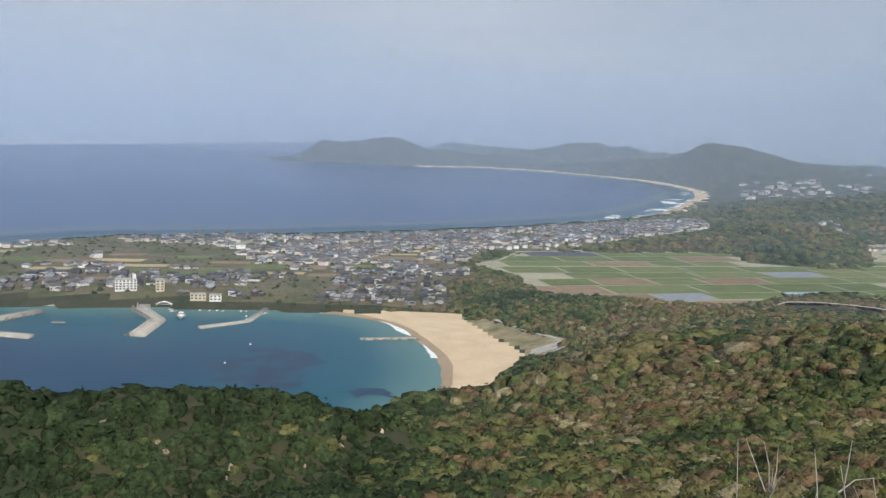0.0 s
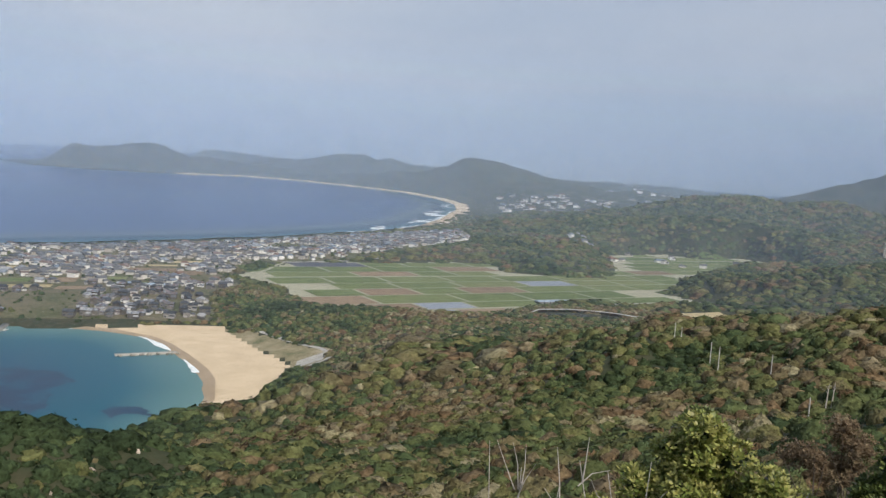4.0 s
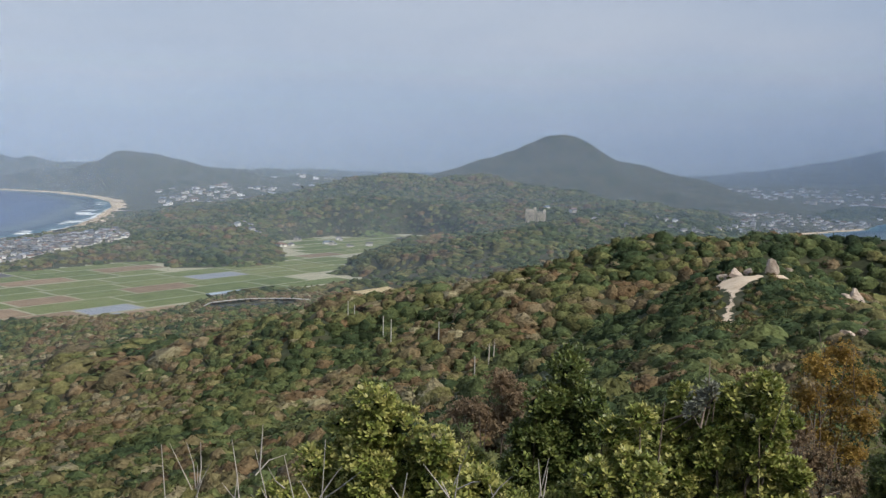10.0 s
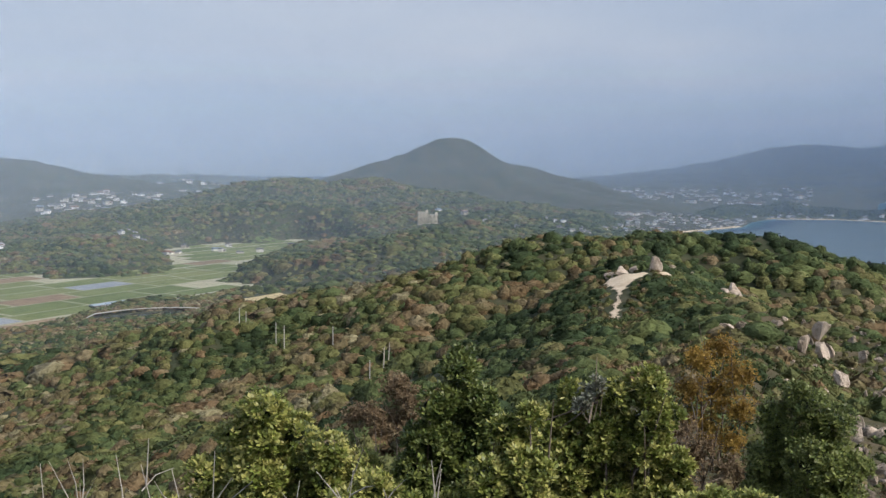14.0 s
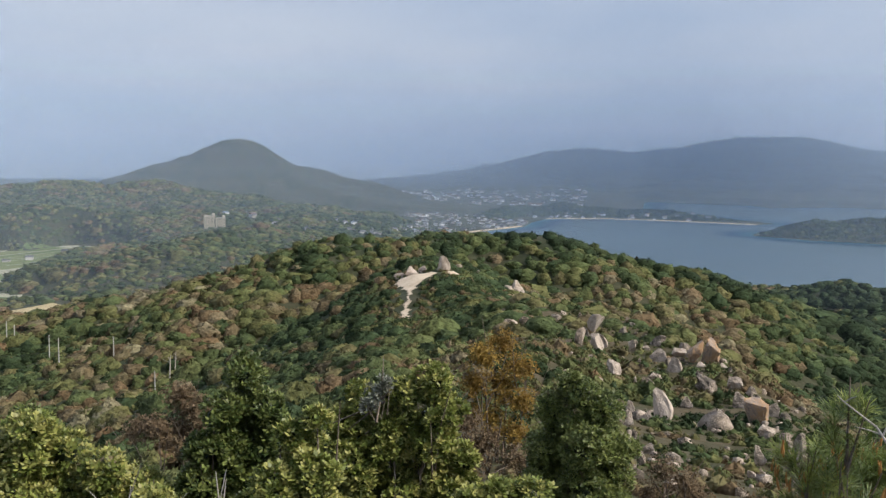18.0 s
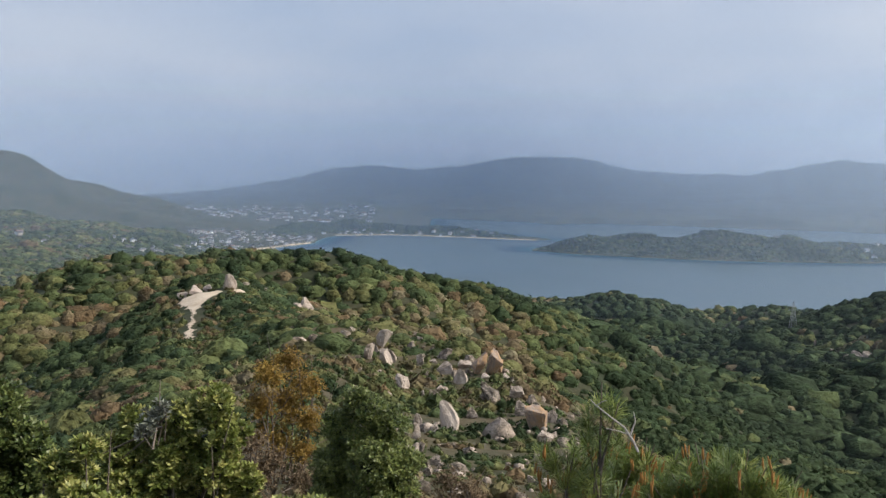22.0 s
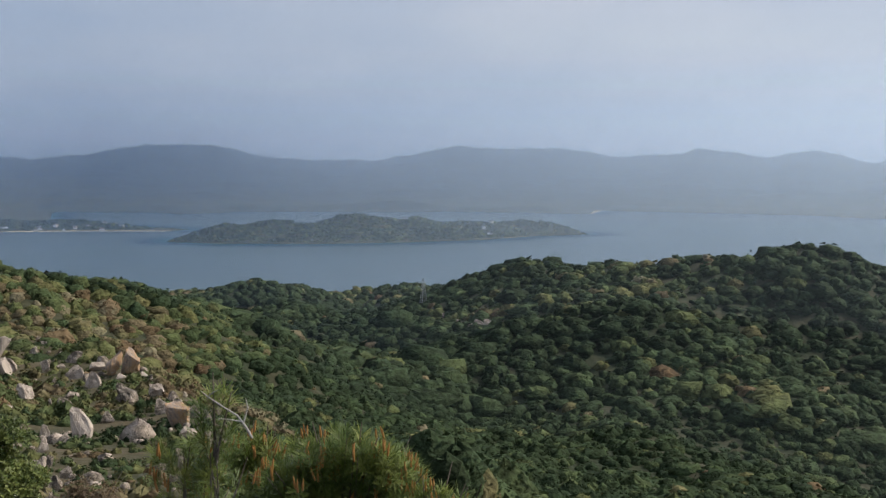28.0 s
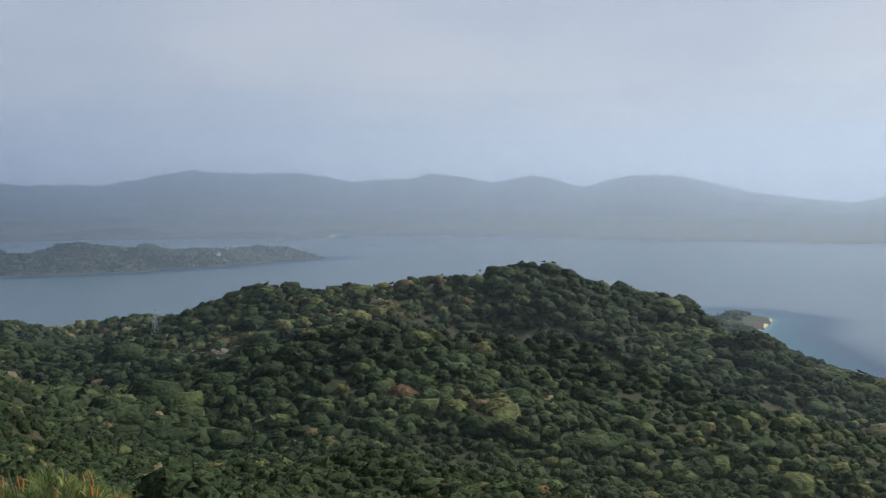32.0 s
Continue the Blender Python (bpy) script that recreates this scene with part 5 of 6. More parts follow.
# villages on the ridge and across the plain: bearing and distance from, to, how many
for b0, b1, d0, d1, count, size, label in ((41.5, 52, 2450, 2800, 34, 1.35, "white houses scattered on the wooded ridge"), (52.5, 60.5, 2950, 4100, 230, 1.3, "dense pale village at the head of the bay"),
                                           (60, 72, 4350, 4600, 36, 1.5, "pale houses along the wooded spit"), (18, 25, 3900, 4900, 60, 2.2, "large pale roofs on the far plain"),
                                           (22, 35, 2250, 2500, 16, 1.4, "farmhouses at the edge of the fields"), (50, 64, 5400, 8500, 150, 2.6, "pale far villages on the hazy plain"),
                                           (85, 97, 3380, 3560, 9, 1.5, "pale houses on the wooded island"), (24, 33, 5200, 7800, 40, 2.6, "pale far buildings on the hazy plain")):
    a, r = hg.uniform(b0, b1, count), hg.uniform(d0, d1, count)
    xy = polar(a, r)
    hh, ss = land_height(xy[0], xy[1])
    ok = ss > 12
    joined_houses("village", label, xy[0][ok], xy[1][ok], size)


def block(x, y, turn, w, dep, floors, label, name="hotel", tower=0, material=None, bays=None):
    """A flat-roofed building with its storeys, bands of windows, balconies and a lift tower."""
    root = tagged(new(name), label, "building")
    material = material or mat_white_paint
    hi = floors * 3.1
    part("wall", clean_mesh("wall", [box_points(-w / 2, w / 2, -dep / 2, dep / 2, -3, hi)], material), root)
    part("roof", clean_mesh("roof", [box_points(-w / 2 - 0.3, w / 2 + 0.3, -dep / 2 - 0.3, dep / 2 + 0.3, hi, hi + 0.9)], mat_concrete), root)
    bays = bays or int(w / 4)
    pane = clean_mesh("window", [box_points(-1.2, 1.2, -0.06, 0.1, 0, 1.5)], mat_glass)
    slab = clean_mesh("balcony", [box_points(-w / 2, w / 2, -1.2, 0, 0, 0.9)], material)
    for f in range(floors):
        for b in range(bays):
            part("window", pane, root, at=pose(-w / 2 + (b + 0.5) * w / bays, -dep / 2, f * 3.1 + 0.95))
        if f:
            part("balcony", slab, root, at=pose(0, -dep / 2, f * 3.1 - 0.35))
    if tower:
        part("tower", clean_mesh("tower", [box_points(w / 2 - tower - 1, w / 2 - 1, -tower / 2, tower / 2, hi + 0.9, hi + 6)], material), root)
    root.matrix_basis = at_ground(x, y, 0, turn)


mat_cream = surface("cream_render", ((0.3, (0.56, 0.50, 0.38)), (0.7, (0.68, 0.62, 0.49))), 5.0, 0.85, coords="Object")
block(-372, 1092, 20, 25, 11, 4, "white four-storey seaside hotel with bands of windows", tower=4)
block(-333, 1098, 20, 10, 11, 4, "narrow cream four-storey inn by the harbour", material=mat_cream)
block(-282, 1080, 12, 18, 9, 2, "cream two-storey harbour building", material=mat_cream)
block(-262, 1082, 12, 14, 9, 2, "white two-storey harbour building")
block(*polar(40.7, 2600), -38, 30, 16, 11, "tall cream apartment block on the wooded ridge", "apartment_building", 7, mat_cream)
block(*polar(41.35, 2600), -38, 24, 16, 9, "lower cream apartment block on the wooded ridge", "apartment_building", 6, mat_cream)

# a white arched bridge at the harbour mouth of the stream
bridge = tagged(new("footbridge"), "white arched footbridge by the harbour", "bridge")
arc = [(-9 + 18 * i / 12, 3.2 + 2.6 * math.sin(math.pi * i / 12)) for i in range(13)]
for side in (-1.6, 1.6):
    part("arch", array_mesh("arch", [(x, side + o, z + e) for x, z in arc for o, e in ((-0.3, -0.5), (0.3, -0.5), (0.3, 0.4), (-0.3, 0.4))],
         [(4 * i + j, 4 * i + 4 + j, 4 * i + 4 + (j + 1) % 4, 4 * i + (j + 1) % 4) for i in range(12) for j in range(4)], mat_white_paint), bridge)
part("deck", clean_mesh("deck", [box_points(-10, 10, -1.5, 1.5, 2.6, 3.1)], mat_concrete), bridge)
for s in (-9, 9):
    part("pier", clean_mesh("pier", [box_points(s - 0.9, s + 0.9, -1.7, 1.7, -1.5, 2.6)], mat_concrete), bridge)
bridge.matrix_basis = pose(-318, 1066, 0.3, 0, 0, 5)

# farm sheds and greenhouses
mat_shed = surface("blue_grey_sheet_metal", ((0.3, (0.16, 0.22, 0.30)), (0.7, (0.30, 0.37, 0.45))), 3.0, 0.45, coords="Object", spread=0.5)


def shed(x, y, turn, w, dep, label):
    root = tagged(new("farm_shed"), label, "shed", "farm sheds")
    part("wall", clean_mesh("wall", [box_points(-w / 2, w / 2, -dep / 2, dep / 2, -0.5, 3.4)], mat_wall), root)
    part("roof", clean_mesh("roof", [roof_points(-w / 2, w / 2, -dep / 2, dep / 2, 3.4, 1.8, 0.01)], mat_shed), root)
    part("door", clean_mesh("door", [box_points(-1.6, 1.6, -dep / 2 - 0.06, -dep / 2 + 0.05, 0, 2.8)], mat_glass), root)
    root.matrix_basis = at_ground(x, y, 0, turn)


for sx_, sy_, st, sw, sdp in ((548, 1345, 15, 34, 14), (580, 1352, 15, 22, 12), (660, 1305, 15, 26, 12), (520, 1338, 15, 20, 12), (640, 1312, 15, 16, 10), (-60, 1300, 10, 30, 14), (-85, 1310, 10, 16, 12)):
    shed(sx_, sy_, st, sw, sdp, "low farm shed with a blue-grey metal roof")

# garden and shelter trees of the town and the plain
tg = np.random.default_rng(19)
gx, gy = jittered(-950, 700, 1030, 2560, 13.0, tg)
ok = (shore_distance(gx, gy, TOWN) > -2) & (tg.uniform(size=len(gx)) < 0.36) & (fractal(gx, gy, 70, 3, 77) > -0.12)
for px, py, pr in plots:
    ok &= np.hypot(gx - px, gy - py) > pr + 2
gx, gy = gx[ok], gy[ok]
near = np.min([np.hypot(gx - a, gy - b) for a, b in zip(hx[order[:400]], hy[order[:400]])], axis=0) > 6.5
gx, gy = gx[near], gy[near]
gh, gs = land_height(gx, gy)
ok = gs > 10
rng2 = tg.uniform(1.8, 4.2, ok.sum())
join_woods("garden_trees", "dark garden and shelter trees between the houses", gx[ok], gy[ok], gh[ok], rng2, KIND_C, np.clip(tg.normal(0.2, 0.15, ok.sum()), 0, 0.6))


# ---- the near ridge: trees, boulders, scrub ----
mat_tree = leaves("ridge_tree_leaves", WOODS, 0.25, 0.85, 0.15, grain=0.35)
mat_bark = surface("grey_brown_bark", ((0.3, (0.09, 0.07, 0.055)), (0.7, (0.19, 0.155, 0.125))), 0.3, 0.9, 0.01, coords="Object")
mat_dead = surface("bleached_dead_wood", ((0.3, (0.30, 0.27, 0.24)), (0.7, (0.46, 0.43, 0.39))), 0.2, 0.9, 0.005, coords="Object")


def stick(points, radii, sides=5):
    """A tapered bent stem through the given points."""
    p = np.array(points, float)
    t = np.gradient(p, axis=0)
    t /= np.maximum(np.linalg.norm(t, axis=1), 1e-9)[:, None]
    ref = np.where(np.abs(t[:, 2:3]) > 0.9, np.array([[1.0, 0, 0]]), np.array([[0, 0, 1.0]]))
    u = np.cross(t, ref)
    u /= np.linalg.norm(u, axis=1)[:, None]
    w = np.cross(t, u)
    a = np.linspace(0, 2 * np.pi, sides, endpoint=False)
    r = np.array(radii, float)[:, None, None]
    v = p[:, None, :] + r * (np.cos(a)[None, :, None] * u[:, None, :] + np.sin(a)[None, :, None] * w[:, None, :])
    n = len(p)
    i, j = np.meshgrid(np.arange(n - 1), np.arange(sides), indexing="ij")
    j2 = (j + 1) % sides
    return v.reshape(-1, 3), np.stack((i * sides + j, i * sides + j2, (i + 1) * sides + j2, (i + 1) * sides + j), -1).reshape(-1, 4)


def stack(blocks):
    vs, qs, base = [], [], 0
    for v, q in blocks:
        vs.append(v)
        qs.append(np.asarray(q) + base)
        base += len(v)
    return np.concatenate(vs), np.concatenate(qs)


g5 = np.random.default_rng(55)
trunks, crowns = [], []
for k in range(6):
    limbs = [stick([(0, 0, -0.4), (0.04, 0.02, 0.2), (0.0, 0.06, 0.62)], (0.075, 0.06, 0.035))]
    for _ in range(4):
        a, s = g5.uniform(0, 6.28), g5.uniform(0.35, 0.6)
        limbs.append(stick([(0, 0, 0.15), (s * 0.5 * math.cos(a), s * 0.5 * math.sin(a), 0.42), (s * math.cos(a), s * math.sin(a), 0.7)], (0.04, 0.028, 0.012), 4))
    v, q = stack(limbs)
    trunks.append(array_mesh("trunk", v, q, mat_bark, smooth=True))
    v, q = crown_template(380, 0.088, 211 + k, DOME, 7, 6)
    crowns.append([array_mesh("crown", v, q, mat_tree, np.full(len(v), 0.10 + 0.11 * s), True) for s in range(6)])
for n, (x, y, h, r, u) in enumerate(TREES):
    root = tagged(new("tree"), ("low wind-shaped evergreen tree on the slope", "small rounded broadleaf tree on the slope", "scrubby olive-green tree on the ridge side")[n % 3], "tree", "trees on the near slope")
    part("trunk", trunks[n % 6], root)
    part("crown", crowns[n % 6][int(np.clip((u - 0.05) / 0.11, 0, 5))], root)
    root.matrix_basis = pose(x, y, h - 0.25 * r, 0, 0, g5.uniform(0, 360)) @ Matrix.Diagonal((r, r, r * g5.uniform(0.8, 1.3), 1))

mat_granite = surface("pinkish_granite", ((0.34, (0.095, 0.080, 0.065)), (0.43, (0.26, 0.215, 0.175)), (0.53, (0.43, 0.355, 0.295)), (0.68, (0.56, 0.475, 0.405))), 0.5, 0.9, 0.14, coords="Object", spread=0.22)
mat_granite_rust = surface("iron-stained_granite", ((0.30, (0.11, 0.085, 0.07)), (0.45, (0.33, 0.26, 0.21)), (0.54, (0.40, 0.24, 0.115)), (0.64, (0.42, 0.34, 0.28))), 0.6, 0.9, 0.10, coords="Object")


def rock_mesh(seed, material, sub=3):
    """A broken, edge-worn granite block of about one metre: a ball cut by flat faces, pitted and cracked."""
    g = np.random.default_rng(seed)
    bm = bmesh.new()
    bmesh.ops.create_icosphere(bm, subdivisions=sub, radius=1.0)
    v = np.array([x.co[:] for x in bm.verts])
    v = np.sign(v) * np.abs(v) ** 0.66
    v *= np.array([1 + 0.22 * noise.noise(Vector(p * 0.9 + seed)) for p in v])[:, None]
    for _ in range(13):
        nrm = g.normal(size=3)
        nrm[2] *= 0.8
        nrm /= np.linalg.norm(nrm)
        c = g.uniform(0.36, 0.74)
        over = np.maximum(v @ nrm - c, 0)
        v -= over[:, None] * nrm
    rough = np.array([noise.noise(Vector(p * 2.4 + seed)) * 0.06 - max(0.0, 0.09 - abs(noise.noise(Vector(p * 1.7 + seed)))) * 1.3 + noise.noise(Vector(p * 4.2 + seed)) * 0.13 - abs(noise.noise(Vector(p * 3.1 + seed * 2))) * 0.16 + noise.noise(Vector(p * 9.0 + seed)) * 0.06 for p in v])
    v *= (1 + rough)[:, None]
    lo, hi = v.min(0), v.max(0)
    v = (v - (lo + hi) / 2) / (hi - lo)
    v[:, 2] += 0.36
    for x, c in zip(bm.verts, v):
        x.co = c
    return bm_mesh("boulder", bm, material)


ROCKS = [rock_mesh(300 + k, mat_granite) for k in range(9)]
RUST = [rock_mesh(340 + k, mat_granite_rust) for k in range(2)]


def boulder(b, far, wide, high, label, mesh=None, group="boulders on the ridge", sink=0.0):
    x, y = polar(b, far)
    h = land_height(np.array([x]), np.array([y]))[0][0]
    k = int(abs(b * 37 + far * 11)) % 9
    high = min(high, 1.6 * wide)
    ob = tagged(new("boulder", mesh or ROCKS[k]), label, "boulder", group)
    ob.matrix_basis = pose(x, y, h - sink, g5.uniform(-16, 16), g5.uniform(-18, 18), -b + g5.uniform(-25, 25)) @ Matrix.Diagonal((wide * 1.12, wide * g5.uniform(0.8, 1.2), high * 1.3, 1))


# bearing, distance, width and height of each block
OUTCROP = ((63.52, 64.8, 0.64, 1.79), (63.94, 69.9, 0.52, 1.29), (64.26, 70.5, 0.78, 1.65), (64.61, 64.1, 0.63, 1.18), (64.86, 74.9, 0.69, 0.51), (64.97, 65.4, 0.56, 1.05), (63.55, 75.2, 0.42, 0.60), (62.03, 73.9, 0.64, 0.50), (62.45, 76.1, 0.47, 0.42), (66.13, 70.1, 0.47, 0.65), (66.62, 72.6, 0.49, 0.40), (66.41, 76.1, 0.42, 0.42), (66.59, 64.5, 0.48, 1.11), (66.83, 65.7, 0.32, 0.61), (67.67, 69.9, 0.77, 0.82), (68.20, 66.4, 0.82, 0.78), (67.50, 65.3, 0.44, 0.32), (68.28, 61.0, 0.79, 0.82), (66.91, 56.8, 0.42, 0.66), (67.16, 60.6, 0.30, 0.34), (65.61, 54.0, 0.73, 0.83), (65.32, 58.4, 0.32, 0.39), (64.05, 58.1, 0.32, 0.46))
SLOPE = ((70.29, 60.1, 0.85, 1.33), (71.16, 59.5, 0.95, 1.61), (71.71, 61.3, 0.53, 1.20), (69.46, 62.4, 0.84, 0.58), (69.80, 64.7, 0.60, 0.52), (69.26, 56.7, 0.77, 0.94), (68.91, 58.6, 0.43, 0.61), (70.82, 58.1, 0.54, 0.32), (70.65, 55.1, 0.37, 0.44), (71.07, 48.7, 1.02, 0.75), (72.79, 49.6, 0.67, 0.70), (72.05, 58.1, 0.43, 0.32), (72.47, 56.9, 0.31, 0.31), (67.76, 48.7, 0.60, 0.63), (68.07, 54.0, 0.70, 0.43), (66.99, 49.8, 0.28, 0.46), (68.76, 35.5, 0.61, 1.13), (70.01, 42.0, 0.52, 0.49), (67.53, 31.6, 0.21, 0.37))
LOWER = ((66.57, 33.9, 0.31, 0.96), (66.47, 28.6, 0.25, 0.53), (66.33, 23.6, 0.22, 0.39), (66.69, 24.4, 0.21, 0.32), (66.12, 24.4, 0.18, 0.17), (67.12, 20.2, 0.26, 0.29), (66.76, 19.3, 0.13, 0.25), (67.71, 22.8, 0.24, 0.24), (68.10, 22.1, 0.16, 0.15), (69.49, 15.7, 0.15, 0.18), (73.24, 42.6, 0.79, 0.55), (73.68, 46.8, 0.43, 0.43), (74.81, 39.9, 0.44, 0.49), (74.12, 45.1, 0.31, 0.31), (74.45, 31.7, 0.49, 0.33), (74.24, 23.7, 0.28, 0.67), (76.47, 28.7, 0.34, 0.46), (75.88, 27.0, 0.17, 0.28), (75.73, 30.3, 0.30, 0.28))
FOOT = ((76.92, 24.3, 0.16, 0.25), (78.07, 27.3, 0.22, 0.42), (76.16, 22.5, 0.26, 0.24), (76.44, 19.5, 0.30, 0.31), (73.46, 21.9, 0.12, 0.20), (73.84, 20.9, 0.17, 0.19), (73.52, 24.4, 0.14, 0.14), (74.18, 22.0, 0.15, 0.12), (73.14, 17.5, 0.21, 0.16), (77.76, 22.2, 0.19, 0.10), (71.85, 35.2, 0.20, 0.20), (75.12, 33.3, 0.20, 0.18), (69.95, 61.6, 0.34, 0.30), (72.05, 40.8, 0.20, 0.20), (74.98, 25.2, 0.14, 0.14), (78.48, 23.2, 0.17, 0.13))
BY_PATH = ((52.95, 121.5, 1.5, 1.1), (52.2, 122.5, 1.3, 0.9), (53.7, 121.5, 1.05, 0.7), (55.0, 121, 1.5, 1.95), (55.8, 125.2, 1.2, 1.0), (57.1, 134, 0.8, 0.6), (59.5, 133, 1.85, 1.7), (59.1, 131.5, 1.2, 0.95), (60.0, 71.8, 0.9, 0.62), (59.3, 73.0, 1.0, 0.65))
for b, far, wide, high in OUTCROP:
    boulder(b, far, wide * 1.2, high * 0.95, "pinkish granite block in a rocky outcrop on the ridge", sink=0.1)
for n, (b, far, wide, high) in enumerate(SLOPE):
    if n < 3:
        boulder(b, far, wide, high, "large granite boulder with rust-coloured stains", RUST[n % 2])
    else:
        boulder(b, far, wide * 1.08, high * 0.95, "weathered pinkish granite boulder among low scrub")
for b, far, wide, high in LOWER + FOOT:
    boulder(b, far, wide * 1.05, high * 1.05, "small pale granite boulder among low scrub")
for b, far, wide, high in BY_PATH:
    boulder(b, far, wide, high, "grey granite boulder beside the sandy path", group="boulders by the path")
boulder(74.27, 36.3, 0.80, 0.94, "granite boulder with a fresh orange face", RUST[1])
for b, far, wide, high in ((90.4, 682, 6, 4.4), (91.2, 640, 4.7, 3.9), (92.55, 628, 8, 5), (93.1, 627, 6, 4.6), (92.0, 626, 5, 4), (94.5, 602, 4, 3.6), (95.2, 595, 4, 3.5), (94.0, 608, 3.6, 3.4)):
    boulder(b, far, wide, high, "pale rock outcrop among the woods of the far slope", group="rocks on the far slope")
for b, far, wide, high in ((-20.2, 254, 4.6, 4.2), (-12.5, 236, 2.6, 3.6), (-11.2, 230, 2.3, 4), (-11.8, 259, 4, 3.6), (-6.15, 247, 3.2, 3.3), (-5.6, 246, 2.8, 3.2), (-16.4, 243, 2.8, 3.3), (-16.9, 247, 2, 3.0),
                           (-7.9, 236, 1.7, 3.2), (-12.9, 232, 2, 3.0), (-3.1, 259, 2.6, 3), (-4.7, 258, 2.2, 3), (-10.4, 246, 1.8, 3)):
    boulder(b, far, wide * 0.6, high * 0.7, "pale granite outcrop among the woods of the headland", group="rocks on the headland", sink=1.0)

g7 = np.random.default_rng(71)
# the bare sandy path
for ring in PATHS:
    edge = [tuple(polar(b, far)) for b, far in ring]
    xs, ys = np.arange(min(e[0] for e in edge) - 1, max(e[0] for e in edge) + 1, 0.3), np.arange(min(e[1] for e in edge) - 1, max(e[1] for e in edge) + 1, 0.3)
    gx_, gy_ = np.meshgrid(xs, ys, indexing="ij")
    inside = shore_distance(gx_, gy_, edge) + fractal(gx_, gy_, 1.6, 3, 5) * 0.9 > 0
    hz = land_height(gx_, gy_)[0] + 0.10 + 0.15 * fractal(gx_, gy_, 1.5, 3, 8)
    i, j = np.nonzero(inside[:-1, :-1] & inside[1:, :-1] & inside[1:, 1:] & inside[:-1, 1:])
    n_ = len(ys)
    sheet = array_mesh("sandy_path", np.stack((gx_, gy_, hz), -1).reshape(-1, 3), np.stack((i * n_ + j, (i + 1) * n_ + j, (i + 1) * n_ + j + 1, i * n_ + j + 1), -1), mat_path, smooth=True)
    tagged(new("path", sheet), "bare pale sandy path on the ridge", "path", kind="structure")

# low scrub round the path
a, far = g7.uniform(49, 58, 900), g7.uniform(84, 128, 900)
xy = polar(a, far)
clear = np.max([shore_distance(xy[0], xy[1], [tuple(polar(b, q)) for b, q in ring]) for ring in PATHS], axis=0) < -0.5
xy = xy[:, clear]
scrub = [crown_template(34, 0.20, 441 + k, LOW_DOME, 6) for k in range(5)]
join_woods("path_scrub", "low green and russet scrub beside the sandy path", xy[0], xy[1], land_height(xy[0], xy[1])[0], g7.uniform(0.3, 0.6, xy.shape[1]), scrub, np.clip(g7.normal(0.45, 0.2, xy.shape[1]), 0.05, 0.85), 0.25)

# small loose stones of the slope
g6 = np.random.default_rng(66)
n = 230
a, far = g6.uniform(62, 77, n), g6.uniform(17, 74, n)
xy = polar(a, far)
h = land_height(xy[0], xy[1])[0]
tv, tq = crown_template(0, 0.1, 9, ((-0.5, 0.7), (0.2, 1.0), (0.7, 0.75), (0.95, 0.05)), 6)
size = np.exp(g6.normal(size=n) * 0.5) * 0.13
v, q = spread(tv, tq, turns_about_z(n, size, size * g6.uniform(0.6, 1.3, n), g6), np.c_[xy.T, h])
tagged(new("loose_stones", array_mesh("loose_stones", v, q, mat_granite)), "small pale stones scattered among the scrub", "stones", kind="stuff")

# low heath and scrub between the boulders
n = 6400
a, far = g6.uniform(49, 84, n), 13 + 72 * g6.uniform(0, 1, n) ** 0.75
xy = polar(a, far)
keep = (fractal(xy[0], xy[1], 6, 3, 91) > -0.28) & ~((far < 24) & (a < 58)) & ~((far < 42) & (a > 64) & (a < 78) & (g6.uniform(0, 1, n) < 0.15))
xy, far = xy[:, keep], far[keep]
h = land_height(xy[0], xy[1])[0]
r = np.exp(g6.normal(size=len(far)) * 0.35) * (0.15 + 0.12 * (fractal(xy[0], xy[1], 11, 2, 93) > 0))
tint = np.clip(0.55 + 0.8 * fractal(xy[0], xy[1], 9, 3, 95) + g6.normal(size=len(far)) * 0.12, 0.05, 0.84)
for (bb, ff, ww, hh) in OUTCROP + SLOPE + LOWER + FOOT:
    bx, by = polar(bb, ff)
    toward = xy / np.maximum(np.hypot(*xy), 1)
    front = (xy[0] - bx) * toward[0] + (xy[1] - by) * toward[1]
    side = np.abs((xy[0] - bx) * toward[1] - (xy[1] - by) * toward[0])
    r = np.where((front < 0.3) & (front > -2.6) & (side < ww * 0.6), np.minimum(r, 0.13), r)
HEATH = [crown_template(24, 0.22, 401 + k, LOW_DOME, 6) for k in range(5)]
join_woods("heath", "low brown-green heath and scrub between the boulders", xy[0], xy[1], h, r, HEATH, tint, 0.25)

n = 2600
a, far = g6.uniform(-30, 50, n), 9 + 24 * g6.uniform(0, 1, n) ** 0.6
a[1500:] += 112
xy = polar(a, far)
h = land_height(xy[0], xy[1])[0]
r = np.exp(g6.normal(size=n) * 0.3) * 0.42
tint = np.clip(0.40 + 0.7 * fractal(xy[0], xy[1], 7, 3, 97) + g6.normal(size=n) * 0.1, 0.05, 0.84)
join_woods("undergrowth", "low green and brown undergrowth on the slope below the viewpoint", xy[0], xy[1], h, r, HEATH, tint, 0.25)

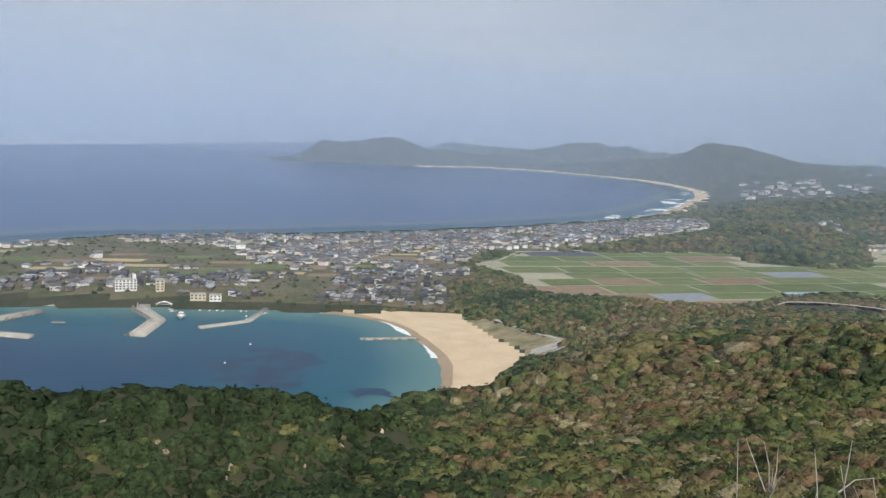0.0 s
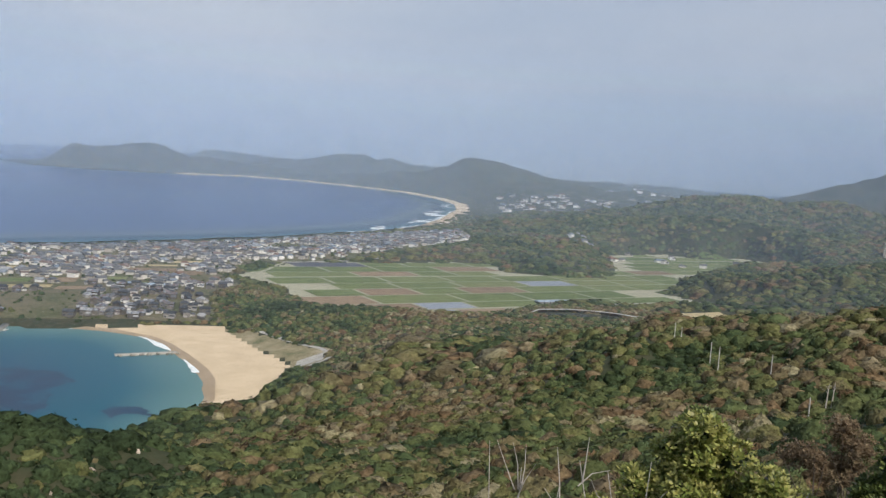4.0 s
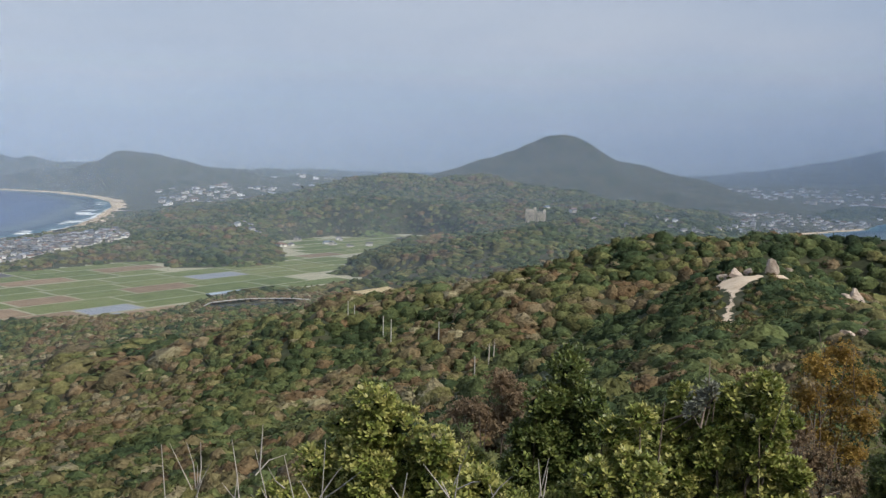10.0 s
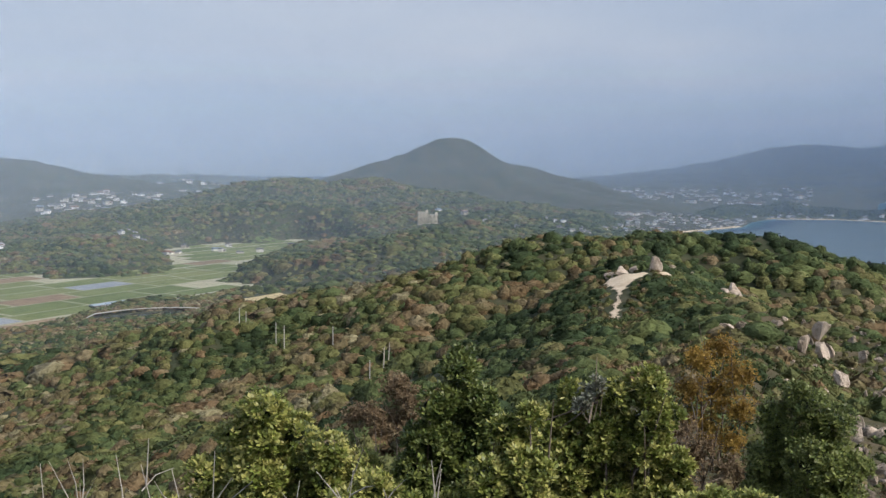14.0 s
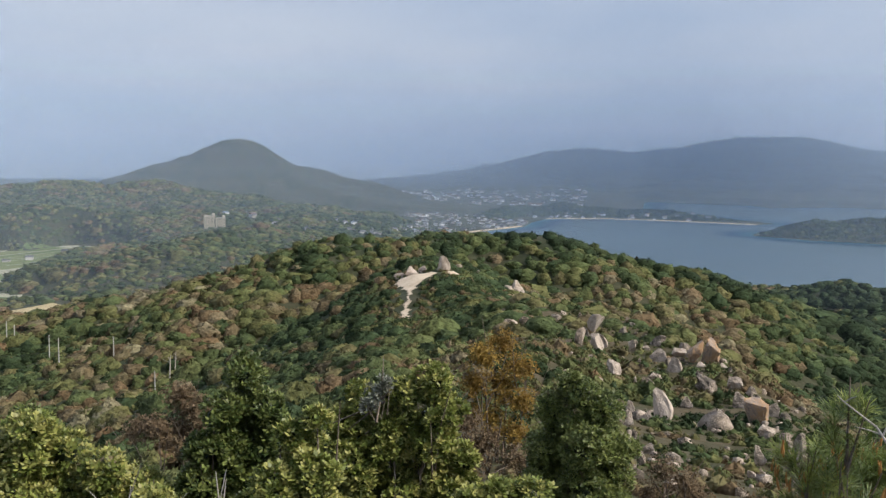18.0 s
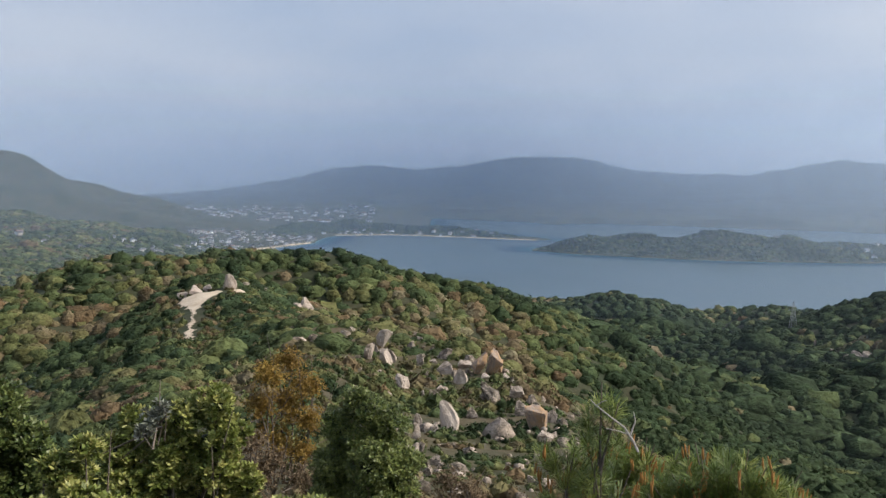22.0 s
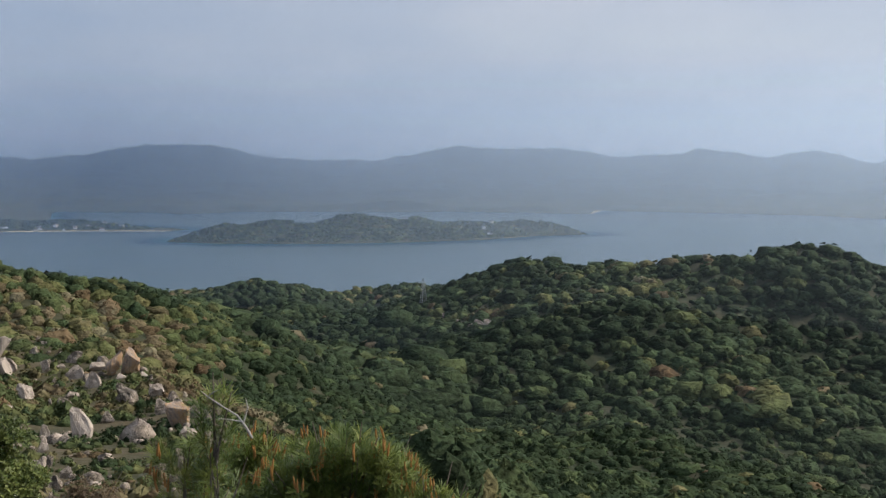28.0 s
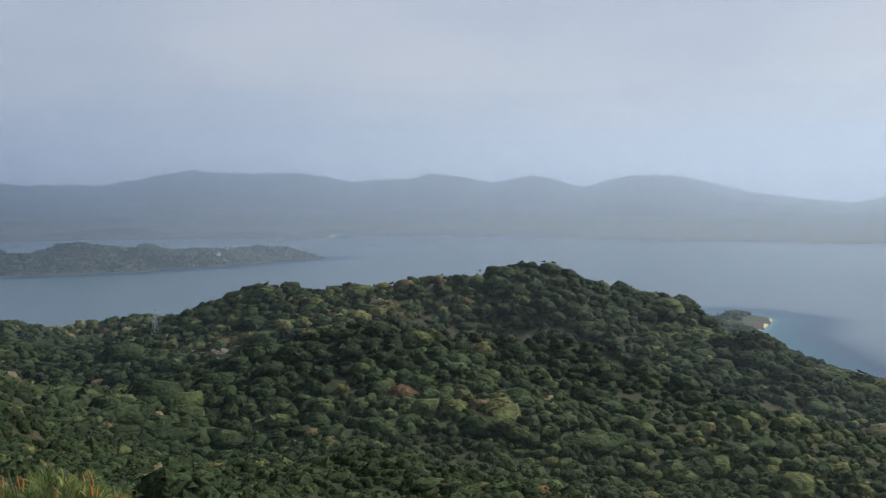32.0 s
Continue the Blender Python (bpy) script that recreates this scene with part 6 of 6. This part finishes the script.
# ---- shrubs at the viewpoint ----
# stop 0.0 is the near black for the shade inside the shrubs
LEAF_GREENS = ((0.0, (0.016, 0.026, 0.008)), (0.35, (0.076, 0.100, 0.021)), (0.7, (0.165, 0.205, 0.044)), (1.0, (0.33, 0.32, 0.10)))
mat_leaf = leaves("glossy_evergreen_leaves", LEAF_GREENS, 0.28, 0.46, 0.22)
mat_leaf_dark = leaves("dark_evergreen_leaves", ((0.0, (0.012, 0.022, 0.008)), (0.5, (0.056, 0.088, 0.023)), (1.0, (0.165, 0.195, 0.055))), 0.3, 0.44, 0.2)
mat_rust = leaves("withered_orange_leaves", ((0.0, (0.10, 0.060, 0.014)), (0.5, (0.22, 0.132, 0.026)), (1.0, (0.36, 0.245, 0.055))), 0.35, 0.6, 0.35)
mat_brown = leaves("brown_twiggy_scrub", ((0.0, (0.07, 0.05, 0.03)), (0.5, (0.14, 0.095, 0.055)), (1.0, (0.21, 0.16, 0.10))), 0.3, 0.8, 0.2)


def rosette(count, length, wide, lift, seed):
    """A whorl of leaves round a twig's end, each folded along its midrib."""
    g = np.random.default_rng(seed)
    vs, qs = [], []
    for i in range(count):
        a = i * 2.399 + g.uniform(-0.2, 0.2)
        up = lift + g.uniform(-0.25, 0.25) + 0.5 * (i / count)
        out = np.array((math.cos(a) * math.cos(up), math.sin(a) * math.cos(up), math.sin(up)))
        side = np.array((-math.sin(a), math.cos(a), 0))
        nrm = np.cross(out, side)
        l, w = length * g.uniform(0.75, 1.2), wide * g.uniform(0.8, 1.2)
        base = len(vs)
        vs += [out * 0.01, out * l * 0.6 + side * w - nrm * w * 0.35, out * l, out * l * 0.6 - side * w - nrm * w * 0.35]
        qs += [(base, base + 1, base + 2, base + 3)]
    return np.array(vs), np.array(qs)


def facing(dirs, g):
    """Turns that take z to each direction, with a free spin."""
    z = dirs / np.linalg.norm(dirs, axis=1)[:, None]
    x = np.cross(z, g.normal(size=z.shape))
    x /= np.linalg.norm(x, axis=1)[:, None]
    return np.stack((x, np.cross(z, x), z), -1)


def shrub(b, far, lumps, label, material=None, leaf=0.06, seed=1, tone=0.5, name="shrub", thin=0.0, fill=1.0):
    """A leafy bush of rounded lumps (bearing, angle below the eye and half width of each): stems, solid cores coloured
    near black as the shade inside, and whorls of leaves.
    """
    g = np.random.default_rng(seed)
    x, y = polar(b, far)
    ground_z = land_height(np.array([x]), np.array([y]))[0][0]
    root = tagged(new(name), label, "shrub" if name == "shrub" else "tree", "shrubs at the viewpoint")
    root.matrix_basis = pose(x, y, ground_z, 0, 0, -b)
    centres, radii = [], []
    for az, el, half in lumps:
        r = far * math.tan(radians(half))
        c = np.array((far * math.tan(radians(az - b)), g.uniform(-0.5, 0.7) * r, EYE_Z + far * math.tan(radians(el)) - ground_z))
        while c[2] > max(r * 0.2, EYE_Z - far * 0.41 - ground_z):
            for _ in range(3 if not thin else 1):      # small knobs break the round outline
                away = g.normal(size=3) * (1, 1, 0.7)
                away *= r * 0.62 / np.linalg.norm(away)
                centres.append(tuple(c + away))
                radii.append(r * g.uniform(0.42, 0.62))
            centres.append(tuple(c))
            radii.append(r * (0.88 if not thin else 1.0))
            if thin:
                break
            c = c + (g.normal() * 0.25 * r, g.uniform(-0.2, 0.6) * r, -1.45 * r)
    stems = []
    for c in centres[:: 2 if thin else 5]:
        foot = np.array((c[0] * 0.5, c[1] * 0.5, -0.25)) if thin < 2 else np.array(c) - (0, 0, 0.3)
        mid = foot * 0.4 + np.array(c) * 0.6 + g.normal(size=3) * 0.07
        stems.append(stick([foot, mid, np.array(c)], np.array((0.020, 0.013, 0.005)) * (0.3 if thin == 2 else 1.0), 5))
        for _ in range(5 if thin == 1 else 1):
            tip = np.array(c) + g.normal(size=3) * (0.3 if thin else 0.1)
            stems.append(stick([mid, (mid + tip) / 2 + g.normal(size=3) * 0.04, tip], (0.012, 0.008, 0.003), 4))
    v, q = stack(stems)
    tagged(part("branchwork", array_mesh("branchwork", v, q, mat_bark, smooth=True), root), kind="stuff")
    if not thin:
        # solid cores close the gaps; their near-black tint is painted inner shade
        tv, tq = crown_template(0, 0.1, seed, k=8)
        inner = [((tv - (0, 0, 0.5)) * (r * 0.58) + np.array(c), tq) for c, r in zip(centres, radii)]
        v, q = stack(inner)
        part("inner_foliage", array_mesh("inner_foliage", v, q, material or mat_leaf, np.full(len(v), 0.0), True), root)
    vs, qs, ts, base = [], [], [], 0
    kinds = [rosette(6, leaf, leaf * 0.23, 0.45, seed * 10 + k) for k in range(4)]
    for c, r in zip(centres, radii):
        n = max(6, int(fill * (11.0 if not thin else 9.0) * r * r / (leaf * leaf)))
        d = g.normal(size=(n, 3))
        d[:, 2] += 0.25
        d[:, 1] = np.where(d[:, 1] > 0.5, -d[:, 1] * 0.6, d[:, 1])
        d /= np.linalg.norm(d, axis=1)[:, None]
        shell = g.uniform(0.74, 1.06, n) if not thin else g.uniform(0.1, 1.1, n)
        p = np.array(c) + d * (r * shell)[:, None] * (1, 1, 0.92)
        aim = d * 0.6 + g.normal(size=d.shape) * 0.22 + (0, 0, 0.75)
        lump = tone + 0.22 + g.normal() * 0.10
        # whorls deeper in a lump get a darker tint: inner shade in the colour
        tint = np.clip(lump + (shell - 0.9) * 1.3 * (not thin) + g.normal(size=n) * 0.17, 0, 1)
        which = g.integers(0, 4, n)
        for k, (tv, tq) in enumerate(kinds):
            m = (which == k) & (p[:, 2] > 0.02)
            if not m.any():
                continue
            v, q = spread(tv, tq, facing(aim[m], g) * g.uniform(0.7, 1.3, m.sum())[:, None, None], p[m])
            vs.append(v)
            qs.append(q + base)
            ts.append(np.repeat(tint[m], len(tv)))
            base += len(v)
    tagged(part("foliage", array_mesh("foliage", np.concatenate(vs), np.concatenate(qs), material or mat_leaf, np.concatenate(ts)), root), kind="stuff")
    return root


mat_silver = leaves("dry_silvery_leaves", ((0.0, (0.09, 0.10, 0.07)), (0.5, (0.15, 0.16, 0.125)), (1.0, (0.25, 0.26, 0.21))), 0.2, 0.6, 0.15)
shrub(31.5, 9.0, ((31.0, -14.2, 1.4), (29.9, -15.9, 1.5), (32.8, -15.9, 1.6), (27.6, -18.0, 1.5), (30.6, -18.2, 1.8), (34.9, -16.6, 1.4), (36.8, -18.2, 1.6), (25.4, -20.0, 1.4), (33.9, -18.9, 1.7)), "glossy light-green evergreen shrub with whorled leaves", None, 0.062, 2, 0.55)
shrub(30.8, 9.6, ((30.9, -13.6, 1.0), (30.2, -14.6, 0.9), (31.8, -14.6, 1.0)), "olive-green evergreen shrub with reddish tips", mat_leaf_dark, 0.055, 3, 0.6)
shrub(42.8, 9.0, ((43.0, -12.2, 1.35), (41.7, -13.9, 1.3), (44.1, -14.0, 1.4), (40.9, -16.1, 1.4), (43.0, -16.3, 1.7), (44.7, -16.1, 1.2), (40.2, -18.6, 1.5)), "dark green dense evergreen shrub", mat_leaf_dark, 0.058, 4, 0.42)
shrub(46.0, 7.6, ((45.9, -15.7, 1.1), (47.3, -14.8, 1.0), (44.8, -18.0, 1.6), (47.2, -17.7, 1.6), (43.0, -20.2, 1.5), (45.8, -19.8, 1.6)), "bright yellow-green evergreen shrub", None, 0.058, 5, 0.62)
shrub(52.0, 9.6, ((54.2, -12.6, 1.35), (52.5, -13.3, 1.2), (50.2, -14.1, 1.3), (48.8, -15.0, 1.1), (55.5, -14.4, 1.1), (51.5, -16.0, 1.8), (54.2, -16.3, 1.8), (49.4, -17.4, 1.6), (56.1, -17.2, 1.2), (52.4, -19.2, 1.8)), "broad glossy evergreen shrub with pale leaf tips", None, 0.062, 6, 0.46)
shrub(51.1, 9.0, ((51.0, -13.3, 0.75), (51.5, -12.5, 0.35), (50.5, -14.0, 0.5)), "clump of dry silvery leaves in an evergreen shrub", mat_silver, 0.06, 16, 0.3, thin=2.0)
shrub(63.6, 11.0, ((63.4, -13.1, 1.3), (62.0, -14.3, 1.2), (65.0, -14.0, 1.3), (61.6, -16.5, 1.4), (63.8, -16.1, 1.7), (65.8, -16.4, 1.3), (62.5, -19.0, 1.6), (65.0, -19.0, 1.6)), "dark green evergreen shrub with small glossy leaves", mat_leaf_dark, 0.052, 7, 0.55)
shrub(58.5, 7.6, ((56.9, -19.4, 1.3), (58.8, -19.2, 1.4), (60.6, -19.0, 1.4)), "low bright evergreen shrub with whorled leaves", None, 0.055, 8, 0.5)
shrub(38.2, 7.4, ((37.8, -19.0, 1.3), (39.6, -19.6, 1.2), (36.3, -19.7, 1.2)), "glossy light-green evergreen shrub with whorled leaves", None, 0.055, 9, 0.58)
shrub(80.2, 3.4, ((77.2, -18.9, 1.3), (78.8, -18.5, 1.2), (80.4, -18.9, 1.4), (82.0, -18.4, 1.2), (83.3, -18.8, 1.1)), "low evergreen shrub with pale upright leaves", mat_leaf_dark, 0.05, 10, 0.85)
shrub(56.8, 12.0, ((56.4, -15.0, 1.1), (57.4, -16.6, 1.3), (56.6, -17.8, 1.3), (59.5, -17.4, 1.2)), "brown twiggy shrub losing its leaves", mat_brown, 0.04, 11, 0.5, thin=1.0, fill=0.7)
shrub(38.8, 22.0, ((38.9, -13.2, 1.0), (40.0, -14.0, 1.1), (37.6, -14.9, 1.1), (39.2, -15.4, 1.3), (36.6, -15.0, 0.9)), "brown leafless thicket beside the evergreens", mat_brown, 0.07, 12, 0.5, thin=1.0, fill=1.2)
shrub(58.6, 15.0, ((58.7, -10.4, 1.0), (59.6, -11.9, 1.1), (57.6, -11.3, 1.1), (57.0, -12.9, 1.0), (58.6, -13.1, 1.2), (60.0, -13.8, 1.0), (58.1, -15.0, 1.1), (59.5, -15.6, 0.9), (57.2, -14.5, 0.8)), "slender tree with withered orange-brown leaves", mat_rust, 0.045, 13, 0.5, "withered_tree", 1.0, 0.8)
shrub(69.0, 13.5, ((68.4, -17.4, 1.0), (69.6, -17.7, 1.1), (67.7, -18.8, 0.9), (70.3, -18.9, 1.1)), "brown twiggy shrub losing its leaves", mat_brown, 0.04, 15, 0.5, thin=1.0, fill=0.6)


def twigs(b, far, el_top, half, label, seed, stems_n=5):
    """A bare bush: forked grey stems and thin shoots."""
    g = np.random.default_rng(seed)
    x, y = polar(b, far)
    z0 = land_height(np.array([x]), np.array([y]))[0][0]
    high = max(EYE_Z + far * math.tan(radians(el_top)) - z0, 0.8)
    wide = far * math.tan(radians(half))
    root = tagged(new("bare_bush"), label, "shrub", "bare bushes")
    root.matrix_basis = pose(x, y, z0, 0, 0, -b)
    for s in range(stems_n):
        u = (s + 0.5) / stems_n * 2 - 1
        tip = np.array((u * wide + g.normal() * 0.05, g.uniform(-0.2, 0.2), high * g.uniform(0.72, 1.0)))
        foot = np.array((u * wide * 0.25, 0, -0.3))
        mid = foot * 0.45 + tip * 0.55 + g.normal(size=3) * 0.16
        blocks = [stick([foot, (foot + mid) / 2, mid, (mid + tip) / 2 + g.normal(size=3) * 0.04, tip], (0.018, 0.014, 0.010, 0.006, 0.003), 5)]
        for _ in range(9):
            t = g.uniform(0.3, 0.95)
            a = foot + (tip - foot) * t + g.normal(size=3) * 0.015
            e = a + np.array((g.normal() * 0.16, g.normal() * 0.10, g.uniform(0.12, 0.42))) * high * 0.35
            blocks.append(stick([a, (a + e) / 2 + g.normal(size=3) * 0.02, e], (0.007, 0.005, 0.002), 4))
        v, q = stack(blocks)
        part("stem", array_mesh("stem", v, q, mat_dead, smooth=True), root)


twigs(25.5, 7.5, -13.2, 3.6, "bare grey bush with forked twigs", 1, 4)
twigs(39.5, 7.2, -15.5, 3.2, "bare grey bush with forked twigs", 2, 4)
twigs(34.5, 7.0, -17.0, 3.0, "bare grey bush with forked twigs", 3, 3)
twigs(19.5, 9.0, -16.2, 1.5, "thin bare grey bush on the slope", 4, 2)

# pine with upright candles
mat_needle = leaves("pine_needles", ((0.0, (0.045, 0.080, 0.018)), (0.5, (0.120, 0.165, 0.032)), (1.0, (0.26, 0.28, 0.06))), 0.3, 0.5, 0.2)
mat_candle = surface("rusty_pine_buds", ((0.3, (0.30, 0.13, 0.035)), (0.7, (0.46, 0.24, 0.075))), 0.05, 0.8, coords="Object")


def shoot(seed, n=64, length=0.055, needle=0.046):
    g = np.random.default_rng(seed)
    t = g.uniform(0, 1, n) ** 0.8
    a, up = g.uniform(0, 6.28, n), g.uniform(0.0, 1.0, n)
    out = np.stack((np.cos(a) * np.cos(up), np.sin(a) * np.cos(up), np.sin(up)), -1)
    side = np.stack((-np.sin(a), np.cos(a), a * 0), -1) * 0.0013
    base = np.stack((t * 0, t * 0, t * length), -1)
    l = needle * g.uniform(0.8, 1.25, (n, 1))
    v = np.stack((base - side, base + out * l * 0.6 - side, base + out * l, base + out * l * 0.6 + side), 1)
    return v.reshape(-1, 3), np.arange(4 * n).reshape(-1, 4)


def pine(b, far, el_top, half, count, label, seed, candles=0.5):
    g = np.random.default_rng(seed)
    x, y = polar(b, far)
    z0 = land_height(np.array([x]), np.array([y]))[0][0]
    high = max(EYE_Z + far * math.tan(radians(el_top)) - z0, 0.7)
    wide = far * math.tan(radians(half))
    root = tagged(new("pine"), label, "pine tree", "young pines")
    root.matrix_basis = pose(x, y, z0, 0, 0, -b)
    tips = []
    for i in range(count):
        u = g.uniform(-1, 1)
        w = g.uniform(-0.45, 0.45)
        z = max(high - 0.14 - abs(u) ** 1.8 * 0.6 * wide - g.uniform(0, 1) ** 1.4 * min(0.55, high * 0.6), 0.1)
        tips.append((u * wide, w * wide, z))
    tips[0] = (0, 0, high - 0.14)
    tips = np.array(tips)
    lean = np.stack((tips[:, 0] * 0.6 / max(wide, 0.1), tips[:, 1] * 0.2 / max(wide, 0.1), np.ones(count)), -1) + g.normal(size=(count, 3)) * 0.25
    kinds = [shoot(seed * 7 + k) for k in range(4)]
    which = g.integers(0, 4, count)
    vs, qs, ts, base = [], [], [], 0
    frames = facing(lean, g)
    for k, (tv, tq) in enumerate(kinds):
        m = which == k
        v, q = spread(tv, tq, frames[m] * g.uniform(0.8, 1.25, m.sum())[:, None, None], tips[m])
        vs.append(v)
        qs.append(q + base)
        ts.append(np.repeat(np.clip(g.normal(0.5, 0.2, m.sum()), 0, 1), len(tv)))
        base += len(v)
    tagged(part("needles", array_mesh("needles", np.concatenate(vs), np.concatenate(qs), mat_needle, np.concatenate(ts)), root), kind="stuff")
    trunk = [stick([(0, 0, -0.4), (0.03, 0, high * 0.4), (0, 0, high - 0.1)], np.array((1.0, 0.7, 0.25)) * min(0.014, 0.004 + 0.05 * wide))]
    part("trunk", array_mesh("trunk", *stack(trunk), mat_bark, smooth=True), root)
    limbs = [stick([(0, 0, max(p[2] - 0.5 * wide - 0.12, 0.05)), (p[0] * 0.5, p[1] * 0.5, max(p[2] - 0.2 * wide - 0.08, 0.08)), tuple(p + lean[i] * 0.1)], (0.007, 0.004, 0.0015), 4) for i, p in enumerate(tips)]
    tagged(part("branchwork", array_mesh("branchwork", *stack(limbs[::7]), mat_bark, smooth=True), root), kind="stuff")
    bud_v, bud_q = stick([(0, 0, 0), (0, 0, 0.02), (0.002, 0, 0.045)], (0.0035, 0.0045, 0.0015), 5)
    bud = array_mesh("candle", bud_v, bud_q, mat_candle, smooth=True)
    for i in np.flatnonzero(g.uniform(size=count) < candles):
        if tips[i][2] > high - 0.5:
            for _ in range(3):
                p = tips[i] + lean[i] / np.linalg.norm(lean[i]) * 0.06 + g.normal(size=3) * 0.010
                part("candle", bud, root, at=pose(*p, g.normal() * 9, g.normal() * 9, 0))


pine(84.2, 3.4, -13.0, 4.6, 900, "bushy young pine with upright rusty candles", 21, 0.16)
pine(79.0, 3.7, -13.3, 3.2, 520, "bushy young pine with upright rusty candles", 22, 0.12)
pine(89.2, 3.2, -16.2, 3.8, 520, "bushy young pine with upright rusty candles", 23, 0.2)
pine(77.2, 3.0, -9.9, 1.0, 34, "thin young pine with a tuft of long needles", 24, 0.0)
pine(75.4, 3.2, -12.6, 1.5, 60, "low young pine with long needles", 25, 0.1)
pine(73.6, 5.5, -17.6, 2.0, 150, "low dark young pine among the scrub", 26, 0.0)
pine(107.0, 4.0, -20.0, 5.0, 260, "bushy young pine with upright rusty candles", 27, 0.3)

dead = tagged(new("dead_branch"), "bleached dead pine branch reaching out of the needles", "branch")
bx, by = polar(78.9, 2.9)
bz = EYE_Z + 2.9 * math.tan(radians(-12.9))
fork = [stick([(0.10, 0, -0.34), (0.02, 0, -0.18), (-0.10, 0, 0.0), (-0.30, 0, 0.14), (-0.52, 0.02, 0.30), (-0.60, 0.02, 0.38)], (0.020, 0.018, 0.015, 0.012, 0.009, 0.004)),
        stick([(-0.02, 0, -0.12), (0.05, 0.02, 0.10), (0.02, 0.03, 0.24)], (0.014, 0.010, 0.004)), stick([(-0.02, 0, -0.10), (-0.2, 0.03, -0.06), (-0.36, 0.04, -0.04)], (0.012, 0.008, 0.004)),
        stick([(-0.50, 0.02, 0.29), (-0.42, 0, 0.36), (-0.36, 0, 0.38)], (0.010, 0.008, 0.004))]
part("limb", array_mesh("limb", *stack(fork), mat_dead, smooth=True), dead)
dead.matrix_basis = pose(bx, by, bz, 0, 0, -78.9) @ Matrix.Diagonal((0.20, 0.20, 0.20, 1))

# ---- poles, snags and the pylon ----
mat_pole = surface("pale_concrete_pole", ((0.3, (0.36, 0.35, 0.33)), (0.7, (0.50, 0.49, 0.46))), 1.0, 0.8, coords="Object")


def pole(b, far, high, label):
    root = tagged(new("utility_pole"), label, "pole", "utility poles")
    part("shaft", array_mesh("shaft", *stick([(0, 0, -1), (0, 0, high * 0.5), (0, 0, high)], (0.22, 0.19, 0.15), 8), mat_pole, smooth=True), root)
    part("crossarm", clean_mesh("crossarm", [box_points(-0.9, 0.9, -0.06, 0.06, high - 0.9, high - 0.72)], mat_bark), root)
    root.matrix_basis = at_ground(*polar(b, far), 0, -b)


for b, far, high in ((37.4, 300, 12.5), (31.6, 400, 11), (32.1, 372, 12), (35.1, 355, 8), (29.8, 426, 9), (29.4, 430, 9)):
    pole(b, far, high, "pale concrete utility pole standing in the woods")


def snag(b, far, high, seed):
    g = np.random.default_rng(seed)
    root = tagged(new("dead_tree"), "bleached dead tree trunk above the woods", "dead tree", "dead trees")
    part("trunk", array_mesh("trunk", *stick([(0, 0, -1), (0.2, 0, high * 0.5), (0.5, 0, high)], (0.32, 0.24, 0.06), 6), mat_dead, smooth=True), root)
    for _ in range(3):
        z = g.uniform(0.55, 0.9) * high
        part("limb", array_mesh("limb", *stick([(0.3, 0, z), (0.3 + g.normal() * 0.6, g.normal() * 0.5, z + 0.8), (0.3 + g.normal() * 1.0, g.normal(), z + 1.5)], (0.12, 0.07, 0.03), 5), mat_dead, smooth=True), root)
    root.matrix_basis = at_ground(*polar(b, far), 0, -b)


snag(38.55, 318, 11.5, 1)
snag(38.25, 322, 9.5, 2)
snag(40.2, 300, 7, 3)

mat_steel = surface("galvanised_steel", ((0.3, (0.36, 0.38, 0.40)), (0.7, (0.50, 0.52, 0.54))), 2.0, 0.45, metal=0.6, coords="Object")
pylon = tagged(new("pylon"), "grey steel lattice power pylon in the woods", "pylon")
H = 21.0
for sx_ in (-1, 1):
    for sy_ in (-1, 1):
        part("leg", array_mesh("leg", *stick([(sx_ * 2.2, sy_ * 2.2, -1), (sx_ * 1.2, sy_ * 1.2, H * 0.55), (sx_ * 0.3, sy_ * 0.3, H)], (0.16, 0.13, 0.09), 4), mat_steel), pylon)
for i in range(7):
    z0, z1 = H * i / 7, H * (i + 1) / 7
    w0, w1 = np.interp((z0, z1), (0, H * 0.55, H), (2.2, 1.2, 0.3))
    for fx_, fy_ in ((1, 0), (-1, 0), (0, 1), (0, -1)):
        e0 = (fx_ * w0 if fx_ else -w0, fy_ * w0 if fy_ else -w0, z0)
        e1 = (fx_ * w1 if fx_ else w1, fy_ * w1 if fy_ else w1, z1)
        part("brace", array_mesh("brace", *stick([e0, e1], (0.07, 0.07), 4), mat_steel), pylon)
for z, w in ((H * 0.68, 4.2), (H * 0.80, 3.6), (H * 0.92, 3.0)):
    part("crossarm", array_mesh("crossarm", *stick([(-w, 0, z), (0, 0, z + 0.5), (w, 0, z)], (0.08, 0.16, 0.08), 4), mat_steel), pylon)
pylon.matrix_basis = at_ground(*polar(89.0, 735), 0, -60)
